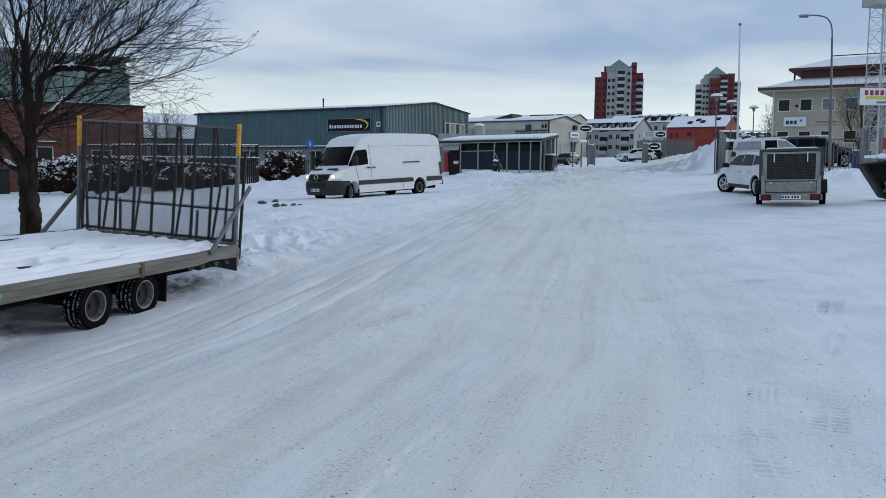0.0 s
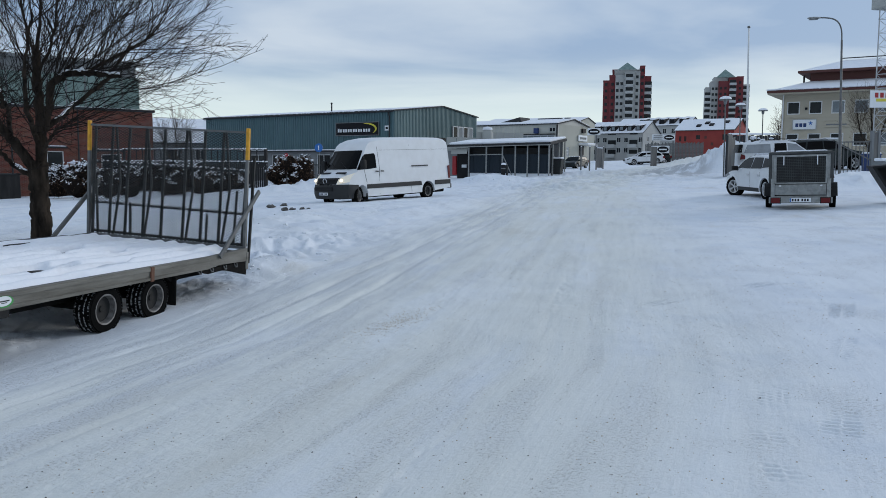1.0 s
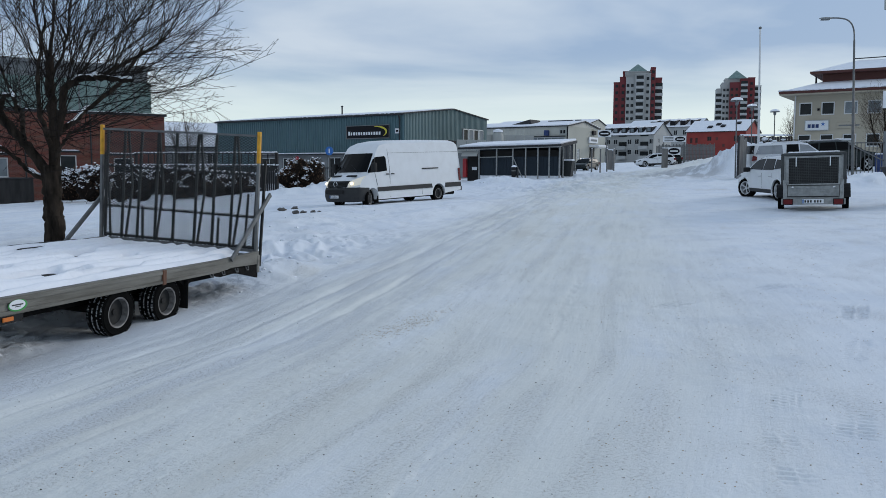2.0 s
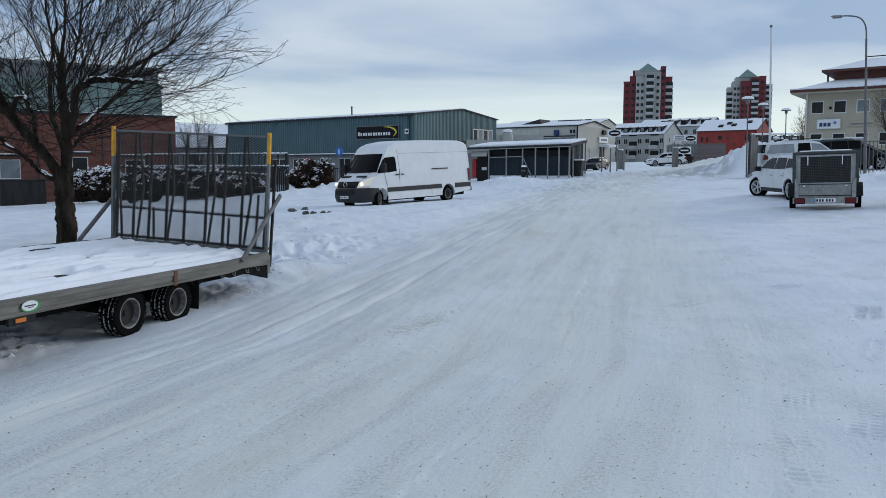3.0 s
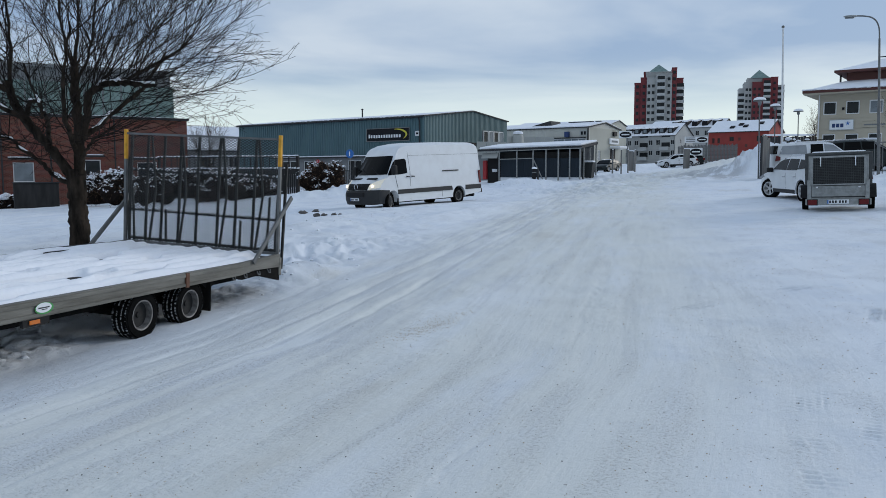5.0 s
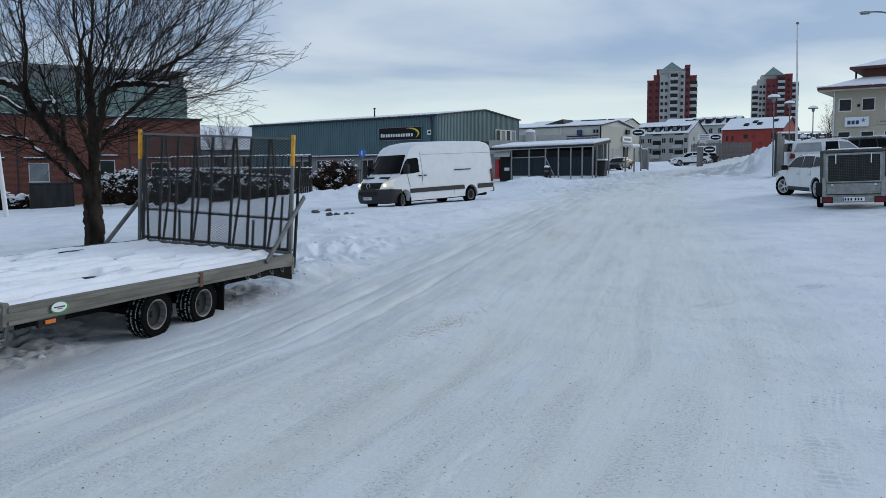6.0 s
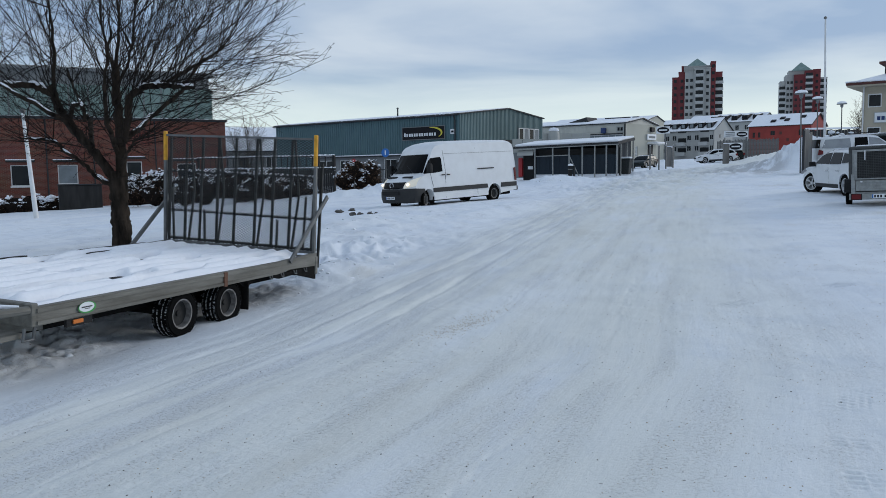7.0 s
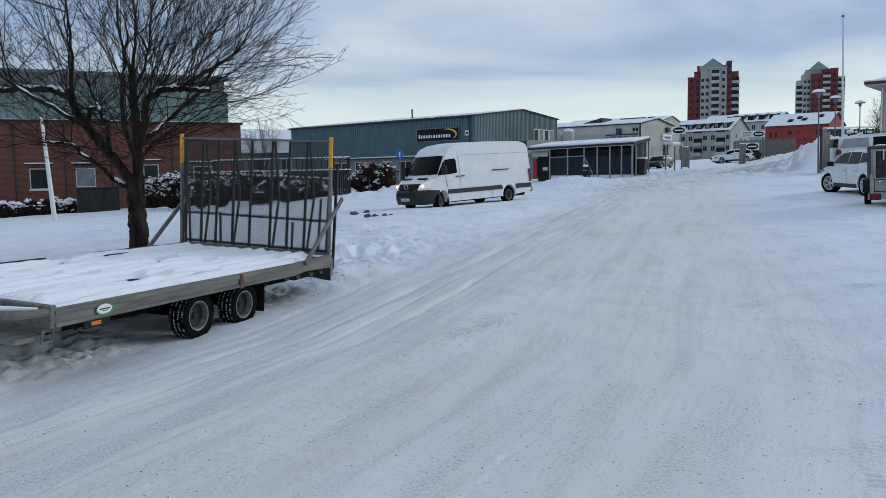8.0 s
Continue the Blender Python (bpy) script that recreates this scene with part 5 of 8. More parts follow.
    if snow:
        bm = bmesh.new()
        for run, a, b, w in runs:
            i = 2
            while i < len(run) - 3:
                d = (run[i + 1] - run[i - 1]).normalized()
                if abs(d.z) < 0.5 and a > 0.05 and r.random() < 0.75:
                    k = a + (b - a) * i / len(run)
                    end = min(i + r.randint(3, 6), len(run) - 1)
                    pts = [p + Vector((0, r.uniform(-0.2, 0.2) * k, k * r.uniform(0.70, 0.82))) for p in spline(run[i:end + 1], 3)]
                    n = len(pts) - 1
                    tube(bm, pts, [k * (0.2 + r.uniform(0.3, 0.48) * min(1.0, 3 * j / n, 3 * (n - j) / n)) + 0.006 for j in range(n + 1)], 7)
                    i = end
                i += 1
        tagged(part("branch_snow", bm, M["snow"], th, "snow lying on the limbs", 60), kind="stuff")
    return th


TREE = (-7.98, 17.0)
bare_tree(pose(TREE[0], TREE[1], ground_z(*TREE)), "spreading bare tree with snow on its limbs beside the trailer",
          [([(0.02, 0, 1.3), (0.06, 0.1, 2.45), (0.0, 0.15, 3.3), (0.02, 0.1, 4.1)], 0.13, 0.08, 3.0),
           ([(0.02, 0.1, 4.0), (0.15, 0.1, 5.0), (0.1, 0.0, 6.2)], 0.045, 0.016, 1.6),
           ([(0.0, 0.1, 3.9), (-0.3, 0.3, 4.9), (-0.35, 0.4, 6.0)], 0.038, 0.015, 1.5),
           ([(0.04, 0.1, 3.6), (0.5, -0.2, 4.3), (0.75, -0.3, 5.4)], 0.038, 0.015, 1.9),
           ([(-0.04, 0, 1.5), (-0.33, -0.1, 2.1), (-0.71, -0.2, 2.6), (-1.09, -0.3, 3.2), (-1.2, -0.3, 3.6)], 0.115, 0.08, 2.2),
           ([(-1.2, -0.3, 3.5), (-1.05, -0.4, 4.3), (-1.1, -0.5, 5.8)], 0.055, 0.018, 2.8),
           ([(-1.2, -0.3, 3.5), (-1.55, -0.35, 3.62), (-2.1, -0.5, 3.66), (-2.7, -0.6, 3.6), (-3.3, -0.7, 3.38), (-4.0, -0.8, 3.45)], 0.085, 0.035, 5.0),
           ([(0.05, 0.1, 2.3), (0.25, 0.0, 2.7), (0.42, -0.1, 3.4), (0.9, -0.2, 3.58), (1.4, -0.3, 3.6), (1.9, -0.35, 3.52)], 0.10, 0.045, 9.0),
           ([(1.1, -0.2, 3.6), (1.7, 0.1, 4.0), (2.4, 0.3, 4.5)], 0.045, 0.018, 3.0),
           ([(-0.85, -0.25, 2.95), (-0.7, -0.4, 3.2), (-0.45, -0.5, 3.18), (-0.35, -0.6, 2.85)], 0.055, 0.035, 0.8),
           ([(-0.12, 0, 1.5), (-0.5, 0.1, 1.68), (-0.9, 0.2, 2.02), (-1.24, 0.2, 2.25), (-1.6, 0.3, 2.5), (-2.3, 0.3, 2.55)], 0.06, 0.022, 4.2),
           ([(0.05, 0, 1.85), (0.37, -0.2, 2.25), (0.65, -0.4, 2.45), (1.1, -0.6, 2.55)], 0.045, 0.018, 3.0),
           ([(0.05, 0.1, 2.4), (0.4, 0.9, 3.0), (0.9, 1.6, 3.7), (1.3, 2.1, 4.6)], 0.07, 0.025, 3.6),
           ([(-0.5, -0.1, 2.35), (-0.9, 0.7, 2.9), (-1.5, 1.4, 3.5), (-2.0, 1.9, 4.3)], 0.06, 0.022, 3.4),
           ([(0.03, 0, 2.2), (0.2, -0.8, 2.9), (0.5, -1.4, 3.6), (0.9, -1.9, 4.5)], 0.06, 0.022, 3.0),
           ([(-0.8, -0.2, 2.75), (-1.2, -1.0, 3.2), (-1.8, -1.5, 3.7), (-2.3, -1.8, 4.4)], 0.055, 0.02, 3.0)],
          ([(0.0, 0, -0.15), (0.03, 0, 0.5), (0.02, 0.0, 1.1), (0.02, 0, 1.8)], 0.205, 0.165), 270, 5, (4.5, 5.15, 3.9, 2.6))


# ---------------------------------------------------------------- buildings
def wall(bm, L, H, T, holes, z0=0.0):
    """A wall with openings: outer face at y = 0, thickness T inwards. Holes: x0, x1, z0, z1."""
    xs = sorted({0.0, L, *[h[0] for h in holes], *[h[1] for h in holes]})
    for xa, xb in zip(xs, xs[1:]):
        mid = (xa + xb) / 2
        cuts = sorted((h[2], h[3]) for h in holes if h[0] < mid < h[1])
        z = z0
        for a, b in cuts + [(H, H)]:
            if a > z + 1e-6:
                box(bm, xa, xb, 0, T, z, a)
            z = b
    bmesh.ops.remove_doubles(bm, verts=bm.verts, dist=0.0005)
    return bm


PANES = {}


def window(parent, x0, x1, z0, z1, split=(1, 1), deep=0.1, glass="window", frame_mat="white_frame", bar=0.06, sill=True):
    """A framed pane set into an opening."""
    w, h = round(x1 - x0, 3), round(z1 - z0, 3)
    key = (w, h, split, deep, glass, frame_mat, bar)
    if key not in PANES:
        bm = bmesh.new()
        box(bm, 0, bar, deep - 0.03, deep + 0.05, 0, h); box(bm, w - bar, w, deep - 0.03, deep + 0.05, 0, h)
        box(bm, bar, w - bar, deep - 0.03, deep + 0.05, 0, bar); box(bm, bar, w - bar, deep - 0.03, deep + 0.05, h - bar, h)
        for k in range(1, split[0]):
            box(bm, w * k / split[0] - bar * 0.4, w * k / split[0] + bar * 0.4, deep - 0.02, deep + 0.04, bar, h - bar)
        for k in range(1, split[1]):
            box(bm, bar, w - bar, deep - 0.018, deep + 0.038, h * k / split[1] - bar * 0.35, h * k / split[1] + bar * 0.35)
        PANES[key] = (mesh_of(bm, "window", M[frame_mat]), mesh_of(boxed(bar, w - bar, deep + 0.005, deep + 0.02, bar, h - bar), "pane", M[glass]))
    fr, pane = PANES[key]
    ob = part("window", fr, None, parent, at=(x0, 0, z0))
    part("pane", pane, None, ob)
    return ob


def ribbed(bm, L, z0, z1, pitch=0.3, depth=0.05, gaps=()):
    """Trapezoid sheet cladding on y = 0, proud towards -y."""
    n = int(L / pitch)
    xs = []
    for k in range(n):
        a = k * L / n
        p = L / n
        xs += [(a, 0), (a + p * 0.42, 0), (a + p * 0.52, -depth), (a + p * 0.9, -depth)]
    xs.append((L, 0))
    lo = [bm.verts.new((x, y, z0)) for x, y in xs]
    hi = [bm.verts.new((x, y, z1)) for x, y in xs]
    for i in range(len(xs) - 1):
        bm.faces.new((lo[i], lo[i + 1], hi[i + 1], hi[i]))
    return bm


def words(parent, text, size, x, z, y, material, name="lettering"):
    cu = bpy.data.curves.new(name, "FONT")
    cu.body, cu.size, cu.extrude = text, size, 0.004
    cu.align_x, cu.align_y = "CENTER", "CENTER"
    cu.materials.append(material)
    ob = new(name, cu)
    ob.parent = parent
    ob.matrix_local = pose(x, y, z, 90, 0, 0)
    return ob


def snow_roof(bm, L, D, eave_f, ridge, eave_b, ridge_y, over, thick, z_off, end=0.0):
    """A pitched slab over a house; the ridge runs along x."""
    a = [(-over, eave_f - over * (ridge - eave_f) / ridge_y), (ridge_y, ridge), (D + over, eave_b - over * (ridge - eave_b) / (D - ridge_y))]
    lo = [[bm.verts.new((x, y, z + z_off)) for y, z in a] for x in (-over + end, L + over - end)]
    hi = [[bm.verts.new((x, y, z + z_off + thick)) for y, z in a] for x in (-over + end, L + over - end)]
    for k in (0, 1):
        bm.faces.new((lo[0][k], lo[0][k + 1], lo[1][k + 1], lo[1][k]))
        bm.faces.new((hi[0][k], hi[1][k], hi[1][k + 1], hi[0][k + 1]))
        for q in (0, 1):
            bm.faces.new((lo[q][k], hi[q][k], hi[q][k + 1], lo[q][k + 1]))
    for k in (0, 2):
        bm.faces.new((lo[0][k], lo[1][k], hi[1][k], hi[0][k]))
    return bm


def gable_house(name, label, m, L, D, H, ridge, wall_mat, front=(), right=(), eave_b=None, ridge_y=None, over=0.4, split=(2, 1), edge="roof_edge", glass="window", category="building", z0=-2.0, frame_mat="white_frame"):
    """A house with a pitched snowy roof; front wall at y = 0, right wall at x = L."""
    eave_b, ridge_y = eave_b or H, ridge_y or D / 2
    th = thing(name, label, category, m)
    wf = part("wall", wall(bmesh.new(), L, H, 0.3, front, z0), wall_mat, th)
    bm = wall(bmesh.new(), D, min(H, eave_b), 0.3, right, z0)
    wr = part("wall", bm, wall_mat, th, at=pose(L - 0.001, 0.3, 0, 0, 0, 90) @ Matrix.Translation((-0.3, 0, 0)))
    part("wall", boxed(0, 0.3, 0.3, D - 0.3, z0, H), wall_mat, th)
    part("wall", boxed(0, L, D - 0.3, D, z0, min(H, eave_b)), wall_mat, th)
    lowest = min(H, eave_b)
    for x in (0.02, L - 0.3):
        part("gable", prism(bmesh.new(), [(0.0, lowest + 0.003), (0.0, H), (ridge_y, ridge), (D, eave_b), (D, lowest + 0.003)], x, x + 0.28, "x"), wall_mat, th)
    roof = part("roof", snow_roof(bmesh.new(), L, D, H, ridge, eave_b, ridge_y, over, 0.14, 0.01), M[edge], th, "dark roof edge")
    part("roof_snow", snow_roof(bmesh.new(), L, D, H, ridge, eave_b, ridge_y, over, 0.12, 0.152, 0.12), M["snow"], roof, "snow on the roof")
    for h in front:
        window(wf, *h, split, glass=glass, frame_mat=frame_mat)
    for h in right:
        window(wr, *h, split, glass=glass, frame_mat=frame_mat)
    return th, wf, wr, roof


def sign_board(parent, x0, x1, z0, z1, y, board, rim=None, name="sign_board", label=""):
    bm = box(bmesh.new(), x0, x1, y - 0.06, y, z0, z1, 0.015)
    s = part(name, bm, board, parent, label)
    if rim:
        b = bmesh.new()
        for q in ((x0, x1, z0, z0 + 0.06), (x0, x1, z1 - 0.06, z1), (x0, x0 + 0.06, z0 + 0.06, z1 - 0.06), (x1 - 0.06, x1, z0 + 0.06, z1 - 0.06)):
            box(b, q[0], q[1], y - 0.085, y - 0.055, q[2], q[3])
        part("sign_rim", b, rim, s)
    return s


def warehouse():
    L, D = 24.6, 13.65
    th = thing("warehouse", "blue-green corrugated warehouse with snowy roof edge", "warehouse", pose(-21.97, 84.0, 0, 0, 0, -35.95))
    H, RB, RY, RZ = 6.58, 6.78, 7.57, 7.42
    bm = ribbed(bmesh.new(), L, 2.4, H - 0.02, 0.30, 0.06)
    box(bm, 0, L, 0.005, 0.25, -1.0, H - 0.02)
    part("wall", bm, M["teal"], th, "blue-green ribbed sheet wall")
    bm = bmesh.new()
    n = 62
    for k in range(n):
        a, b = k * D / n, (k + 1) * D / n
        zt = lambda y: (H + (RZ - H) * y / RY) if y < RY else (RZ + (RB - RZ) * (y - RY) / (D - RY))
        for ya, yb, x in ((a, a + (b - a) * 0.45, L), (a + (b - a) * 0.55, a + (b - a) * 0.9, L + 0.06)):
            bm.faces.new([bm.verts.new(p) for p in ((x, ya, 0.5), (x, yb, 0.5), (x, yb, zt(yb)), (x, ya, zt(ya)))])
        for ya, yb, xa, xb in ((a + (b - a) * 0.45, a + (b - a) * 0.55, L, L + 0.06), (a + (b - a) * 0.9, b, L + 0.06, L)):
            bm.faces.new([bm.verts.new(p) for p in ((xa, ya, 0.5), (xb, yb, 0.5), (xb, yb, zt(yb)), (xa, ya, zt(ya)))])
    part("wall", bm, M["teal_lit"], th, "blue-green ribbed gable wall, coloured paler for sunlight")
    part("wall", boxed(0, 0.25, 0.3, D, -1, H), M["teal"], th)
    part("wall", boxed(0, L, D - 0.25, D, -1, RB - 0.05), M["teal"], th)
    roof = part("roof", snow_roof(bmesh.new(), L, D, H, RZ, RB, RY, 0.18, 0.10, 0.0), M["roof_edge"], th)
    part("roof_snow", snow_roof(bmesh.new(), L, D, H, RZ, RB, RY, 0.12, 0.045, 0.102, 0.2), M["snow"], roof)
    part("gutter", tube(bmesh.new(), [(-0.1, -0.22, H - 0.03), (L + 0.1, -0.22, H - 0.03)], 0.08, 8), M["roof_edge"], roof)
    part("downpipe", tube(bmesh.new(), [(L - 0.45, -0.2, H - 0.05), (L - 0.35, -0.14, H - 0.5), (L - 0.35, -0.14, 3.0)], 0.06, 8), M["roof_edge"], th)
    bm = bmesh.new()
    x = 3.0
    while x < L - 0.6:
        lump(bm, (x, -0.15, H + 0.09), 0.06 + 0.11 * rng.random(), 0.5, 0.4, 1)
        x += 0.25 + rng.random() * 0.5
    tagged(part("eave_snow", bm, M["snow"], roof, "broken snow along the eave", 60), kind="stuff")
    part("vent_pipe", tube(bmesh.new(), [(15.2, 2.5, 6.8), (15.2, 2.5, 7.75)], 0.07, 10), M["roof_edge"], roof)
    part("vent_cap", lathe(bmesh.new(), [(0.001, 0.10), (0.13, 0.05), (0.13, 0.0), (0.001, -0.01)], 12, (15.2, 2.5, 7.75), "z"), M["roof_edge"], roof)
    # company board: plain pale bar for the name, yellow crescent
    s = sign_board(th, 18.06, 23.12, 4.5, 5.7, -0.08, M["sign_black"], M["grey_clad"], label="black board with a pale bar and a yellow arc")
    bm = bmesh.new()
    for k in range(13):
        x, w = 18.32 + k * 0.298, (0.20, 0.16, 0.21, 0.18)[k % 4]
        box(bm, x, x + w, -0.155, -0.142, 4.83, 5.10 if k else 5.16)
    part("sign_marks", bm, M["sign_white"], s)
    bm = bmesh.new()
    o, i2 = [], []
    for k in range(15):
        a = radians(110 - k * 11.5)
        th_ = 0.16 * math.sin(math.pi * min(1, (k + 1) / 16))
        cx, cz, rx, rz = 21.75, 5.10, 1.1, 0.50
        o.append((cx + rx * math.cos(a), cz + rz * math.sin(a))); i2.append((cx + (rx - th_ * 1.3) * math.cos(a), cz + (rz - th_) * math.sin(a)))
    prism(bm, o + i2[::-1], -0.158, -0.142)
    part("sign_arc", bm, M["sign_yellow"], s)
    part("number_board", boxed(23.70, 24.16, -0.09, -0.07, 4.9, 5.33), M["sign_white"], th)
    part("number_marks", boxed(23.80, 24.06, -0.10, -0.088, 5.03, 5.2), M["sign_black"], th)
    s = sign_board(th, 22.02, 24.42, 3.55, 4.24, -0.08, M["sign_black"], None, label="black direction board with white lettering")
    words(s, "LAGER VARUINTAG", 0.225, 23.25, 4.06, -0.15, M["sign_white"])
    words(s, "KUNDENTRÉ", 0.225, 23.1, 3.74, -0.15, M["sign_white"])
    # low front annex with windows
    ax0 = 8.0
    holes = [(0.8, 3.2, 1.5, 2.8), (3.9, 5.2, 1.5, 2.8), (7.4, 8.3, 0.9, 2.8), (9.6, 11.2, 1.0, 2.8), (11.6, 13.2, 1.5, 2.8), (13.8, 15.6, 1.5, 2.8)]
    an = part("annex_wall", wall(bmesh.new(), L - ax0, 3.05, 0.2, holes, -1.0), M["grey_clad"], th, "grey clad low annex", at=(ax0, -2.2, 0))
    for h in holes:
        window(an, *h, (2, 1))
    part("annex_wall", boxed(L - 0.2, L, -2.0, -0.08, -1, 3.05), M["grey_clad"], th)
    ar = part("annex_roof", boxed(ax0 - 0.2, L + 0.2, -2.5, -0.1, 3.06, 3.14), M["roof_edge"], th)
    for x0, x1 in ((ax0, ax0 + 4.4), (ax0 + 4.7, ax0 + 9.6), (ax0 + 9.9, L - 0.1)):
        part("annex_snow", boxed(x0, x1, -2.46, -0.1, 3.142, 3.24, 0.04, 2), M["snow"], ar)
    # side annex along the gable with tall white windows
    y0 = -1.83
    holes = [(a - y0, b - y0, 1.8, 3.22) for a, b in ((-1.44, -0.68), (-0.58, 0.18), (0.69, 1.42), (1.50, 2.23), (2.31, 3.01), (3.72, 4.62))]
    sa = part("annex_wall", wall(bmesh.new(), 6.9, 3.4, 0.2, holes, 0.0), M["grey_clad"], th, "grey clad side annex", at=pose(L + 2.0, y0, 0, 0, 0, 90))
    for h in holes:
        window(sa, *h, (1, 1), glass="window", bar=0.1)
    part("annex_cladding", ribbed(bmesh.new(), 6.9, 0.3, 1.72, 0.2, 0.03), M["grey_clad"], sa, at=(0, -0.01, 0))
    part("annex_wall", boxed(L + 0.01, L + 1.8, y0, y0 + 0.2, 0.0, 3.4), M["grey_clad"], th)
    ar = part("annex_roof", boxed(L + 0.07, L + 2.2, y0 - 0.2, 5.2, 3.41, 3.5), M["roof_edge"], th)
    for a, b in ((y0 - 0.15, 0.35), (0.5, 3.25), (3.5, 5.1)):
        part("annex_snow", boxed(L + 0.1, L + 2.28, a, b, 3.502, 3.78, 0.11, 3), M["snow"], ar, "thick snow on the annex roof")
    # entrance beyond the annex with a dark board and a glazed lobby
    lob = part("lobby", boxed(L + 0.1, L + 1.7, 5.25, 7.2, 0.5, 3.45), M["grey_clad"], th)
    for k in range(2):
        window(lob, 0, 0.62, 0, 2.1, (1, 2), deep=0.0).matrix_local = pose(L + 1.76, 5.35 + k * 0.68, 1.25, 0, 0, 90)
    part("entrance_board", boxed(L + 1.8, L + 1.9, 3.6, 5.4, 3.82, 4.4), M["sign_black"], th, "dark board on a bracket")
    part("entrance_board_marks", boxed(L + 1.905, L + 1.915, 4.3, 5.2, 4.0, 4.12), M["grey_clad"], th)
    # upper windows of the gable end
    hi = part("upper_window_band", boxed(L + 0.065, L + 0.10, 9.1, 12.85, 4.55, 5.75), M["grey_clad"], th)
    for k in range(4):
        window(hi, 0, 0.80, 0, 1.1, (1, 1), deep=0.0, glass="window_pale" if k % 2 else "window").matrix_local = pose(L + 0.16, 9.2 + k * 0.92, 4.6, 0, 0, 90)
    for k in range(9):
        y = 0.0 + k * 0.4
        part("plinth_stone", boxed(L + 2.2, L + 2.8, y, y + 0.36, 0.4, 1.2 + 0.05 * (k % 3), 0.06, 2), M["stone"], th, "low stone edging")
        part("stone_snow", boxed(L + 2.22, L + 2.78, y - 0.01, y + 0.37, 1.22 + 0.05 * (k % 3), 1.36 + 0.05 * (k % 3), 0.06, 2), M["snow"], th)


warehouse()


def brick_office():
    L, H = 26.0, 5.4
    th = thing("brick_office", "red brick office with a green glazed upper storey", "building", pose(-40.5, 42.5, -0.1, 0, 0, 31.5))
    holes = [(4.6, 5.9, 1.1, 2.5), (9.2, 10.5, 1.1, 2.5), (12.4, 13.55, 1.1, 2.45), (15.1, 16.3, 1.2, 2.45), (19.3, 20.3, 1.2, 2.65), (22.6, 23.9, 1.1, 2.5)]
    w = part("wall", wall(bmesh.new(), L, H, 0.3, holes, -2.0), M["brick"], th, "red brick wall")
    for k, h in enumerate(holes):
        ob = window(w, *h, (1, 1), glass="window_pale" if k == 3 else "window")
        part("lintel", boxed(h[0] - 0.25, h[1] + 0.25, -0.10, 0.0, h[3] + 0.18, h[3] + 0.30), M["roof_edge"], w)
        bm = bmesh.new()
        x = h[0] - 0.2
        while x < h[1] + 0.2:
            lump(bm, (x, -0.05, h[3] + 0.33), 0.09, 0.5, 0.4, 1)
            x += 0.1
        tagged(part("lintel_snow", bm, M["snow"], w), kind="stuff")
        part("window_sill", boxed(h[0] - 0.06, h[1] + 0.06, -0.08, 0.1, h[2] - 0.08, h[2] + 0.0), M["white_frame"], w)
    part("wall", boxed(L - 0.3, L, 0.302, 14.0, -2, H), M["brick"], th)
    part("wall", boxed(0, 0.3, 0.302, 14.0, -2, H), M["brick"], th)
    part("wall", boxed(0, L, 14.0, 14.3, -2, H), M["brick"], th)
    roof = part("roof", boxed(-0.15, L + 0.15, -0.12, 14.4, H + 0.002, H + 0.16), M["roof_edge"], th)
    part("roof_snow", boxed(0.4, L - 0.9, 0.9, 14.2, H + 0.162, H + 0.26, 0.05, 2), M["snow"], roof)
    # set-back upper storey: pale green panels between mullions
    up = part("upper_storey", boxed(-8.0, L - 0.5, 2.4, 13.5, H + 0.3, H + 3.4), M["grey_clad"], th)
    for k in range(28):
        x = -7.8 + k * 1.2
        part("green_panel", boxed(x, x + 1.08, 2.34, 2.4, H + 0.35, H + 2.5), M["green_glass"], up)
    part("upper_roof", boxed(-8.3, L - 0.2, 2.1, 13.8, H + 3.401, H + 3.62), M["grey_clad"], up)
    for x in (11.6, 14.5, 17.3, 21.2):
        part("downpipe", tube(bmesh.new(), [(x, -0.12, H), (x, -0.12, -0.5)], 0.05, 8), M["roof_edge"], w)


def leafy_stuff(bm, spots, size, n):
    """Thin twig slivers thrown about the spots."""
    for _ in range(n):
        c, r = spots[rng.randrange(len(spots))]
        p = Vector((rng.gauss(0, 1), rng.gauss(0, 1), rng.gauss(0, 1)))
        p = Vector(c) + p.normalized() * rng.random() ** 0.4 * r
        d = Vector((rng.gauss(0, 1), rng.gauss(0, 1), rng.gauss(0.5, 0.8))).normalized() * size * rng.uniform(0.6, 1.6)
        s = d.cross(Vector((rng.gauss(0, 1), rng.gauss(0, 1), rng.gauss(0, 1)))).normalized() * size * 0.10
        bm.faces.new([bm.verts.new(q) for q in (p - s, p + s, p + d * 0.6 + s * 0.9, p + d)])


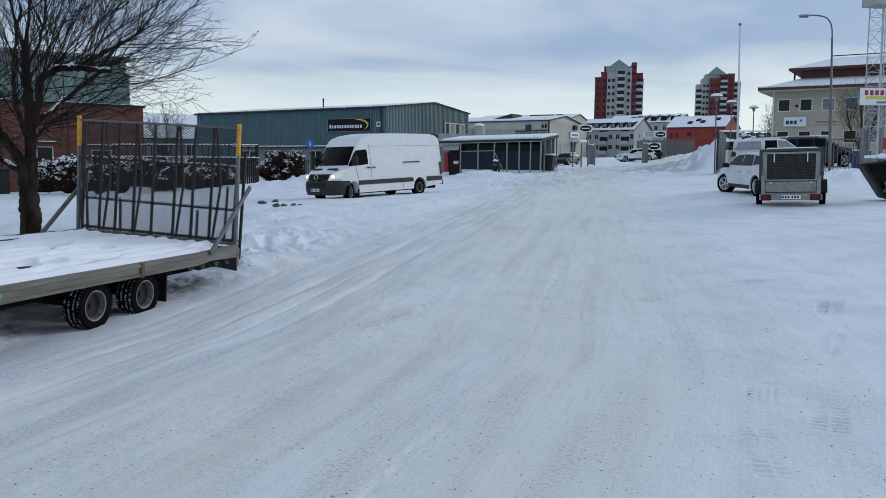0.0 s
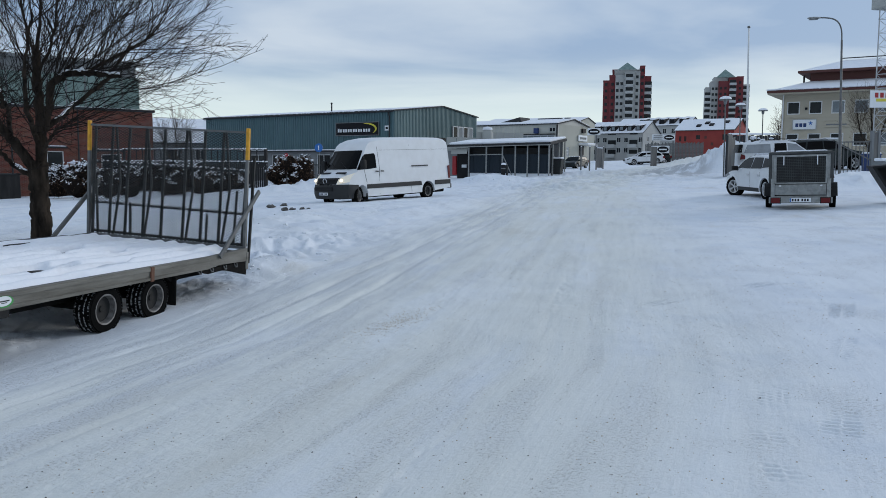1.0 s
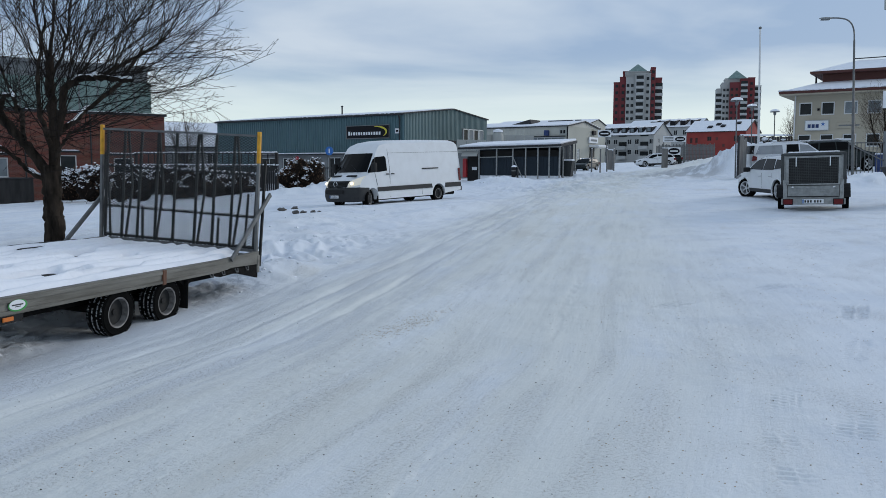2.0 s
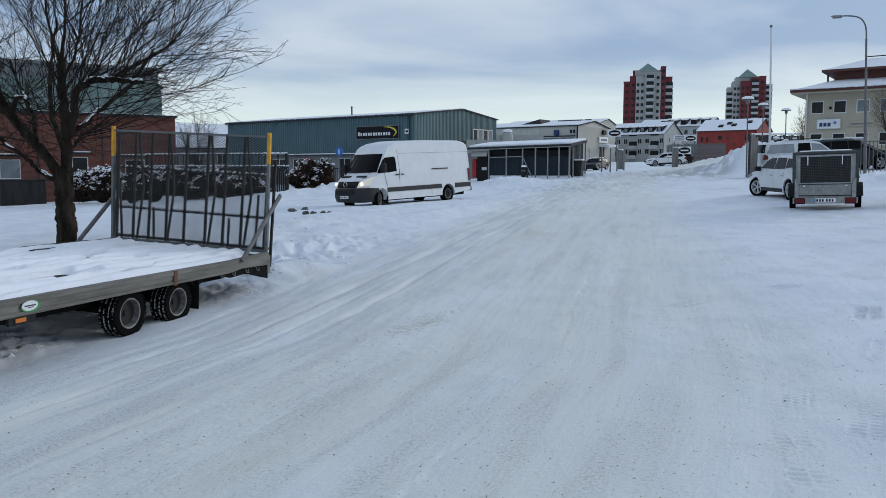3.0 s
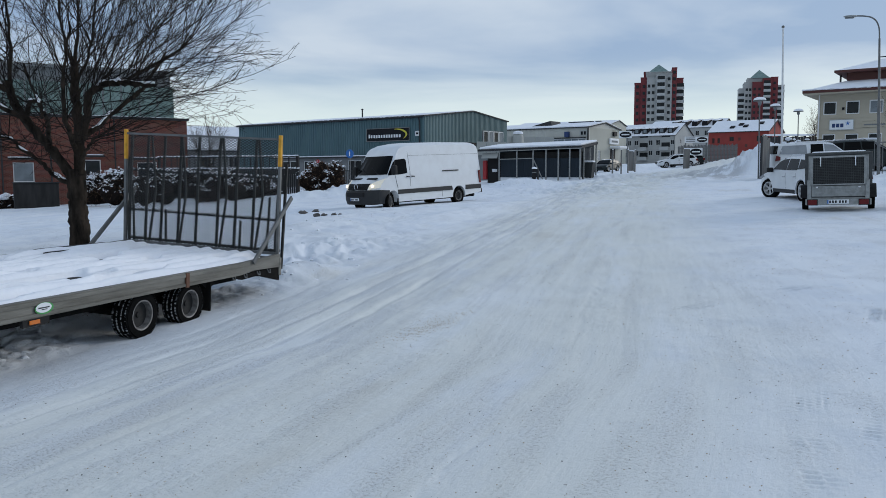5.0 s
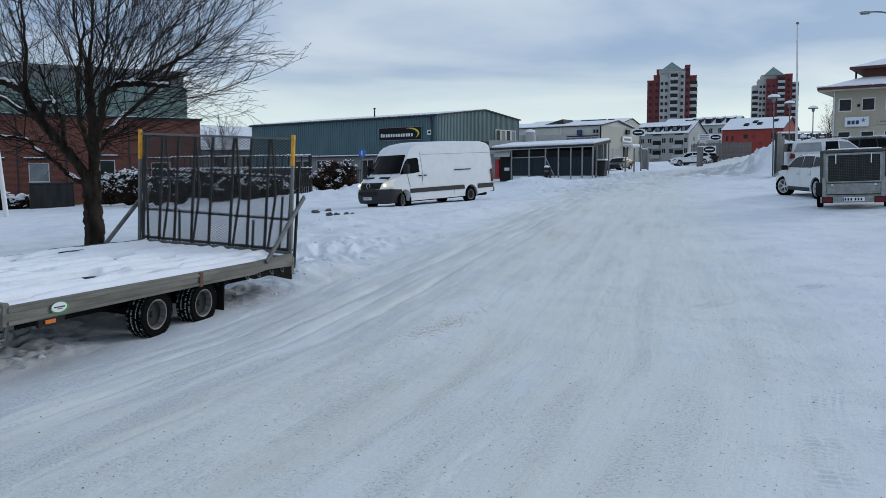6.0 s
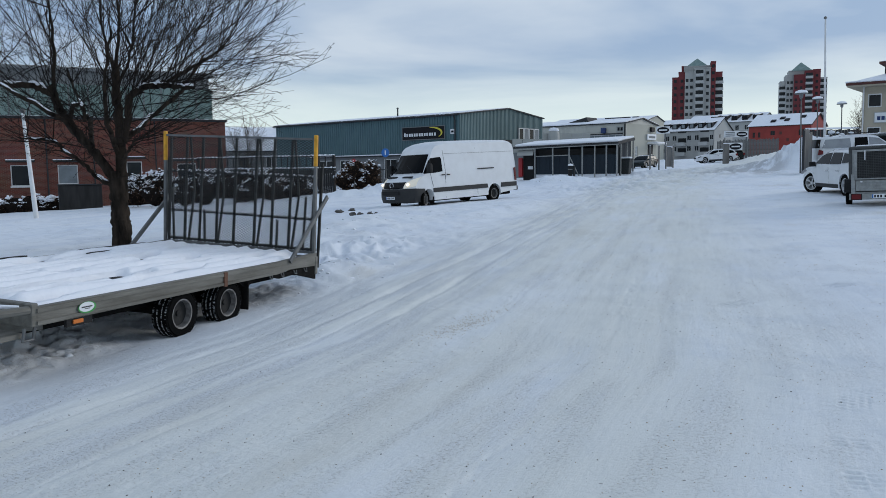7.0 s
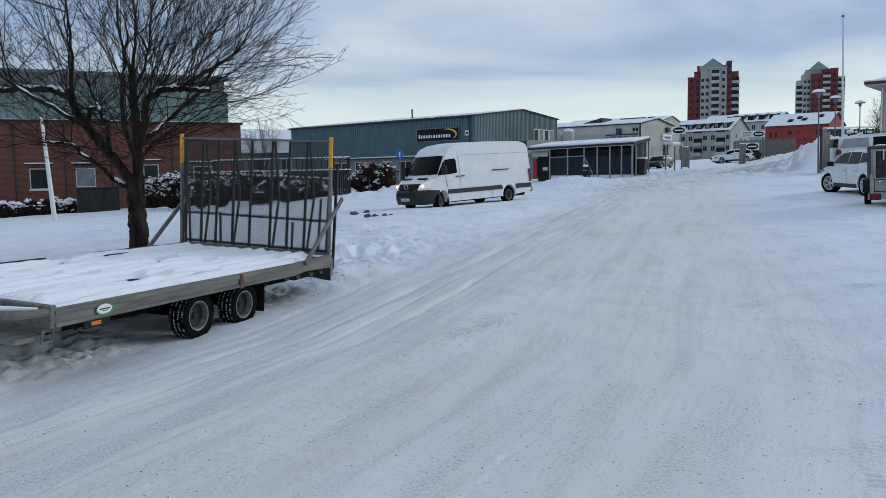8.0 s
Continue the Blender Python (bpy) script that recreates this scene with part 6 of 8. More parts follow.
def hedge(m, label, L, D, H, seed_n, snow=0.5, group="", cap=1.0):
    """A clipped bare hedge: a tangle of twigs over a heart coloured dark for inner shade, with snow caught on it."""
    th = thing("hedge", label, "hedge", m, group)
    spots = []
    x = 0.0
    while x <= L:
        for k in range(3):
            r = min(D, H) * rng.uniform(0.30, 0.46)
            spots.append(((x + rng.uniform(-0.2, 0.2), rng.uniform(-0.2, 0.2) * D, r * 0.9 + (H - 1.9 * r) * rng.random()), r))
        x += min(D, H) * 0.3
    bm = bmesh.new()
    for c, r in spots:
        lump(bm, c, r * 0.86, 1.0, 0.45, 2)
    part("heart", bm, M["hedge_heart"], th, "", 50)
    bm = bmesh.new()
    leafy_stuff(bm, [(c, r * 1.12) for c, r in spots], 0.14, int(seed_n * 1.7))
    tagged(part("twig_mass", bm, M["hedge"], th, "dark bare twigs and withered leaves"), kind="stuff")
    bm = bmesh.new()
    for _ in range(int(seed_n * 0.03 * snow)):
        c, r = spots[rng.randrange(len(spots))]
        d = Vector((rng.gauss(0, 1), rng.gauss(-0.3, 1), abs(rng.gauss(0.25, 0.8)))).normalized()
        spread = rng.uniform(0.05, 0.16)
        for _ in range(rng.randint(3, 14)):
            q = Vector((rng.gauss(0, spread), rng.gauss(0, 0.03), rng.gauss(0, spread * 0.45)))
            lump(bm, Vector(c) + d * r * 1.05 + q, rng.uniform(0.012, 0.045) * (1.5 * cap if d.z > 0.55 else 1), 0.6, 0.6, 1)
    tagged(part("snow_tuft", bm, M["snow"], th, "tufts of snow caught in the twigs"), kind="stuff")
    return th


def timber_fence(m, L, H):
    """Dark boarded fence with an open lattice top and snow on both rails."""
    th = thing("timber_fence", "dark timber fence with lattice top and snow caps", "fence", m)
    n = int(L / 0.145)
    board = mesh_of(boxed(0, 0.125, 0, 0.025, 0.05, H - 0.85, 0.004), "board", M["timber"])
    for k in range(n):
        part("board", board, None, th, at=(k * L / n, 0, rng.uniform(-0.02, 0.02)))
    k = 0
    while k * 1.8 < L + 0.1:
        part("post", boxed(k * 1.8 - 0.06, k * 1.8 + 0.06, 0.03, 0.15, -0.3, H), M["timber"], th)
        k += 1
    part("post", boxed(L - 0.1, L + 0.06, -0.01, 0.16, -0.3, H + 0.02), M["timber"], th)
    for z in (H - 0.83, H - 0.06):
        r = part("rail", boxed(0, L, 0.0, 0.14, z, z + 0.06), M["timber"], th)
        bm = bmesh.new()
        x = 0.0
        while x < L:
            lump(bm, (x, 0.06, z + 0.09), rng.uniform(0.07, 0.12), 0.6, 0.4, 1)
            x += rng.uniform(0.08, 0.2)
        tagged(part("rail_snow", bm, M["snow"], r, "snow cap on the rail"), kind="stuff")
    for k in range(int(L / 0.45)):
        part("baluster", boxed(k * 0.45, k * 0.45 + 0.06, 0.05, 0.09, H - 0.77, H - 0.06), M["timber"], th)
    return th


def steel_fence(name, label, m, L, H, pitch=0.12, posts=(0,), brace=False, category="fence"):
    """Upright bars between two rails."""
    th = thing(name, label, category, m)
    bar = mesh_of(boxed(-0.014, 0.014, -0.014, 0.014, 0.12, H - 0.02), "bar", M["gate"])
    for k in range(int(L / pitch) + 1):
        part("bar", bar, None, th, at=(k * pitch, 0, 0))
    for z in (0.14, H - 0.08):
        part("rail", boxed(-0.02, L + 0.02, -0.025, 0.025, z, z + 0.06), M["gate"], th)
    for x in posts:
        part("post", boxed(x - 0.05, x + 0.05, -0.05, 0.05, -0.3, H + 0.12), M["gate"], th)
    if brace:
        part("brace", beam(bmesh.new(), (0.05, -0.03, 0.15), (L - 0.05, -0.03, H - 0.1), 0.03, 0.07), M["gate"], th)
    return th


def carport():
    """Open-fronted shed: black panels behind steel posts under one sloping roof, with an unlit bay at its end."""
    L, D = 6.21, 4.3
    th = thing("carport_shed", "long black panelled shed with steel posts and snowy roof", "shed", pose(3.89, 59.8, 0, 0, 0, -25))

    def roof_z(x, y):
        return 3.26 + 0.0225 * x + 0.093 * y

    def slab(x0, x1, y0, y1, lift, thick):
        bm = bmesh.new()
        cs = [(x0, y0), (x1, y0), (x1, y1), (x0, y1)]
        lo = [bm.verts.new((x, y, roof_z(x, y) + lift)) for x, y in cs]
        hi = [bm.verts.new((x, y, roof_z(x, y) + lift + thick)) for x, y in cs]
        bm.faces.new(lo[::-1]); bm.faces.new(hi)
        for i in range(4):
            bm.faces.new((lo[i], lo[(i + 1) % 4], hi[(i + 1) % 4], hi[i]))
        return bm
    roof = part("roof", slab(-1.7, L + 0.15, -0.15, D + 0.15, 0.0, 0.2), M["roof_edge"], th, "dark fascia")
    part("fascia_strip", slab(-1.7, L + 0.17, -0.185, -0.152, 0.0, 0.055), M["galv_bright"], roof)
    bm = slab(-1.6, L + 0.1, -0.08, D + 0.1, 0.202, 0.16)
    bmesh.ops.bevel(bm, geom=bm.edges[:], offset=0.05, segments=2, affect="EDGES")
    part("roof_snow", bm, M["snow"], roof, "snow lying on the shed roof")
    # panels: a run of boards with an unlit gap above them
    n = 24
    for k in range(n):
        x = 0.02 + k * L / n
        part("board", boxed(x, x + L / n - 0.012, 0.28, 0.31, 1.33, 2.72), M["shed"], th)
    # black colour stands for the roof's shadow in the gap
    part("wall", boxed(0, L, 0.9, 1.0, 1.2, 3.2), M["grille"], th, "inner wall, black for the shadow under the roof")
    for k in range(14):
        y = 0.32 + k * (D - 0.4) / 14
        part("board", boxed(L - 0.13, L - 0.10, y, y + (D - 0.4) / 14 - 0.012, 1.37, roof_z(L, y) - 0.02), M["shed"], th)
    part("wall", boxed(-1.7, L - 0.14, D - 0.1, D, 0.6, 3.5), M["shed"], th)
    part("footing", boxed(-0.05, L - 0.06, 0.33, 0.85, 0.5, 1.36, 0.08, 2), M["snow"], th, "snow drift along the foot of the panels")
    for f in (0.0, 0.226, 0.43, 0.59, 0.74, 0.877, 1.0):
        x = f * L
        part("post", boxed(x - 0.045, x + 0.045, -0.045, 0.045, 0.3, roof_z(x, 0) - 0.002), M["galv_bright"], th, "galvanised steel post")
    for y in (0.75, 2.5, D - 0.06):
        part("post", boxed(L + 0.02, L + 0.11, y - 0.045, y + 0.045, 0.5, roof_z(L, y) - 0.002), M["galv_bright"], th, "galvanised steel post")
    part("rail", beam(bmesh.new(), (0, -0.02, 2.66), (L * 0.43, -0.02, 2.72), 0.04, 0.06), M["galv_bright"], th)
    part("brace", beam(bmesh.new(), (L * 0.43, -0.03, 2.7), (L * 0.57, -0.03, 0.95), 0.05, 0.06), M["galv_bright"], th)
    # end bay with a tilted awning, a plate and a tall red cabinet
    # back sheet coloured black for the unlit depth of the bay
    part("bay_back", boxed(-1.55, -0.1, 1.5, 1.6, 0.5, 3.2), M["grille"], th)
    part("bay_crate", boxed(-1.2, -0.12, 0.75, 1.48, 0.6, 2.75, 0.03), M["black"], th, "black container in the bay")
    part("awning", prism(bmesh.new(), [(-0.16, 2.76), (-0.12, 2.74), (0.10, 3.12), (0.06, 3.14)], -1.4, -0.12, "x"), M["pale_sheet"], th, "pale tilted awning sheet")
    part("hose_cabinet", boxed(-1.58, -1.26, 0.55, 0.85, 1.15, 2.6, 0.06, 2), M["sign_red"], th, "tall narrow red cabinet")
    part("bay_plate", boxed(-0.85, -0.45, 0.70, 0.74, 1.72, 1.95), M["sign_white"], th)
    bx = thing("waste_container", "green waste container with snow on its lid", "container", pose(10.25, 58.9, ground_z(10.25, 58.9), 0, 0, -25))
    part("body", prism(bmesh.new(), [(-0.5, 0.12), (0.5, 0.12), (0.6, 1.2), (-0.6, 1.2)], -0.4, 0.4), M["gate"], bx)
    part("lid", boxed(-0.64, 0.64, -0.44, 0.44, 1.202, 1.27, 0.02), M["gate"], bx)
    part("lid_snow", boxed(-0.6, 0.6, -0.4, 0.4, 1.272, 1.4, 0.05, 2), M["snow"], bx)
    return th


def railings_by_shed():
    for x, y, h in ((14.2, 68.5, 2.2), (15.6, 71.5, 2.2), (17.0, 75.0, 2.2), (18.6, 79.0, 2.2), (19.4, 83.0, 2.0)):
        th = thing("fence_post", "grey steel fence post with snow at its foot", "fence post", upright(x, y, 50), "posts of the yard fence")
        part("shaft", boxed(-0.05, 0.05, -0.05, 0.05, -0.5, h), M["galv"], th)
        part("cap", lathe(bmesh.new(), [(0.001, 0.05), (0.07, 0.03), (0.08, 0.0)], 8, (0, 0, h), "z"), M["snow"], th)


def white_works():
    L, D = 24.5, 9.4
    th, wf, wr, roof = gable_house("works_building", "pale grey sheet-clad works building with snowy roof", pose(-1.67, 116.6, 0, 0, 0, -36.3), L, D, 7.46, 8.19, M["works_front"],
                                   front=[(19.0, 24.0, 2.0, 6.1)], right=[(2.6, 3.5, 3.3, 4.6)], ridge_y=D / 2, over=0.2, split=(5, 3), glass="window_pale")
    wr.data.materials[0] = M["works_cream"]
    part("cladding", ribbed(bmesh.new(), 18.9, 2.0, 7.4, 0.6, 0.05), M["works_front"], wf, at=(0, -0.01, 0))
    part("door_hood", boxed(18.8, 24.1, -0.25, -0.01, 6.12, 6.26), M["roof_edge"], wf)
    part("number_board", boxed(23.2, 24.3, -0.06, -0.01, 6.35, 7.15), M["pale_sheet"], th)
    bm = bmesh.new()
    for x in (23.38, 23.80):
        box(bm, x, x + 0.3, -0.08, -0.06, 6.55, 6.98)
    part("number_marks", bm, M["sign_black"], th)
    part("downpipe", tube(bmesh.new(), [(24.42, -0.12, 7.4), (24.42, -0.12, 2.0)], 0.08, 8), M["sign_black"], th)
    part("wall_lamp", boxed(21.2, 21.8, -0.5, -0.01, 6.3, 7.0, 0.05), M["sign_navy"], th)
    part("door", boxed(L, L + 0.08, 6.5, 7.9, 2.2, 4.9), M["sign_black"], th, "dark door")
    part("canopy", boxed(L + 0.02, L + 1.5, 6.2, 9.2, 4.95, 5.1), M["white_frame"], th)
    part("canopy_snow", boxed(L + 0.04, L + 1.45, 6.25, 9.15, 5.102, 5.25, 0.05, 2), M["snow"], th)
    part("sign_board", boxed(L + 0.05, L + 0.25, 5.9, 8.6, 5.5, 6.3, 0.05), M["sign_white"], th, "white sign board with a grey bar")
    part("sign_marks", boxed(L + 0.26, L + 0.28, 6.3, 8.2, 5.75, 6.02), M["grey_clad"], th)
    part("spot_lamp", boxed(L + 0.05, L + 0.3, 7.0, 8.0, 6.6, 7.2, 0.04), M["sign_black"], th)
    # dark wedge-shaped monitor and ridge vents on the snowy roof
    part("roof_monitor", prism(bmesh.new(), [(14.8, 7.9), (18.0, 8.62), (18.3, 7.9)], 1.6, 4.4), M["roof_edge"], roof, "dark wedge-shaped roof light")
    for x, w in ((19.2, 3.6), (23.2, 0.8)):
        part("ridge_vent", boxed(x, x + w, D / 2 - 0.2, D / 2 + 0.2, 8.42, 8.56), M["roof_edge"], roof)
    return th


def guard_screen():
    """Pale plant screen standing on the low roof between warehouse and shed."""
    th = thing("roof_screen", "pale sheet screen and snowy tank on the low roof", "screen", pose(2.6, 70.0, 3.0, 0, 0, 20))
    for k in range(8):
        part("panel", boxed(k * 0.95, k * 0.95 + 0.9, 0, 0.04, 0.2, 1.9 - (0.5 if k < 3 else 0)), M["pale_sheet"], th)
    part("base", boxed(-0.5, 8.2, -0.6, 3.0, -2.6, 0.2), M["grey_clad"], th)
    part("tank", lathe(bmesh.new(), [(0.5, 0), (0.5, 1.6), (0.35, 1.9), (0.001, 2.0)], 14, (3.8, -0.3, 0.2), "z"), M["pale_sheet"], th, smooth=40)
    part("tank_snow", lathe(bmesh.new(), [(0.45, 0), (0.4, 0.2), (0.001, 0.3)], 14, (3.8, -0.3, 2.1), "z"), M["snow"], th, smooth=40)


def dormer_row():
    """Pale terrace with dormers and balconies."""
    L, D = 28.2, 12.6
    holes = [(x + w0, x + w0 + 1.3, z, z + 1.5) for x in (1.2, 8.2, 15.2, 22.2) for w0 in (0.0, 4.6) for z in (6.9, 10.0)]
    th, wf, wr, roof = gable_house("terrace", "pale terrace of flats with dormers and snowy roof", pose(45.2, 252.2, 0, 0, 0, -40.5), L, D, 12.81, 16.35, M["tower_grey"], front=holes,
                                   right=[(3.4, 4.3, 10.4, 11.7), (7.6, 8.5, 7.2, 8.4), (5.6, 6.4, 12.9, 13.9)][:2], over=0.35, split=(2, 1))
    for k in range(10):
        x = 1.2 + k * 2.7
        d = part("dormer", prism(bmesh.new(), [(0.7, 13.3), (0.7, 14.95), (4.6, 15.55), (4.6, 13.3)], x, x + 1.7, "x"), M["sign_black"], th, "black dormer")
        part("dormer_window", boxed(x + 0.35, x + 1.35, 0.62, 0.7, 13.7, 14.7), M["window_pale"], d)
        part("dormer_snow", prism(bmesh.new(), [(0.45, 14.92), (0.45, 15.15), (4.6, 15.78), (4.6, 15.56)], x - 0.15, x + 1.85, "x"), M["snow"], d)
    # balconies, three tiers in each bay; flat dark sheets stand for the shade of their recesses
    for x in (3.0, 10.0, 17.0, 24.0):
        for z in (5.6, 8.5, 11.4):
            part("loggia", boxed(x, x + 2.6, -0.06, 0.02, z + 0.9, z + 1.25 if z > 11 else z + 2.2), M["window"], wf, "dark sheet for the shade in a loggia")
            if z < 11:
                b = part("balcony", boxed(x - 0.1, x + 2.7, -1.3, -0.065, z - 0.12, z + 0.04), M["balcony"], th)
                part("balustrade", boxed(x - 0.1, x + 2.7, -1.3, -1.24, z + 0.042, z + 0.95), M["balcony"], b)


def far_houses():
    hall, wf, _, roof = gable_house("red_hall", "red painted hall with a snowy roof", pose(55.53, 170.0, 0, 0, 0, -37.0), 12.27, 11.1, 10.21, 12.6, M["red_paint"],
                front=[(4.4, 5.3, 8.3, 9.2), (9.9, 11.3, 8.1, 9.3), (0.8, 1.3, 7.9, 9.0), (1.9, 2.4, 7.9, 9.0)], right=[(2.6, 3.6, 7.6, 9.0), (7.0, 7.8, 7.6, 8.8)], over=0.3, split=(2, 1), frame_mat="roof_brown")
    for k, x in enumerate((3.1, 6.2, 7.6)):
        part("vent_hatch", boxed(x, x + 0.5, -0.06, 0.0, 7.0 + 1.4 * (k % 2), 7.6 + 1.4 * (k % 2)), M["roof_brown"], wf)
    for x, y in ((4.0, 1.6), (5.4, 3.0), (6.6, 2.0), (9.4, 3.4)):
        z = 10.21 + 2.39 * y / 5.55 + 0.28
        part("skylight", prism(bmesh.new(), [(y - 0.5, z - 0.22), (y + 0.55, z + 0.26), (y + 0.55, z + 0.42), (y - 0.5, z + 0.03)], x, x + 0.9, "x"), M["sign_black"], roof, "dark roof light")
    rear, _, _, roof = gable_house("far_house", "distant pale house with black dormers in a snowy roof", pose(76.8, 306.5, 0, 0, 0, -41.0), 28.5, 13.1, 18.4, 21.4, M["tower_grey"],
                front=[(2 + k * 3.4, 3.4 + k * 3.4, 15.4, 17.2) for k in range(8)], over=0.4)
    for k in range(5):
        x = 9.5 + k * 3.9
        part("dormer", prism(bmesh.new(), [(0.6, 18.9), (0.6, 20.6), (5.0, 21.4), (5.0, 18.9)], x, x + 2.0, "x"), M["sign_black"], roof, "black dormer")
        part("dormer_snow", prism(bmesh.new(), [(0.3, 20.6), (0.3, 20.9), (5.2, 21.75), (5.2, 21.45)], x + 0.9, x + 2.3, "x"), M["snow"], roof)
    gable_house("far_house", "long pale house with a snowy roof far behind", pose(20.0, 233.6, 0, 0, 0, -30.7), 28.8, 13.2, 15.0, 16.3, M["works_cream"], over=0.3, z0=-1.0)
    gable_house("far_house", "grey gabled house behind the timber fence", pose(-34.0, 92.0, -1.0, 0, 0, 20), 12.0, 10.0, 5.4, 8.2, M["grey_clad"],
                front=[(2 + k * 3.2, 3.2 + k * 3.2, 3.4, 4.6) for k in range(3)], over=0.3)
    low = thing("low_wall", "low brown boarded wall at the top of the yard with snow on it", "wall", pose(47.5, 120.0, 5.0, 0, 0, -8))
    for k in range(40):
        part("board", boxed(k * 0.4, k * 0.4 + 0.37, -0.03, 0.03, -2.5, 2.0 + 0.06 * (k % 3)), M["roof_edge"], low)
    part("snow_cap", boxed(-0.1, 16.1, -0.2, 0.3, 2.15, 2.4, 0.08, 2), M["snow"], low)


def tower(m, label, blocks, apex, floors, step):
    """A stepped block of flats with bays, balconies and a glass pyramid. Blocks: x0, x1, y0, y1, top, colour, window columns, balcony columns."""
    th = thing("tower_block", label, "tower block", m, "pair of tower blocks")
    win = mesh_of(boxed(-0.55, 0.55, -0.10, 0.05, 0.1, 1.35), "window", M["window"])
    frames = {c: mesh_of(boxed(-0.62, 0.62, -0.06, 0.05, 0.02, 1.43), "window_frame", M[c]) for c in ("tower_red", "tower_grey")}
    bal = mesh_of(boxed(-1.6, 1.6, -1.2, 0.05, 0, 1.15, 0.05), "balcony", M["balcony"])
    # dark sheet on the wall for the shade over each balcony
    shade = mesh_of(boxed(-1.5, 1.5, -0.08, 0.05, 1.16, 2.7), "balcony_shade", M["window"])
    for x0, x1, y0, y1, top, colour, wins, bals in blocks:
        b = part("wing", boxed(x0, x1, y0, y1, 0, top), M[colour], th)
        part("parapet", boxed(x0 - 0.1, x1 + 0.1, y0 - 0.1, y1 + 0.1, top + 0.002, top + 0.35), M[colour], b)
        for k in range(floors):
            z = 5.0 + k * step
            if z + 2.5 > top:
                break
            for x in wins:
                f = part("window_frame", frames[colour], None, b, at=(x, y0, z + 0.8))
                part("window", win, None, f)
            for x in bals:
                f = part("balcony", bal, None, b, at=(x, y0, z))
                part("balcony_shade", shade, None, f)
    (px0, px1, py0, py1, pz), top = apex
    bm = bmesh.new()
    base = [bm.verts.new(p) for p in ((px0, py0, pz), (px1, py0, pz), (px1, py1, pz), (px0, py1, pz))]
    tip = bm.verts.new(((px0 + px1) / 2, (py0 + py1) / 2, top))
    bm.faces.new(base[::-1])
    for i in range(4):
        bm.faces.new((base[i], base[(i + 1) % 4], tip))
    part("glass_pyramid", bm, M["green_glass"], th, "green glass pyramid roof")
    return th


def towers():
    tower(pose(92.0, 350.0, 4.0, 0, 0, -14), "red and grey tower block with a glass pyramid top",
          [(-10.2, -7.6, -3, 8, 36.4, "tower_red", (-8.9,), ()), (-7.6, -5.0, -3.5, 9, 38.6, "tower_red", (-6.2,), ()), (-6.4, -3.0, 0, 9, 41.4, "tower_red", (), ()),
           (-5.0, -1.2, -5.0, 9, 38.4, "tower_grey", (-4.1, -2.3), ()), (-1.2, 3.0, -6.0, 9, 39.6, "tower_grey", (), (0.9,)), (3.0, 5.4, -4.6, 9, 39.8, "tower_grey", (4.2,), ()),
           (-5.5, 5.5, -2.0, 8.8, 41.0, "tower_grey", (), ()), (5.4, 7.4, -4.0, 8, 42.4, "tower_red", (6.4,), ()), (7.4, 10.2, -1.5, 8, 38.2, "tower_red", (), (9.0,))],
          ((-4.6, 4.4, -2.0, 7.0, 41.1), 45.0), 13, 2.85)
    tower(pose(156.0, 400.0, 5.0, 0, 0, -16), "grey and red tower block with a glass pyramid top",
          [(-10.4, -8.0, -2, 8, 38.4, "tower_grey", (), (-9.2,)), (-8.0, -4.4, -3, 9, 41.2, "tower_grey", (-6.9, -5.3), ()), (-4.4, 0.4, -5, 9, 41.0, "tower_red", (-3.4, -1.2), ()),
           (0.4, 4.2, -5.6, 9, 42.6, "tower_red", (), (2.2,)), (4.2, 7.4, -3.4, 8, 43.4, "tower_red", (5.8,), ()), (7.4, 10.6, -1.2, 8, 39.6, "tower_grey", (), (9.0,)),
           (-6.5, 5.0, -1.5, 8.8, 43.4, "tower_grey", (), ())],
          ((-5.6, 3.8, -2.0, 7.0, 43.5), 48.0), 14, 2.85)


def hip_roof(bm, x0, x1, y0, y1, z, inset, z2):
    a = [bm.verts.new(p) for p in ((x0, y0, z), (x1, y0, z), (x1, y1, z), (x0, y1, z))]
    b = [bm.verts.new(p) for p in ((x0 + inset, y0 + inset, z2), (x1 - inset, y0 + inset, z2), (x1 - inset, y1 - inset, z2), (x0 + inset, y1 - inset, z2))]
    bm.faces.new(a[::-1]); bm.faces.new(b)
    for i in range(4):
        bm.faces.new((a[i], a[(i + 1) % 4], b[(i + 1) % 4], b[i]))
    return bm


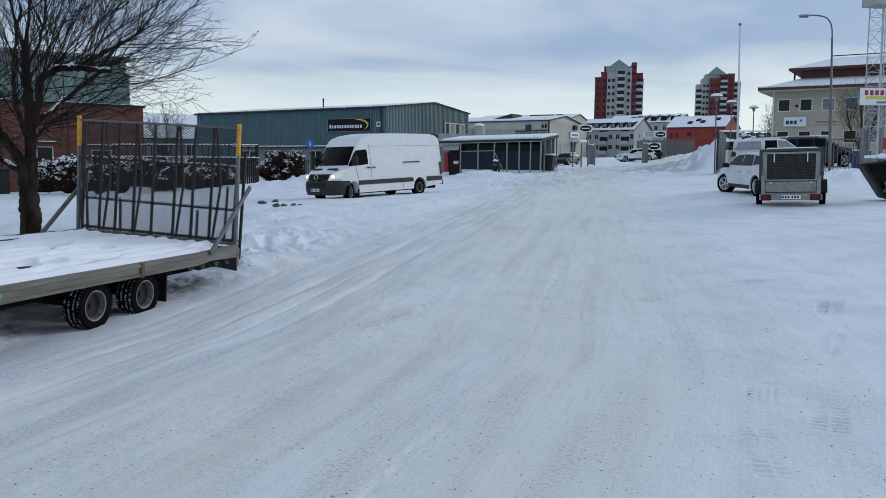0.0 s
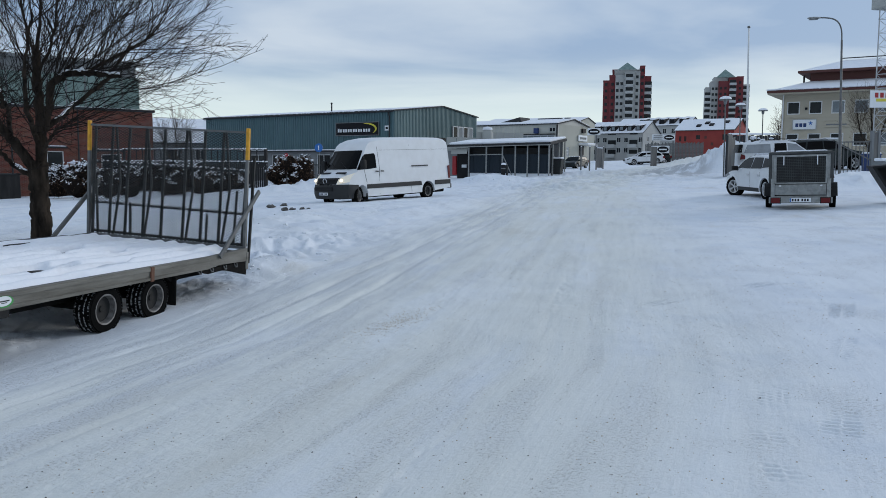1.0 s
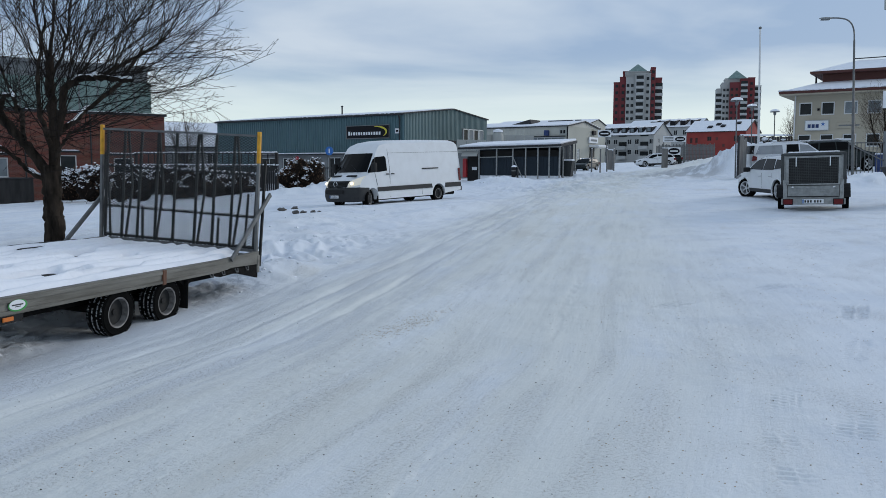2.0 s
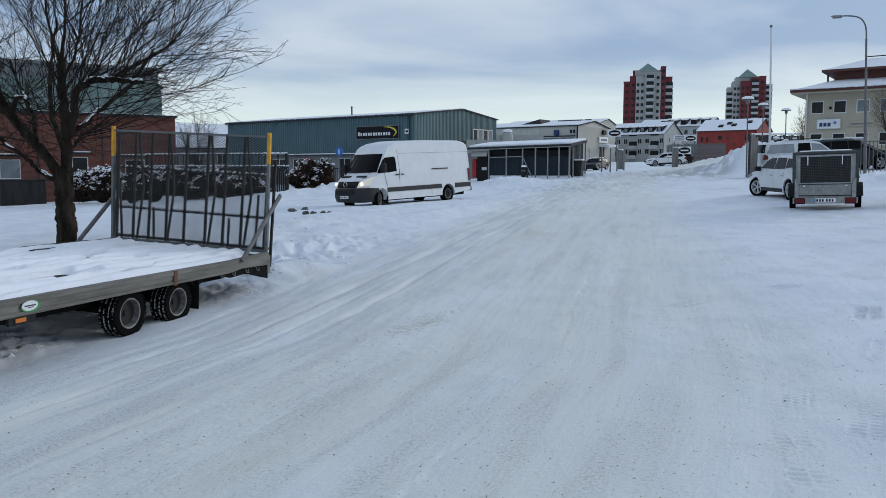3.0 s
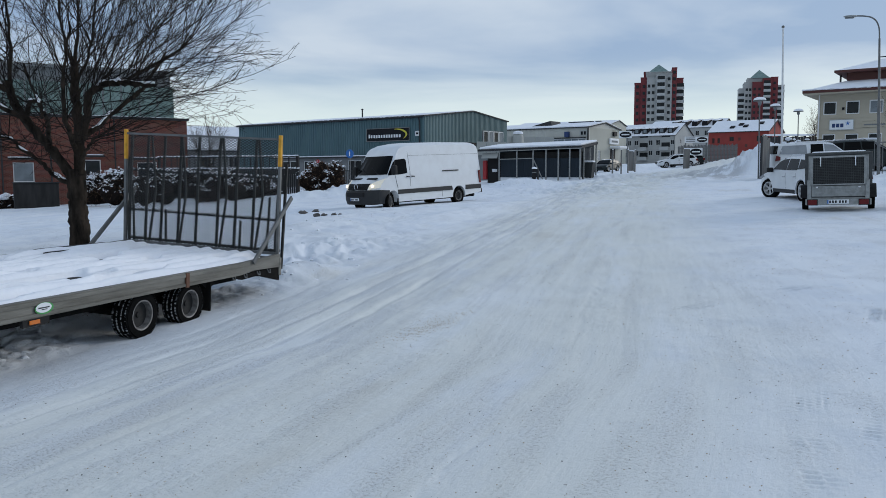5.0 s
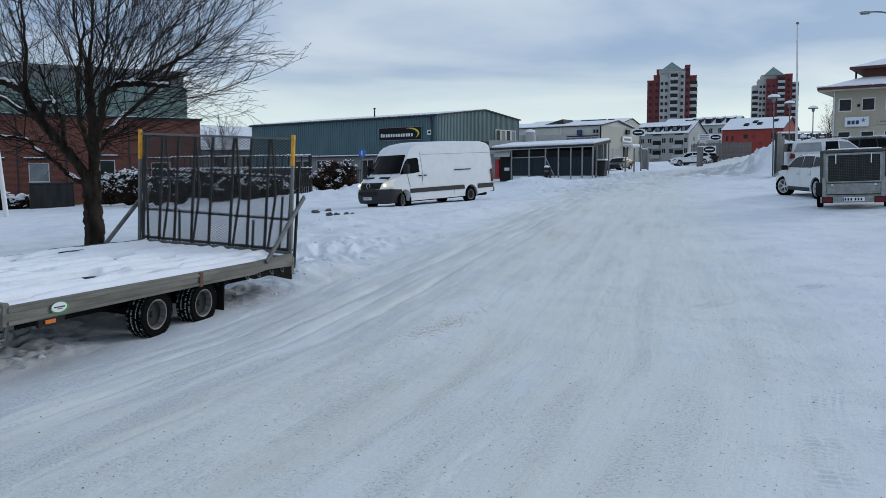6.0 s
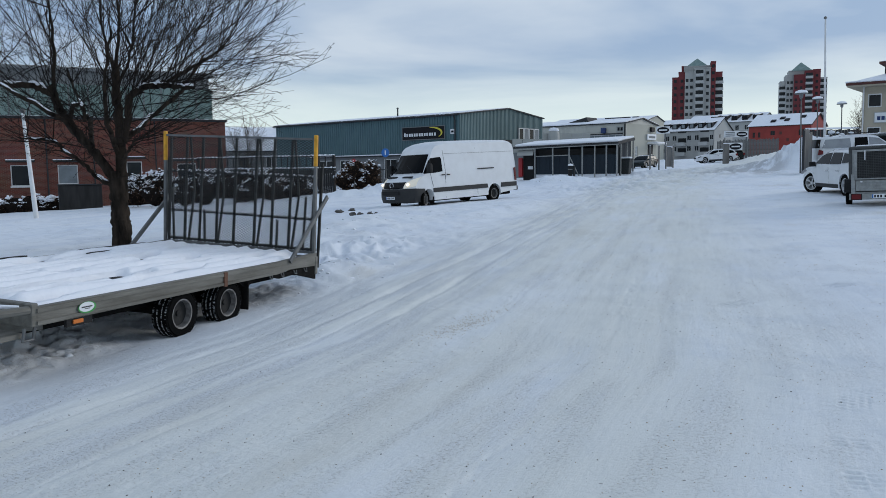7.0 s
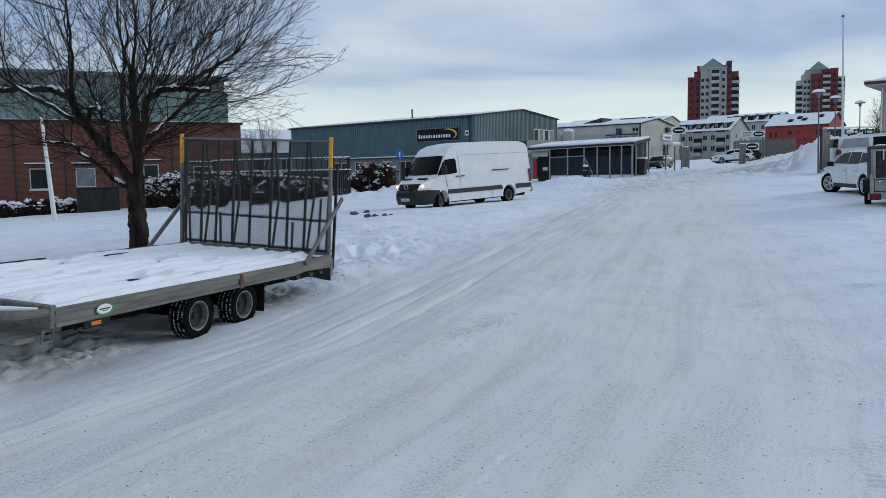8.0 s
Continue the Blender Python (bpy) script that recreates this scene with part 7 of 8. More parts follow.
def cream_office():
    """Two-storey cream office with a stepped hipped roof."""
    L, D, H = 20.0, 14.0, 8.35
    th = thing("cream_office", "cream two-storey office with stepped snowy roof", "building", pose(32.3, 70.0, 0, 0, 0, -35.4))
    holes = [(0.42 + k * 1.78, 1.48 + k * 1.78, z, z + 1.12) for k in range(9) for z in (3.85, 6.62)]
    w = part("wall", wall(bmesh.new(), L, H, 0.3, holes, 0.5), M["cream"], th, "cream rendered wall")
    for h in holes:
        window(w, *h, (1, 1), glass="window_pale" if rng.random() < 0.4 else "window", bar=0.09)
    bm = bmesh.new()
    for z in (2.6, 3.5, 5.4, 6.3, 7.9):
        box(bm, 0.0, L, -0.015, -0.002, z, z + 0.03)
    part("string_course", bm, M["cream"], w)
    part("wall", boxed(0, 0.3, 0.302, D, 0.5, H), M["cream"], th)
    part("wall", boxed(L - 0.3, L, 0.302, D, 0.5, H), M["cream"], th)
    part("wall", boxed(0.3, L - 0.3, D - 0.3, D, 0.5, H), M["cream"], th)
    part("soffit", boxed(-1.05, L + 1.05, -1.0, D + 1.0, H + 0.002, H + 0.12), M["cream"], th)
    part("fascia", boxed(-1.1, L + 1.1, -1.06, D + 1.06, H + 0.122, H + 0.34), M["roof_brown"], th, "brown fascia board")
    lo = part("lower_roof", hip_roof(bmesh.new(), -1.05, L + 1.05, -1.0, D + 1.0, H + 0.342, 3.4, H + 1.45), M["snow"], th, "snowy lower roof")
    part("clerestory", boxed(1.9, L - 1.9, 1.9, D - 1.9, H + 0.7, H + 1.95), M["roof_brown"], th, "dark red clerestory band")
    part("upper_fascia", boxed(1.0, L - 1.0, 1.0, D - 1.0, H + 1.952, H + 2.15), M["roof_brown"], th)
    part("upper_roof", hip_roof(bmesh.new(), 1.05, L - 1.05, 1.05, D - 1.05, H + 2.152, 3.2, H + 3.25), M["snow"], th, "snowy upper roof")
    part("roof_rail", tube(bmesh.new(), [(4.0, 4.2, H + 3.42), (L - 4.0, 4.2, H + 3.42)], 0.05, 6), M["roof_edge"], th)
    bm = bmesh.new()
    x = -1.0
    while x < L + 1:
        lump(bm, (x, -1.0, H + 0.40), 0.12 + 0.08 * rng.random(), 0.5, 0.4, 1)
        x += 0.16
    tagged(part("eave_snow", bm, M["snow"], lo, "snow along the eave", 60), kind="stuff")
    part("downpipe", tube(bmesh.new(), [(0.12, -0.12, H), (0.12, -0.12, 1.5)], 0.06, 8), M["white_frame"], th)
    part("chimney_pipe", tube(bmesh.new(), [(1.2, 3.0, H + 0.6), (1.2, 3.0, H + 1.9)], 0.08, 8), M["roof_edge"], th)
    s = sign_board(th, 0.95, 2.9, 5.28, 6.2, -0.03, M["sign_white"], M["pale_sheet"], label="white board with three dark blue blocks and a star shape")
    bm = bmesh.new()
    for x in (1.2, 1.52, 1.84):
        box(bm, x, x + 0.25, -0.105, -0.092, 5.52, 5.84, 0.006)
    part("sign_marks", bm, M["sign_navy"], s)
    pts = []
    for k in range(10):
        r = 0.22 if k % 2 == 0 else 0.07
        pts.append((2.42 + r * math.sin(k * math.pi / 5), 5.84 + r * math.cos(k * math.pi / 5)))
    part("sign_star", prism(bmesh.new(), pts, -0.105, -0.092), M["sign_blue"], s)
    s = sign_board(th, 3.5, 5.4, 5.45, 5.95, -0.03, M["cream"], None, label="cream strip sign")
    part("sign_marks", boxed(3.65, 5.25, -0.105, -0.092, 5.62, 5.74), M["grey_clad"], s)
    part("wall_lamp", boxed(1.92, 2.1, -0.12, 0, 7.0, 7.2), M["sign_black"], th)


def lamp_post():
    th = thing("street_lamp", "tall grey street lamp with a curved arm", "street lamp", pose(20.55, 38.0, ground_z(20.55, 38.0), 0, -2.4, 0))
    part("pole", tube(bmesh.new(), [(0, 0, -0.4), (0, 0, 3.6), (0, 0, 3.62), (0, 0, 6.6)], [0.075, 0.068, 0.055, 0.045], 12), M["galv"], th, smooth=40)
    arm = [(0, 0, 6.6), (-0.02, 0, 7.05), (-0.14, 0, 7.38), (-0.38, 0, 7.58), (-0.75, 0, 7.66), (-1.15, 0, 7.68)]
    part("arm", tube(bmesh.new(), spline(arm, 4), 0.034, 10), M["galv"], th, smooth=40)
    bm = bmesh.new()
    lathe(bm, [(0.03, -0.3), (0.09, -0.2), (0.11, 0.0), (0.09, 0.25), (0.05, 0.3)], 12, (-1.38, 0, 7.67), "x")
    for v in bm.verts:
        v.co.z = 7.67 + (v.co.z - 7.67) * 0.55
    h = part("lamp_head", bm, M["galv_bright"], th, smooth=40)
    part("lens", boxed(-1.6, -1.2, -0.07, 0.07, 7.58, 7.62, 0.01), M["lamp_lens"], h)


def park_lamp(x, y, top):
    z = ground_z(x, y)
    th = thing("park_lamp", "grey post lamp with a snowy mushroom head", "lamp", pose(x, y, z, 0, -1.0, 0), "mushroom lamps of the yard")
    H = top - z
    part("pole", tube(bmesh.new(), [(0, 0, -0.4), (0, 0, H - 0.35)], [0.045, 0.035], 10), M["galv"], th, smooth=40)
    part("stem", lathe(bmesh.new(), [(0.05, H - 0.4), (0.11, H - 0.3), (0.11, H - 0.12), (0.05, H - 0.1)], 12, (0, 0, 0), "z"), M["lamp_lens"], th, smooth=40)
    part("shade", lathe(bmesh.new(), [(0.36, H - 0.14), (0.37, H - 0.10), (0.22, H - 0.02), (0.001, H)], 20, (0, 0, 0), "z"), M["galv"], th, smooth=40)
    part("shade_snow", lathe(bmesh.new(), [(0.36, H - 0.09), (0.31, H + 0.02), (0.16, H + 0.08), (0.001, H + 0.10)], 20, (0, 0, 0), "z"), M["snow"], th, smooth=50)


def flag_pole(x, y, top, lean, r=0.06, label="white flagpole with a small finial", paint="white_frame"):
    z = ground_z(x, y)
    th = thing("flagpole", label, "flagpole", pose(x, y, z, 0, lean, 0))
    H = top - z
    part("pole", tube(bmesh.new(), [(0, 0, -0.3), (0, 0, H)], [r * 1.2, r * 0.75], 10), M[paint], th, smooth=40)
    part("finial", lathe(bmesh.new(), [(0.001, -0.02), (r * 1.5, 0.05), (r * 1.3, 0.16), (0.001, 0.22)], 10, (0, 0, H), "z"), M["galv"], th, smooth=40)


def lattice_mast():
    """Pale lattice mast that carries a cabinet and a hanging company board."""
    z = ground_z(29.5, 50)
    th = thing("lattice_mast", "pale lattice steel mast with a grey cabinet and a sign", "mast", pose(30.1, 50.0, z, 0, -1.5, 12))
    H, w = 11.2, 0.62
    for sx, sy in ((-1, -1), (1, -1), (1, 1), (-1, 1)):
        part("leg", beam(bmesh.new(), (sx * w, sy * w, -0.3), (sx * w * 0.85, sy * w * 0.85, H), 0.055, 0.055, (0, 1, 0)), M["mast_grey"], th)
    n = 13
    for a, b in (((-1, -1), (1, -1)), ((1, -1), (1, 1)), ((1, 1), (-1, 1)), ((-1, 1), (-1, -1))):
        for k in range(n):
            z0, z1 = H * k / n, H * (k + 1) / n
            p, q = (a, b) if k % 2 else (b, a)
            part("lacing", beam(bmesh.new(), (p[0] * w * 0.93, p[1] * w * 0.93, z0), (q[0] * w * 0.93, q[1] * w * 0.93, z1), 0.026, 0.026), M["mast_grey"], th)
            part("strut", beam(bmesh.new(), (a[0] * w * 0.93, a[1] * w * 0.93, z1), (b[0] * w * 0.93, b[1] * w * 0.93, z1), 0.024, 0.024), M["mast_grey"], th)
    lad = bmesh.new()
    for x in (-0.15, 0.2):
        beam(lad, (x, -w * 0.6, 0), (x, -w * 0.6, H), 0.04, 0.04, (0, 1, 0))
    for k in range(36):
        beam(lad, (-0.15, -w * 0.6, 0.3 + k * 0.3), (0.2, -w * 0.6, 0.3 + k * 0.3), 0.025, 0.025)
    part("ladder", lad, M["mast_grey"], th)
    part("cabinet", boxed(-1.25, 0.45, -0.9, 0.5, 10.0, 12.2, 0.05), M["pale_sheet"], th, "grey steel cabinet")
    s = part("sign_board", boxed(-2.3, 0.9, -0.95, -0.85, 3.85, 4.9, 0.02), M["sign_white"], th, "white company board with red and yellow bars")
    bm = bmesh.new()
    for k in range(7):
        x = -2.0 + k * 0.39
        box(bm, x, x + 0.25, -0.965, -0.952, 4.46, 4.76)
    part("sign_marks", bm, M["sign_red"], s)
    part("sign_stripe", boxed(-1.9, 0.8, -0.965, -0.952, 4.22, 4.40), M["sign_yellow"], s)
    part("sign_marks", boxed(-1.1, 0.7, -0.965, -0.952, 3.96, 4.08), M["grey_clad"], s)
    return th


def board_fence():
    """Grey upright planks where the drive enters the yard."""
    th = thing("plank_fence", "weathered grey plank fence by the drive", "fence", pose(17.45, 44.3, ground_z(17.45, 44.3), 0, -1.5, 58))
    for k in range(8):
        h = 2.45 + rng.uniform(-0.12, 0.12) - 0.03 * k
        part("plank", boxed(k * 0.29, k * 0.29 + 0.24, -0.02, 0.02, -0.6, h, 0.004), M["grey_wood"], th)
    for z in (0.5, 1.9):
        part("rail", boxed(0, 2.3, 0.022, 0.08, z, z + 0.1), M["grey_wood"], th)
    part("end_post", boxed(-0.16, -0.04, -0.06, 0.06, -0.6, 2.35), M["roof_edge"], th)


def yard_gate():
    """Tall grey gate posts, panels and bars by the lattice mast."""
    th = thing("yard_gate", "grey steel yard gate with tall panels", "gate", pose(21.4, 40.0, 1.3, 0, -1.5, 12))
    for k in range(9):
        part("bar", boxed(k * 0.24, k * 0.24 + 0.03, 0, 0.03, 0.1, 1.85), M["galv"], th)
    for z in (0.15, 1.8):
        part("rail", boxed(0, 2.2, -0.02, 0.05, z, z + 0.06), M["galv"], th)
    for x in (2.1, 2.5, 3.3):
        part("post", boxed(x, x + 0.14, -0.07, 0.07, -0.4, 2.4), M["grey_clad"], th)
    part("panel", boxed(2.24, 2.5, -0.02, 0.02, 0.1, 2.3), M["grey_wood"], th)
    part("banner", boxed(3.5, 4.6, -0.03, 0.0, 1.3, 1.9), M["sign_red"], th, "small red banner")
    part("brace", beam(bmesh.new(), (0, 0, 1.8), (2.1, 0, 0.9), 0.04, 0.05), M["galv"], th)
    for x in (1.6, 3.0):
        bx = thing("stone_block", "grey concrete block with a snow cap", "block", upright(21.4 + x, 38.6, 12), "blocks by the gate")
        part("block", boxed(-0.3, 0.3, -0.3, 0.3, -0.3, 0.75, 0.03), M["grey_clad"], bx)
        part("cap_snow", boxed(-0.28, 0.28, -0.28, 0.28, 0.752, 0.92, 0.07, 2), M["snow"], bx)


def box_trailer():
    """Small galvanised trailer with a black grid tailgate; x is ahead."""
    th = thing("box_trailer", "small galvanised trailer with black grid tailgate", "trailer", on_slope(10.2, 20.75, 64) @ Matrix.Scale(0.94, 4))
    R, Wd = -1.25, 0.685
    part("chassis", boxed(R, 1.2, -Wd, Wd, 0.28, 0.40, 0.01), M["galv_bright"], th)
    part("rear_bar", boxed(R - 0.06, R, -0.78, 0.78, 0.20, 0.36, 0.01), M["galv_bright"], th)
    for s in (-1, 1):
        part("side_panel", boxed(R, 1.2, s * Wd - 0.02, s * Wd + 0.02, 0.40, 0.84, 0.005), M["galv_bright"], th)
        for x in (R + 0.03, -0.4, 0.4, 1.15):
            part("cage_post", boxed(x - 0.025, x + 0.025, s * Wd - 0.028, s * Wd + 0.028, 0.842, 1.52), M["galv_bright"], th)
        part("cover_side", boxed(R - 0.015, 1.2, s * (Wd + 0.07) - 0.04, s * (Wd + 0.07) + 0.04, 0.74, 1.53, 0.012), M["tarp"], th, "grey tarpaulin side")
        part("mudguard", prism(bmesh.new(), [(-0.48 + 0.96 * k / 8, 0.36 + 0.34 * math.sin(math.pi * k / 8)) for k in range(9)] + [(0.44 - 0.88 * k / 8, 0.34 + 0.31 * math.sin(math.pi * k / 8)) for k in range(9)], *sorted((s * 0.70, s * 0.93))), M["black"], th, "black plastic mudguard")
        lm = part("tail_light", boxed(R - 0.09, R - 0.062, *sorted((s * 0.50, s * 0.72)), 0.21, 0.34, 0.01), M["red_lens"], th, "red tail light cluster")
        part("lamp_shell", boxed(R - 0.064, R - 0.061, *sorted((s * 0.48, s * 0.74)), 0.19, 0.355), M["black"], lm)
        part("stake", boxed(R - 0.03, R + 0.03, *sorted((s * (Wd - 0.05), s * (Wd + 0.05))), 0.36, 0.86), M["galv_bright"], th)
    part("front_panel", boxed(1.16, 1.2, -Wd, Wd, 0.4, 1.5), M["galv_bright"], th)
    tg = part("tail_board", boxed(R - 0.025, R + 0.005, -Wd + 0.06, Wd - 0.06, 0.42, 0.70, 0.006), M["galv_bright"], th, "galvanised tail board")
    for z in (0.48, 0.56, 0.64):
        part("rib", boxed(R - 0.04, R - 0.026, -Wd + 0.08, Wd - 0.08, z, z + 0.025), M["galv_bright"], tg)
    for s in (-1, 1):
        part("latch", boxed(R - 0.06, R - 0.03, s * 0.5 - 0.03, s * 0.5 + 0.03, 0.64, 0.69, 0.008), M["chrome"], tg)
    fr = part("grid_frame", grid_frame(R, Wd), M["galv_bright"], th)
    part("grid_back", boxed(R + 0.03, R + 0.04, -Wd + 0.06, Wd - 0.06, 0.75, 1.44), M["grille"], fr, "black dog grid")
    for k in range(16):
        z = 0.78 + k * 0.042
        part("grid_bar", boxed(R - 0.006, R + 0.004, -Wd + 0.06, Wd - 0.06, z, z + 0.010), M["tarp"], fr)
    for k in range(23):
        y = -Wd + 0.11 + k * 0.053
        part("grid_bar", boxed(R - 0.010, R - 0.0065, y, y + 0.009, 0.755, 1.44), M["tarp"], fr)
    for y in (-0.40, 0.42):
        part("strap", boxed(R - 0.05, R - 0.04, y - 0.012, y + 0.012, 1.22, 1.47), M["sign_white"], fr, "pale strap")
    part("cover_top", boxed(R - 0.02, 1.22, -Wd - 0.11, Wd + 0.11, 1.50, 1.57, 0.03, 2), M["tarp"], th, "grey tarpaulin top with a little snow")
    part("cover_snow", boxed(R + 0.1, 1.1, -Wd + 0.05, Wd - 0.05, 1.572, 1.60, 0.012), M["snow"], th)
    part("drawbar", boxed(1.2, 2.55, -0.05, 0.05, 0.32, 0.42, 0.01), M["galv_bright"], th)
    part("coupling", boxed(2.5, 2.75, -0.06, 0.06, 0.36, 0.50, 0.03, 2), M["black"], th)
    part("axle", tube(bmesh.new(), [(0, -0.72, 0.29), (0, 0.72, 0.29)], 0.035, 8), M["under"], th)
    plate_bars(th, pose(R - 0.075, 0.0, 0.285, 0, 0, -90))
    w = wheel_meshes("box", 0.29, 0.16, 0.17, 0, False, M["rim"])
    for y in (0.82, -0.82):
        put_wheel(th, w, 0, y, 0.29)


def grid_frame(R, Wd):
    bm = bmesh.new()
    for q in ((-Wd + 0.02, Wd - 0.02, 0.72, 0.755), (-Wd + 0.02, Wd - 0.02, 1.44, 1.49), (-Wd + 0.02, -Wd + 0.085, 0.756, 1.439), (Wd - 0.085, Wd - 0.02, 0.756, 1.439)):
        box(bm, R - 0.03, R + 0.03, q[0], q[1], q[2], q[3])
    return bm


def loader_bucket():
    th = thing("loader_bucket", "tipped black loader bucket with snow on top", "bucket", on_slope(12.6, 20.9, -18))
    side = [(-0.42, 1.02), (0.9, 1.12), (0.95, 0.12), (0.45, 0.0), (0.15, 0.08)]
    inner = [(-0.30, 0.98), (0.86, 1.06), (0.90, 0.18), (0.46, 0.07), (0.2, 0.14)]
    part("back_plate", prism(bmesh.new(), side, 0.30, 0.36), M["black"], th)
    bm = bmesh.new()
    for k in range(5):
        a, b = side[k], side[(k + 1) % 5]
        c, d = inner[k], inner[(k + 1) % 5]
        prism(bm, [a, b, d, c], -0.32, 0.298)
    part("shell", bm, M["black"], th, "scuffed black steel shell")
    bm = bmesh.new()
    for _ in range(26):
        t = rng.random()
        lump(bm, (0.25 + 0.5 * rng.random(), 0.15, 0.15 + 0.35 * t), rng.uniform(0.05, 0.12), 0.8, 0.5, 1)
    tagged(part("load", bm, M["snow_dirty"], th, "lumps of dirty snow inside"), kind="stuff")
    bm = bmesh.new()
    for _ in range(14):
        lump(bm, (rng.uniform(0.0, 0.9), rng.uniform(-0.2, 0.3), 1.12 + rng.uniform(0, 0.06)), rng.uniform(0.09, 0.18), 0.7, 0.4, 2)
    tagged(part("snow_cap", bm, M["snow"], th, "snow piled on the rim", 60), kind="stuff")


def round_sign(m, label, r, H, face, mark):
    th = thing("road_sign", label, "road sign", m)
    part("post", tube(bmesh.new(), [(0, 0.04, -0.5), (0, 0.04, H + r)], 0.03, 8), M["galv"], th)
    d = part("disc", lathe(bmesh.new(), [(0.001, -0.012), (r, -0.012), (r, 0.012), (0.001, 0.012)], 28, (0, 0, H)), M[face], th)
    if mark:
        part("mark", boxed(-0.03, 0.03, -0.017, -0.013, H - 0.13, H + 0.13), M["sign_white"], d)


def dealer_sign(x, y, z, w, h, posts):
    th = thing("dealer_sign", "white board with a plain black oval", "sign", pose(x, y, z, 0, 0, -15), "boards with black ovals")
    part("board", boxed(-w / 2, w / 2, -0.08, 0.08, -h / 2, h / 2, 0.03), M["sign_white"], th)
    o = lathe(bmesh.new(), [(0.001, -0.10), (1.0, -0.10), (1.0, -0.082), (0.001, -0.082)], 28)
    for v in o.verts:
        v.co.x *= w * 0.44
        v.co.z *= h * 0.42
    ov = part("oval", o, M["sign_black"], th)
    part("oval_bar", boxed(-w * 0.30, w * 0.30, -0.115, -0.102, -h * 0.09, h * 0.09), M["sign_white"], ov)
    for px in posts:
        part("post", boxed(px - 0.07, px + 0.07, -0.05, 0.05, ground_z(x, y) - z - 0.5, -h / 2), M["galv"], th)


def litter_bin():
    th = thing("litter_bin", "dark post bin with a snow cap", "bin", upright(6.0, 54.2))
    part("body", lathe(bmesh.new(), [(0.13, 0.0), (0.15, 0.05), (0.15, 0.95), (0.13, 1.0)], 16, (-0.10, 0, 0), "z"), M["black"], th, smooth=40)
    part("body_twin", lathe(bmesh.new(), [(0.07, 0.0), (0.07, 0.98)], 12, (0.16, 0, 0), "z"), M["trim"], th, smooth=40)
    part("band", lathe(bmesh.new(), [(0.155, 0.72), (0.155, 0.78)], 16, (-0.10, 0, 0), "z"), M["grey_clad"], th)
    part("cap_snow", lathe(bmesh.new(), [(0.18, 1.0), (0.17, 1.08), (0.001, 1.15)], 16, (-0.08, 0, 0), "z"), M["snow"], th, smooth=50)


M["mast_grey"] = mat("weathered_mast_paint", (0.50, 0.51, 0.52), 0.6, 0.1, (0.36, 0.37, 0.38), 3, 0.6)
M["works_cream"] = mat("pale_cream_render", (0.43, 0.425, 0.37), 0.9, 0, (0.36, 0.355, 0.31), 0.3, 0.7)
M["grey_wood"] = mat("weathered_planks", (0.20, 0.195, 0.185), 0.9, 0, (0.12, 0.115, 0.11), 3, 0.8, 0.4, 40, (1, 1, 0.15), per_object=0.4)
M["sand_grain"] = mat("sand_grain", (0.58, 0.50, 0.38), 0.9, 0, (0.40, 0.33, 0.25), 40, 0.8, spec=0.1)
M["snow_dirty"] = mat("dirty_snow", (0.45, 0.44, 0.43), 0.8, 0, (0.16, 0.15, 0.14), 6, 0.9, 0.5, 30)

brick_office()
cream_office()
white_works()
guard_screen()
carport()
railings_by_shed()
dormer_row()
far_houses()
towers()

# ---------------------------------------------------------------- fences, hedges, signs
timber_fence(pose(-19.0, 52.2, -0.05, 0, 0, -16.5), 10.1, 2.75)
hedge(upright(-8.2, 46.6, -8), "twiggy brown hedge flecked with snow by the gate", 2.0, 1.4, 2.3, 4600, 0.6)
for k, (x, y, w, h) in enumerate(((-14.2, 43.5, 2.4, 1.9), (-18.0, 43.0, 2.6, 2.1), (-11.6, 44.8, 1.6, 1.5), (-20.8, 45.5, 1.8, 2.1))):
    hedge(upright(x, y, 5), "rounded bare bush laden with snow", w, 1.6, h, 1700, 3.2, "bushes before the timber fence")
hedge(pose(-34.4, 43.6, -0.75, 0, 0, 31.5), "low hedge with thick snow along the brick wall", 9.6, 1.3, 1.25, 3600, 3.0, cap=2.0)
hedge(pose(-22.6, 49.6, -0.45, 0, 0, 31.5), "low snowy hedge below the office windows", 3.4, 1.2, 1.1, 1500, 2.4, cap=1.6)
hedge(upright(-2.35, 63.0, -36), "small brown clipped bush with a snow cap by the annex", 0.7, 0.9, 1.15, 900, 2.0, cap=2.0)
dk = thing("garden_shed", "small dark shed by the brick wall", "shed", pose(-25.9, 47.2, -0.6, 0, 0, 31.5))
part("body", boxed(0, 2.4, -0.6, 0.6, 0, 1.65, 0.03), M["timber"], dk)
part("lid", boxed(-0.05, 2.45, -0.65, 0.65, 1.652, 1.72), M["roof_edge"], dk)
steel_fence("steel_fence", "dark steel bar fence by the gate", upright(-8.4, 49.6, 0), 3.9, 1.55, 0.13, (0, 1.95, 3.9))
steel_fence("yard_gate", "closed dark steel gate with a diagonal brace", upright(-4.3, 49.0, 2), 1.95, 1.75, 0.11, (), True, "gate")
steel_fence("side_gate", "narrow dark steel gate leaf", upright(-2.15, 48.9, 2), 0.5, 1.75, 0.11, (-0.1,), False, "gate")
round_sign(upright(-5.65, 46.0, -20), "round blue path sign with a plain white bar", 0.25, 2.40, "sign_blue", True)
round_sign(upright(-7.5, 46.0, -20), "small red sign plate on a thin post", 0.11, 2.05, "sign_red", False)
dealer_sign(22.05, 99.0, 6.38, 1.6, 0.85, (0.3,))
dealer_sign(30.9, 97.0, 5.67, 1.35, 0.72, (0.5,))
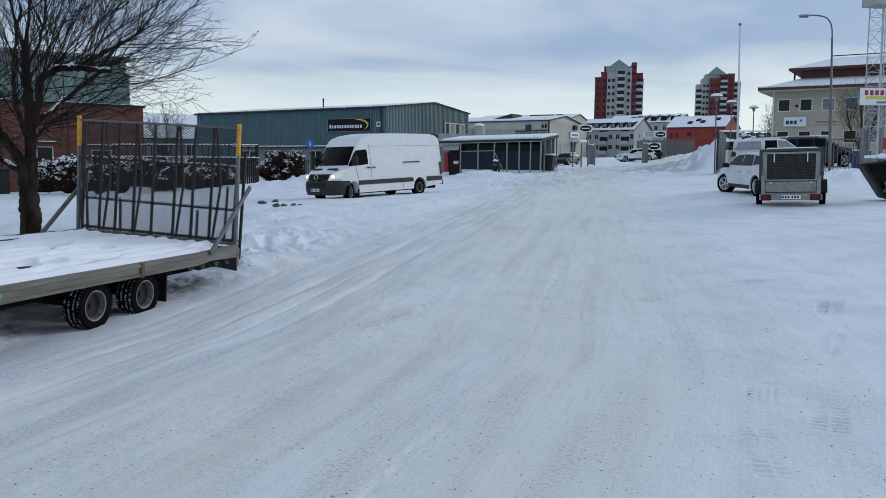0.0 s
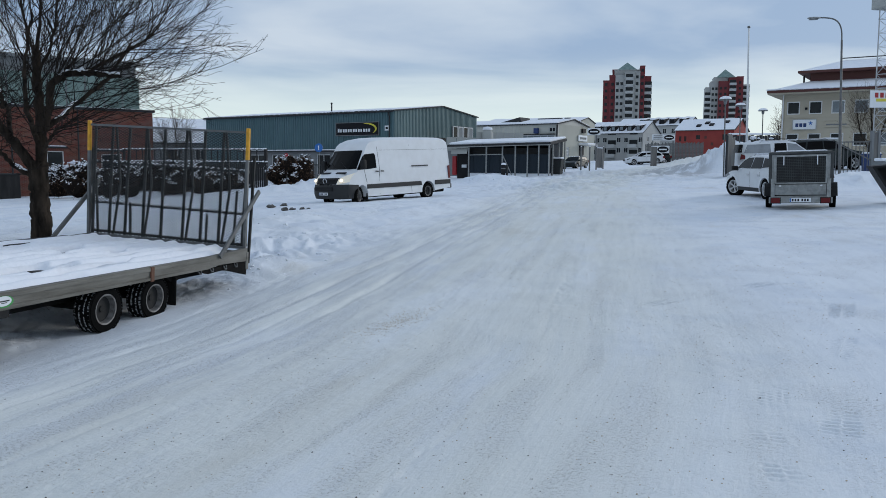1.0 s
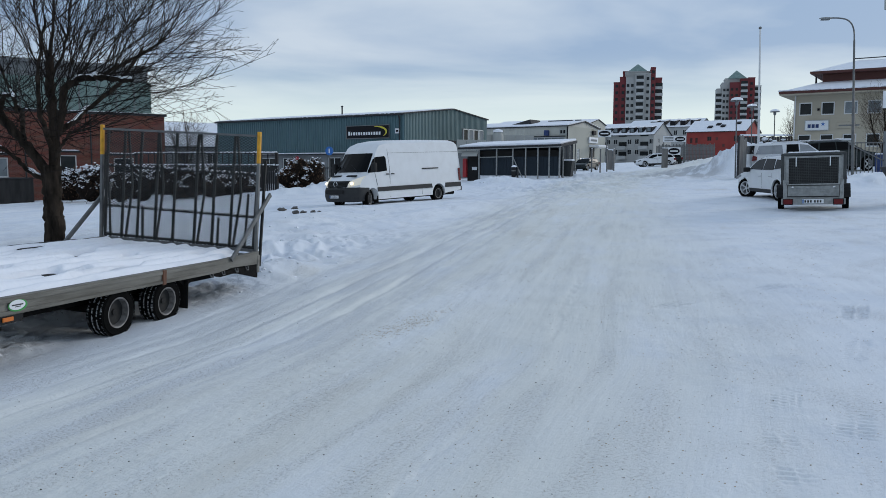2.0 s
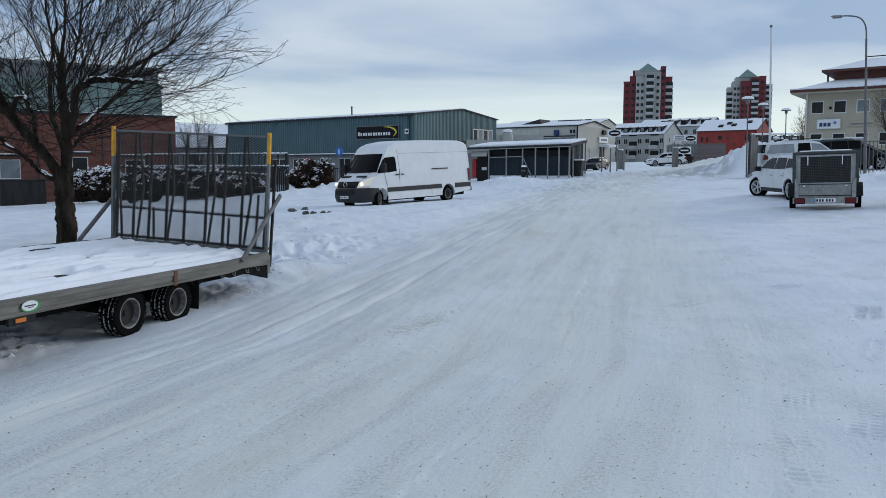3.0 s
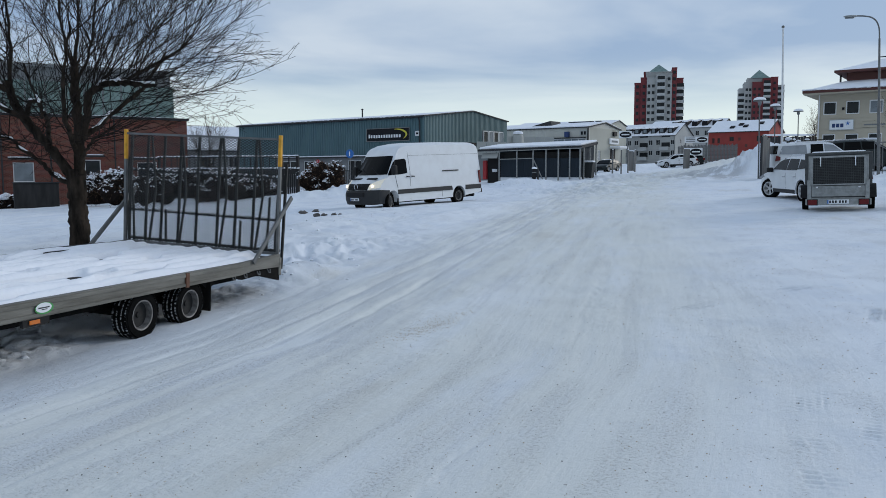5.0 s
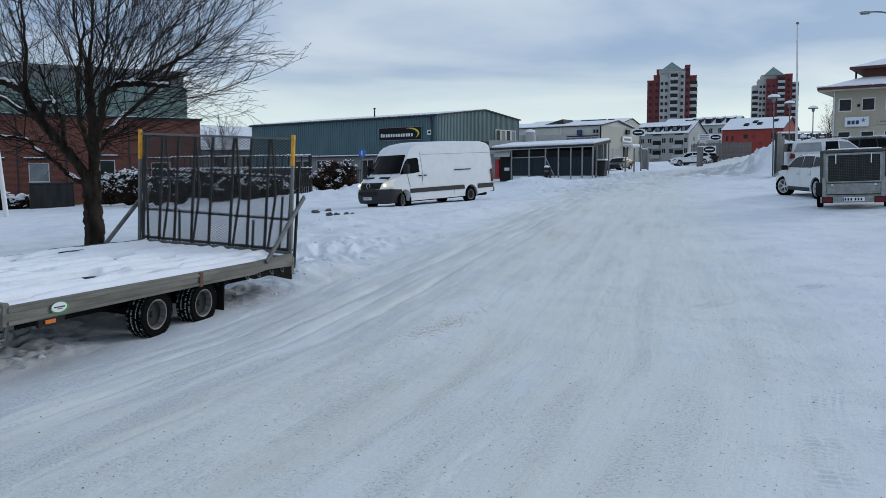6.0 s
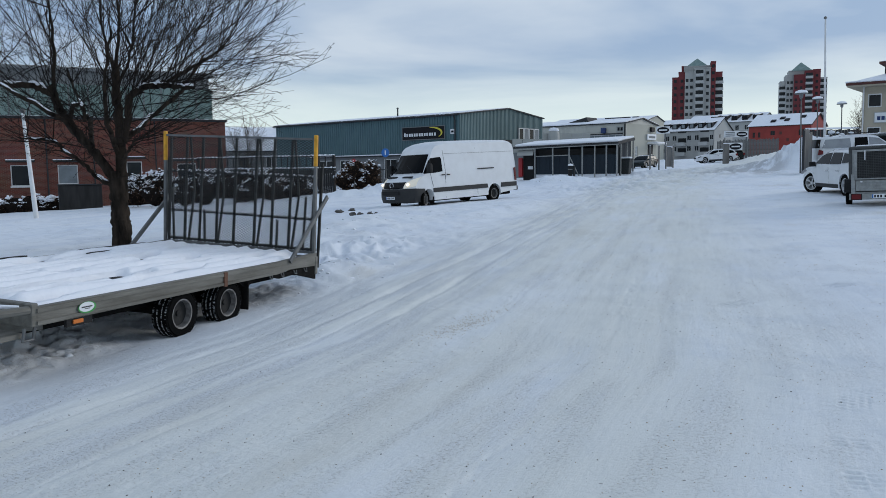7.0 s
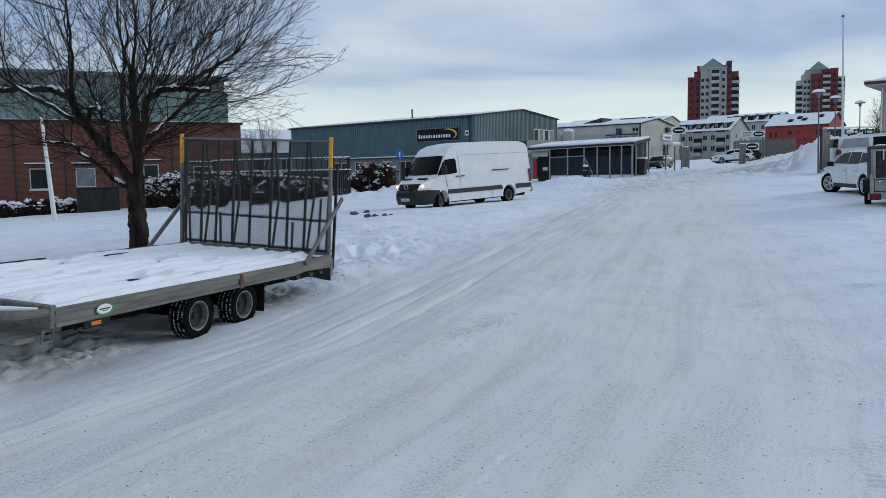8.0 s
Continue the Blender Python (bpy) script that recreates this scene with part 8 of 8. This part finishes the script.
strip = thing("strip_sign", "white strip board with grey bars beside an oval board", "sign", pose(29.55, 97.0, 5.67, 0, 0, -15))
part("board", boxed(-0.72, 0.68, -0.06, 0.06, -0.36, 0.36, 0.02), M["sign_white"], strip)
for z in (-0.2, 0.02, 0.2):
    part("board_marks", boxed(-0.55, 0.5, -0.075, -0.062, z - 0.05, z + 0.05), M["grey_clad"], strip)
part("post", boxed(-0.68, -0.56, -0.05, 0.05, -3.8, -0.37), M["galv"], strip)
dealer_sign(29.57, 95.0, 4.16, 1.5, 0.88, (0,))
pal = thing("palisade", "grey steel palisade before the red hall", "fence", pose(30.2, 104.5, 2.65, 0, -1.0, -4))
for k in range(42):
    h = 2.6 + rng.uniform(-0.12, 0.12)
    part("pale", prism(bmesh.new(), [(0, 0), (0.15, 0), (0.15, h - 0.1), (0.075, h), (0, h - 0.1)], -0.02, 0.02), M["galv"], pal, at=(k * 0.182, 0, 0))
for z in (0.6, 2.1):
    part("rail", boxed(0, 7.7, 0.022, 0.07, z, z + 0.08), M["grey_wood"], pal)
for x, y in ((19.85, 86.0), (26.41, 88.0)):
    th = thing("gate_pillar", "grey gate pillar with a snowy top", "pillar", upright(x, y, 20), "gate pillars of the far yard")
    part("shaft", boxed(-0.36, 0.30, -0.15, 0.15, -0.5, 2.1, 0.02), M["grey_wood"], th)
    part("cap_snow", boxed(-0.3, 0.3, -0.17, 0.17, 2.102, 2.2, 0.04, 2), M["snow"], th)
lamp_post()
park_lamp(18.35, 47.0, 5.95)
park_lamp(22.95, 56.0, 6.35)
park_lamp(27.2, 62.0, 6.47)
flag_pole(27.25, 65.0, 13.2, -1.6, 0.085)
flag_pole(-21.3, 36.7, 4.6, -4.0, 0.10, "leaning white pole plastered with snow", "white_frame")
lattice_mast()
board_fence()
yard_gate()
litter_bin()

# ---------------------------------------------------------------- vehicles
panel_van("delivery_van", "white high-roof delivery van with lit headlights turning in the yard", on_slope(-1.46, 31.05, 228.8) @ Matrix.Scale(0.9, 4))
panel_van("parked_van", "white van parked behind the steel gate", on_slope(-3.75, 56.5, 268) @ Matrix.Scale(0.88, 4), lights_on=False)
road_car("crossover_car", "white crossover car hitched to the small trailer", "car", on_slope(11.72, 25.65, 88) @ Matrix.Diagonal((1, 0.93, 0.87, 1)), "crossover", M["white_paint"])
road_car("pickup", "white pickup with a windowed canopy behind the plank fence", "pickup", on_slope(21.7, 46.6, -4) @ Matrix.Scale(1.06, 4), "pickup", M["white_paint"])
road_car("dark_car", "dark green people carrier parked by the office", "car", on_slope(26.7, 52.0, -4) @ Matrix.Scale(1.28, 4), "crossover", M["dark_car"])
road_car("estate_car", "white estate car parked at the far yard", "car", on_slope(27.6, 96.0, 176) @ Matrix.Scale(1.08, 4), "estate", M["white_paint"], "cars in the far yard")
road_car("estate_car", "dark estate car parked behind the white one", "car", on_slope(29.6, 99.5, 172) @ Matrix.Scale(1.08, 4), "estate", M["dark_car"], "cars in the far yard")
road_car("estate_car", "dark car half hidden by the shed", "car", on_slope(17.3, 86.5, 235) @ Matrix.Scale(0.9, 4), "estate", M["dark_car"], "cars in the far yard")
box_trailer()
loader_bucket()

# ---------------------------------------------------------------- yard clutter by the office
cab = thing("site_box", "pale grey site box with a snowy roof beside the lamp", "container", upright(30.2, 57.5, -10))
part("body", boxed(-0.55, 0.55, -0.6, 0.6, 0.25, 2.05, 0.03), M["pale_sheet"], cab)
part("roof_snow", boxed(-0.57, 0.57, -0.62, 0.62, 2.052, 2.18, 0.06, 2), M["snow"], cab)
part("door", boxed(-0.4, 0.3, -0.63, -0.602, 0.4, 1.95), M["pale_sheet"], cab)
tub = thing("blue_bin", "dark blue wheeled bin by the fence", "bin", upright(25.9, 44.6, 10))
part("body", prism(bmesh.new(), [(-0.3, 0.08), (0.3, 0.08), (0.36, 1.0), (-0.36, 1.0)], -0.35, 0.35), M["sign_navy"], tub)
part("lid", boxed(-0.4, 0.4, -0.4, 0.4, 1.002, 1.07, 0.02), M["sign_navy"], tub)
part("lid_snow", boxed(-0.36, 0.36, -0.36, 0.36, 1.072, 1.16, 0.04, 2), M["snow"], tub)
heap = thing("scrap_heap", "heap of dark boards half covered in snow", "heap", upright(27.0, 60.5, 0))
for k in range(16):
    x, z = rng.uniform(-2.6, 2.6), rng.uniform(1.4, 2.3)
    part("board", beam(bmesh.new(), (x - rng.uniform(0.4, 1.1), rng.uniform(-0.8, 0.8), z + rng.uniform(-0.2, 0.2)), (x + rng.uniform(0.4, 1.1), rng.uniform(-0.8, 0.8), z + rng.uniform(-0.2, 0.2)), 0.14, 0.06), M["timber"], heap)
bm = bmesh.new()
for k in range(40):
    lump(bm, (rng.uniform(-2.8, 2.8), rng.uniform(-0.8, 0.8), rng.uniform(1.3, 2.35)), rng.uniform(0.1, 0.3), 0.5, 0.5, 1)
tagged(part("heap_snow", bm, M["snow"], heap, "snow on the heap", 60), kind="stuff")
bm = bmesh.new()
for k in range(12):
    lump(bm, (rng.uniform(-2.4, 2.4), rng.uniform(-0.5, 0.5), 0.6), rng.uniform(0.7, 1.0), 0.9, 0.4, 2)
tagged(part("heap_core", bm, M["snow_dirty"], heap, "frozen rubble below"), kind="stuff")

# ---------------------------------------------------------------- further trees
def small_tree(x, y, s, label, seed, shoots=90, dz=0.0, fine=1.15):
    bare_tree(pose(x, y, ground_z(x, y) + dz) @ Matrix.Scale(s, 4), label,
              [([(0, 0, 1.2), (0.1, 0.1, 2.2), (0.0, 0.2, 3.4)], 0.06, 0.02, 2), ([(0, 0, 1.0), (-0.5, 0.1, 1.9), (-0.8, 0, 3.0)], 0.05, 0.02, 2), ([(0, 0, 1.1), (0.5, -0.2, 2.0), (0.9, 0, 3.0)], 0.05, 0.02, 2)],
              ([(0, 0, -0.3), (0.02, 0, 0.6), (0, 0, 1.25)], 0.09, 0.065), shoots, seed, (2.0, 1.9, 3.2, 1.0), fine, False, "bare trees in the distance", "twig_brown")



small_tree(31.2, 54.0, 1.25, "slender bare tree before the cream office", 21, 230, 0.0, 0.6)
small_tree(43.0, 91.0, 1.35, "bare tree beside the cream office", 22)
small_tree(45.5, 97.0, 1.4, "bare tree behind the cream office", 23)
small_tree(-26.5, 88.0, 1.7, "bare tree behind the warehouse", 24)
small_tree(-28.0, 78.0, 1.6, "bare tree behind the brick office", 25)

# ---------------------------------------------------------------- stones and clods
for x, y, r, what in ((-4.5, 27.0, 0.20, "stone"), (-4.05, 24.4, 0.19, "stone"), (-3.8, 24.3, 0.16, "stone"), (-3.5, 24.25, 0.14, "stone"), (-3.3, 24.3, 0.10, "stone"), (-4.7, 25.7, 0.18, "stone")):
    tagged(new("stone", mesh_of(lump(bmesh.new(), (0, 0, 0), r * 0.62, 0.6, 0.8, 2), "stone", M["stone"], 50)), "dark stone poking out of the snow", "stone", "stones by the road edge").matrix_world = upright(x, y, rng.random() * 90, 0.0) @ Matrix.Translation((0, 0, snow_z(x, y) - ground_z(x, y) + r * 0.1))
bm = bmesh.new()
for hx, hy, h, a, b, turn in HEAPS[:8]:
    for _ in range(30):
        t, u, v = radians(turn), rng.gauss(0, 0.62) * a, rng.gauss(0, 0.75) * b
        x, y = hx + u * math.cos(t) - v * math.sin(t), hy + u * math.sin(t) + v * math.cos(t)
        size = 0.012 + 0.055 * rng.random() ** 2 * (1.4 if h > 0.3 else 0.85)
        lump(bm, (x, y, snow_z(x, y) - size * 0.15), size, 0.6, 0.55, 2)
clods = new("snow_clods", mesh_of(bm, "snow_clods", M["snow"], 50))
tagged(clods, "ploughed clods of snow along the banks", "snow", kind="stuff")


# ---------------------------------------------------------------- spread grit
def spread_grit(label, material, spots, r0, r1):
    """Loose stones at (across, along) places of the road."""
    bm = bmesh.new()
    for c, s in spots:
        x, y = c * math.cos(ROAD) + s * math.sin(ROAD), -c * math.sin(ROAD) + s * math.cos(ROAD)
        if y > 2.5 and abs(math.atan2(x, y)) < radians(35):
            lump(bm, (x, y, snow_z(x, y) + 0.001), r0 + r1 * rng.random() ** 3, 0.7, 0.5, 1)
    tagged(new("grit", mesh_of(bm, "grit", M[material], 40)), label, "grit", kind="stuff")


lanes = (-3.3, -2.85, -1.68, -0.9, -0.3, 0.5)
spread_grit("dark grit strewn over the packed snow", "stone", [(rng.choice((rng.gauss(rng.choice(lanes), 0.16), rng.uniform(-5.5, 3.2))), 2.6 + 13 * rng.random() ** 1.5) for _ in range(1100)], 0.0012, 0.0045)
spread_grit("pale brown sand grains in the wheel lanes", "sand_grain", [(rng.gauss(rng.choice(lanes), 0.20), 2.8 + 10 * rng.random() ** 1.4) for _ in range(1600)], 0.0015, 0.004)
spread_grit("patch of spilt brown sand on the road", "sand_grain", [(rng.gauss(-3.33, 0.10), rng.gauss(7.0, 0.38)) for _ in range(700)], 0.002, 0.005)
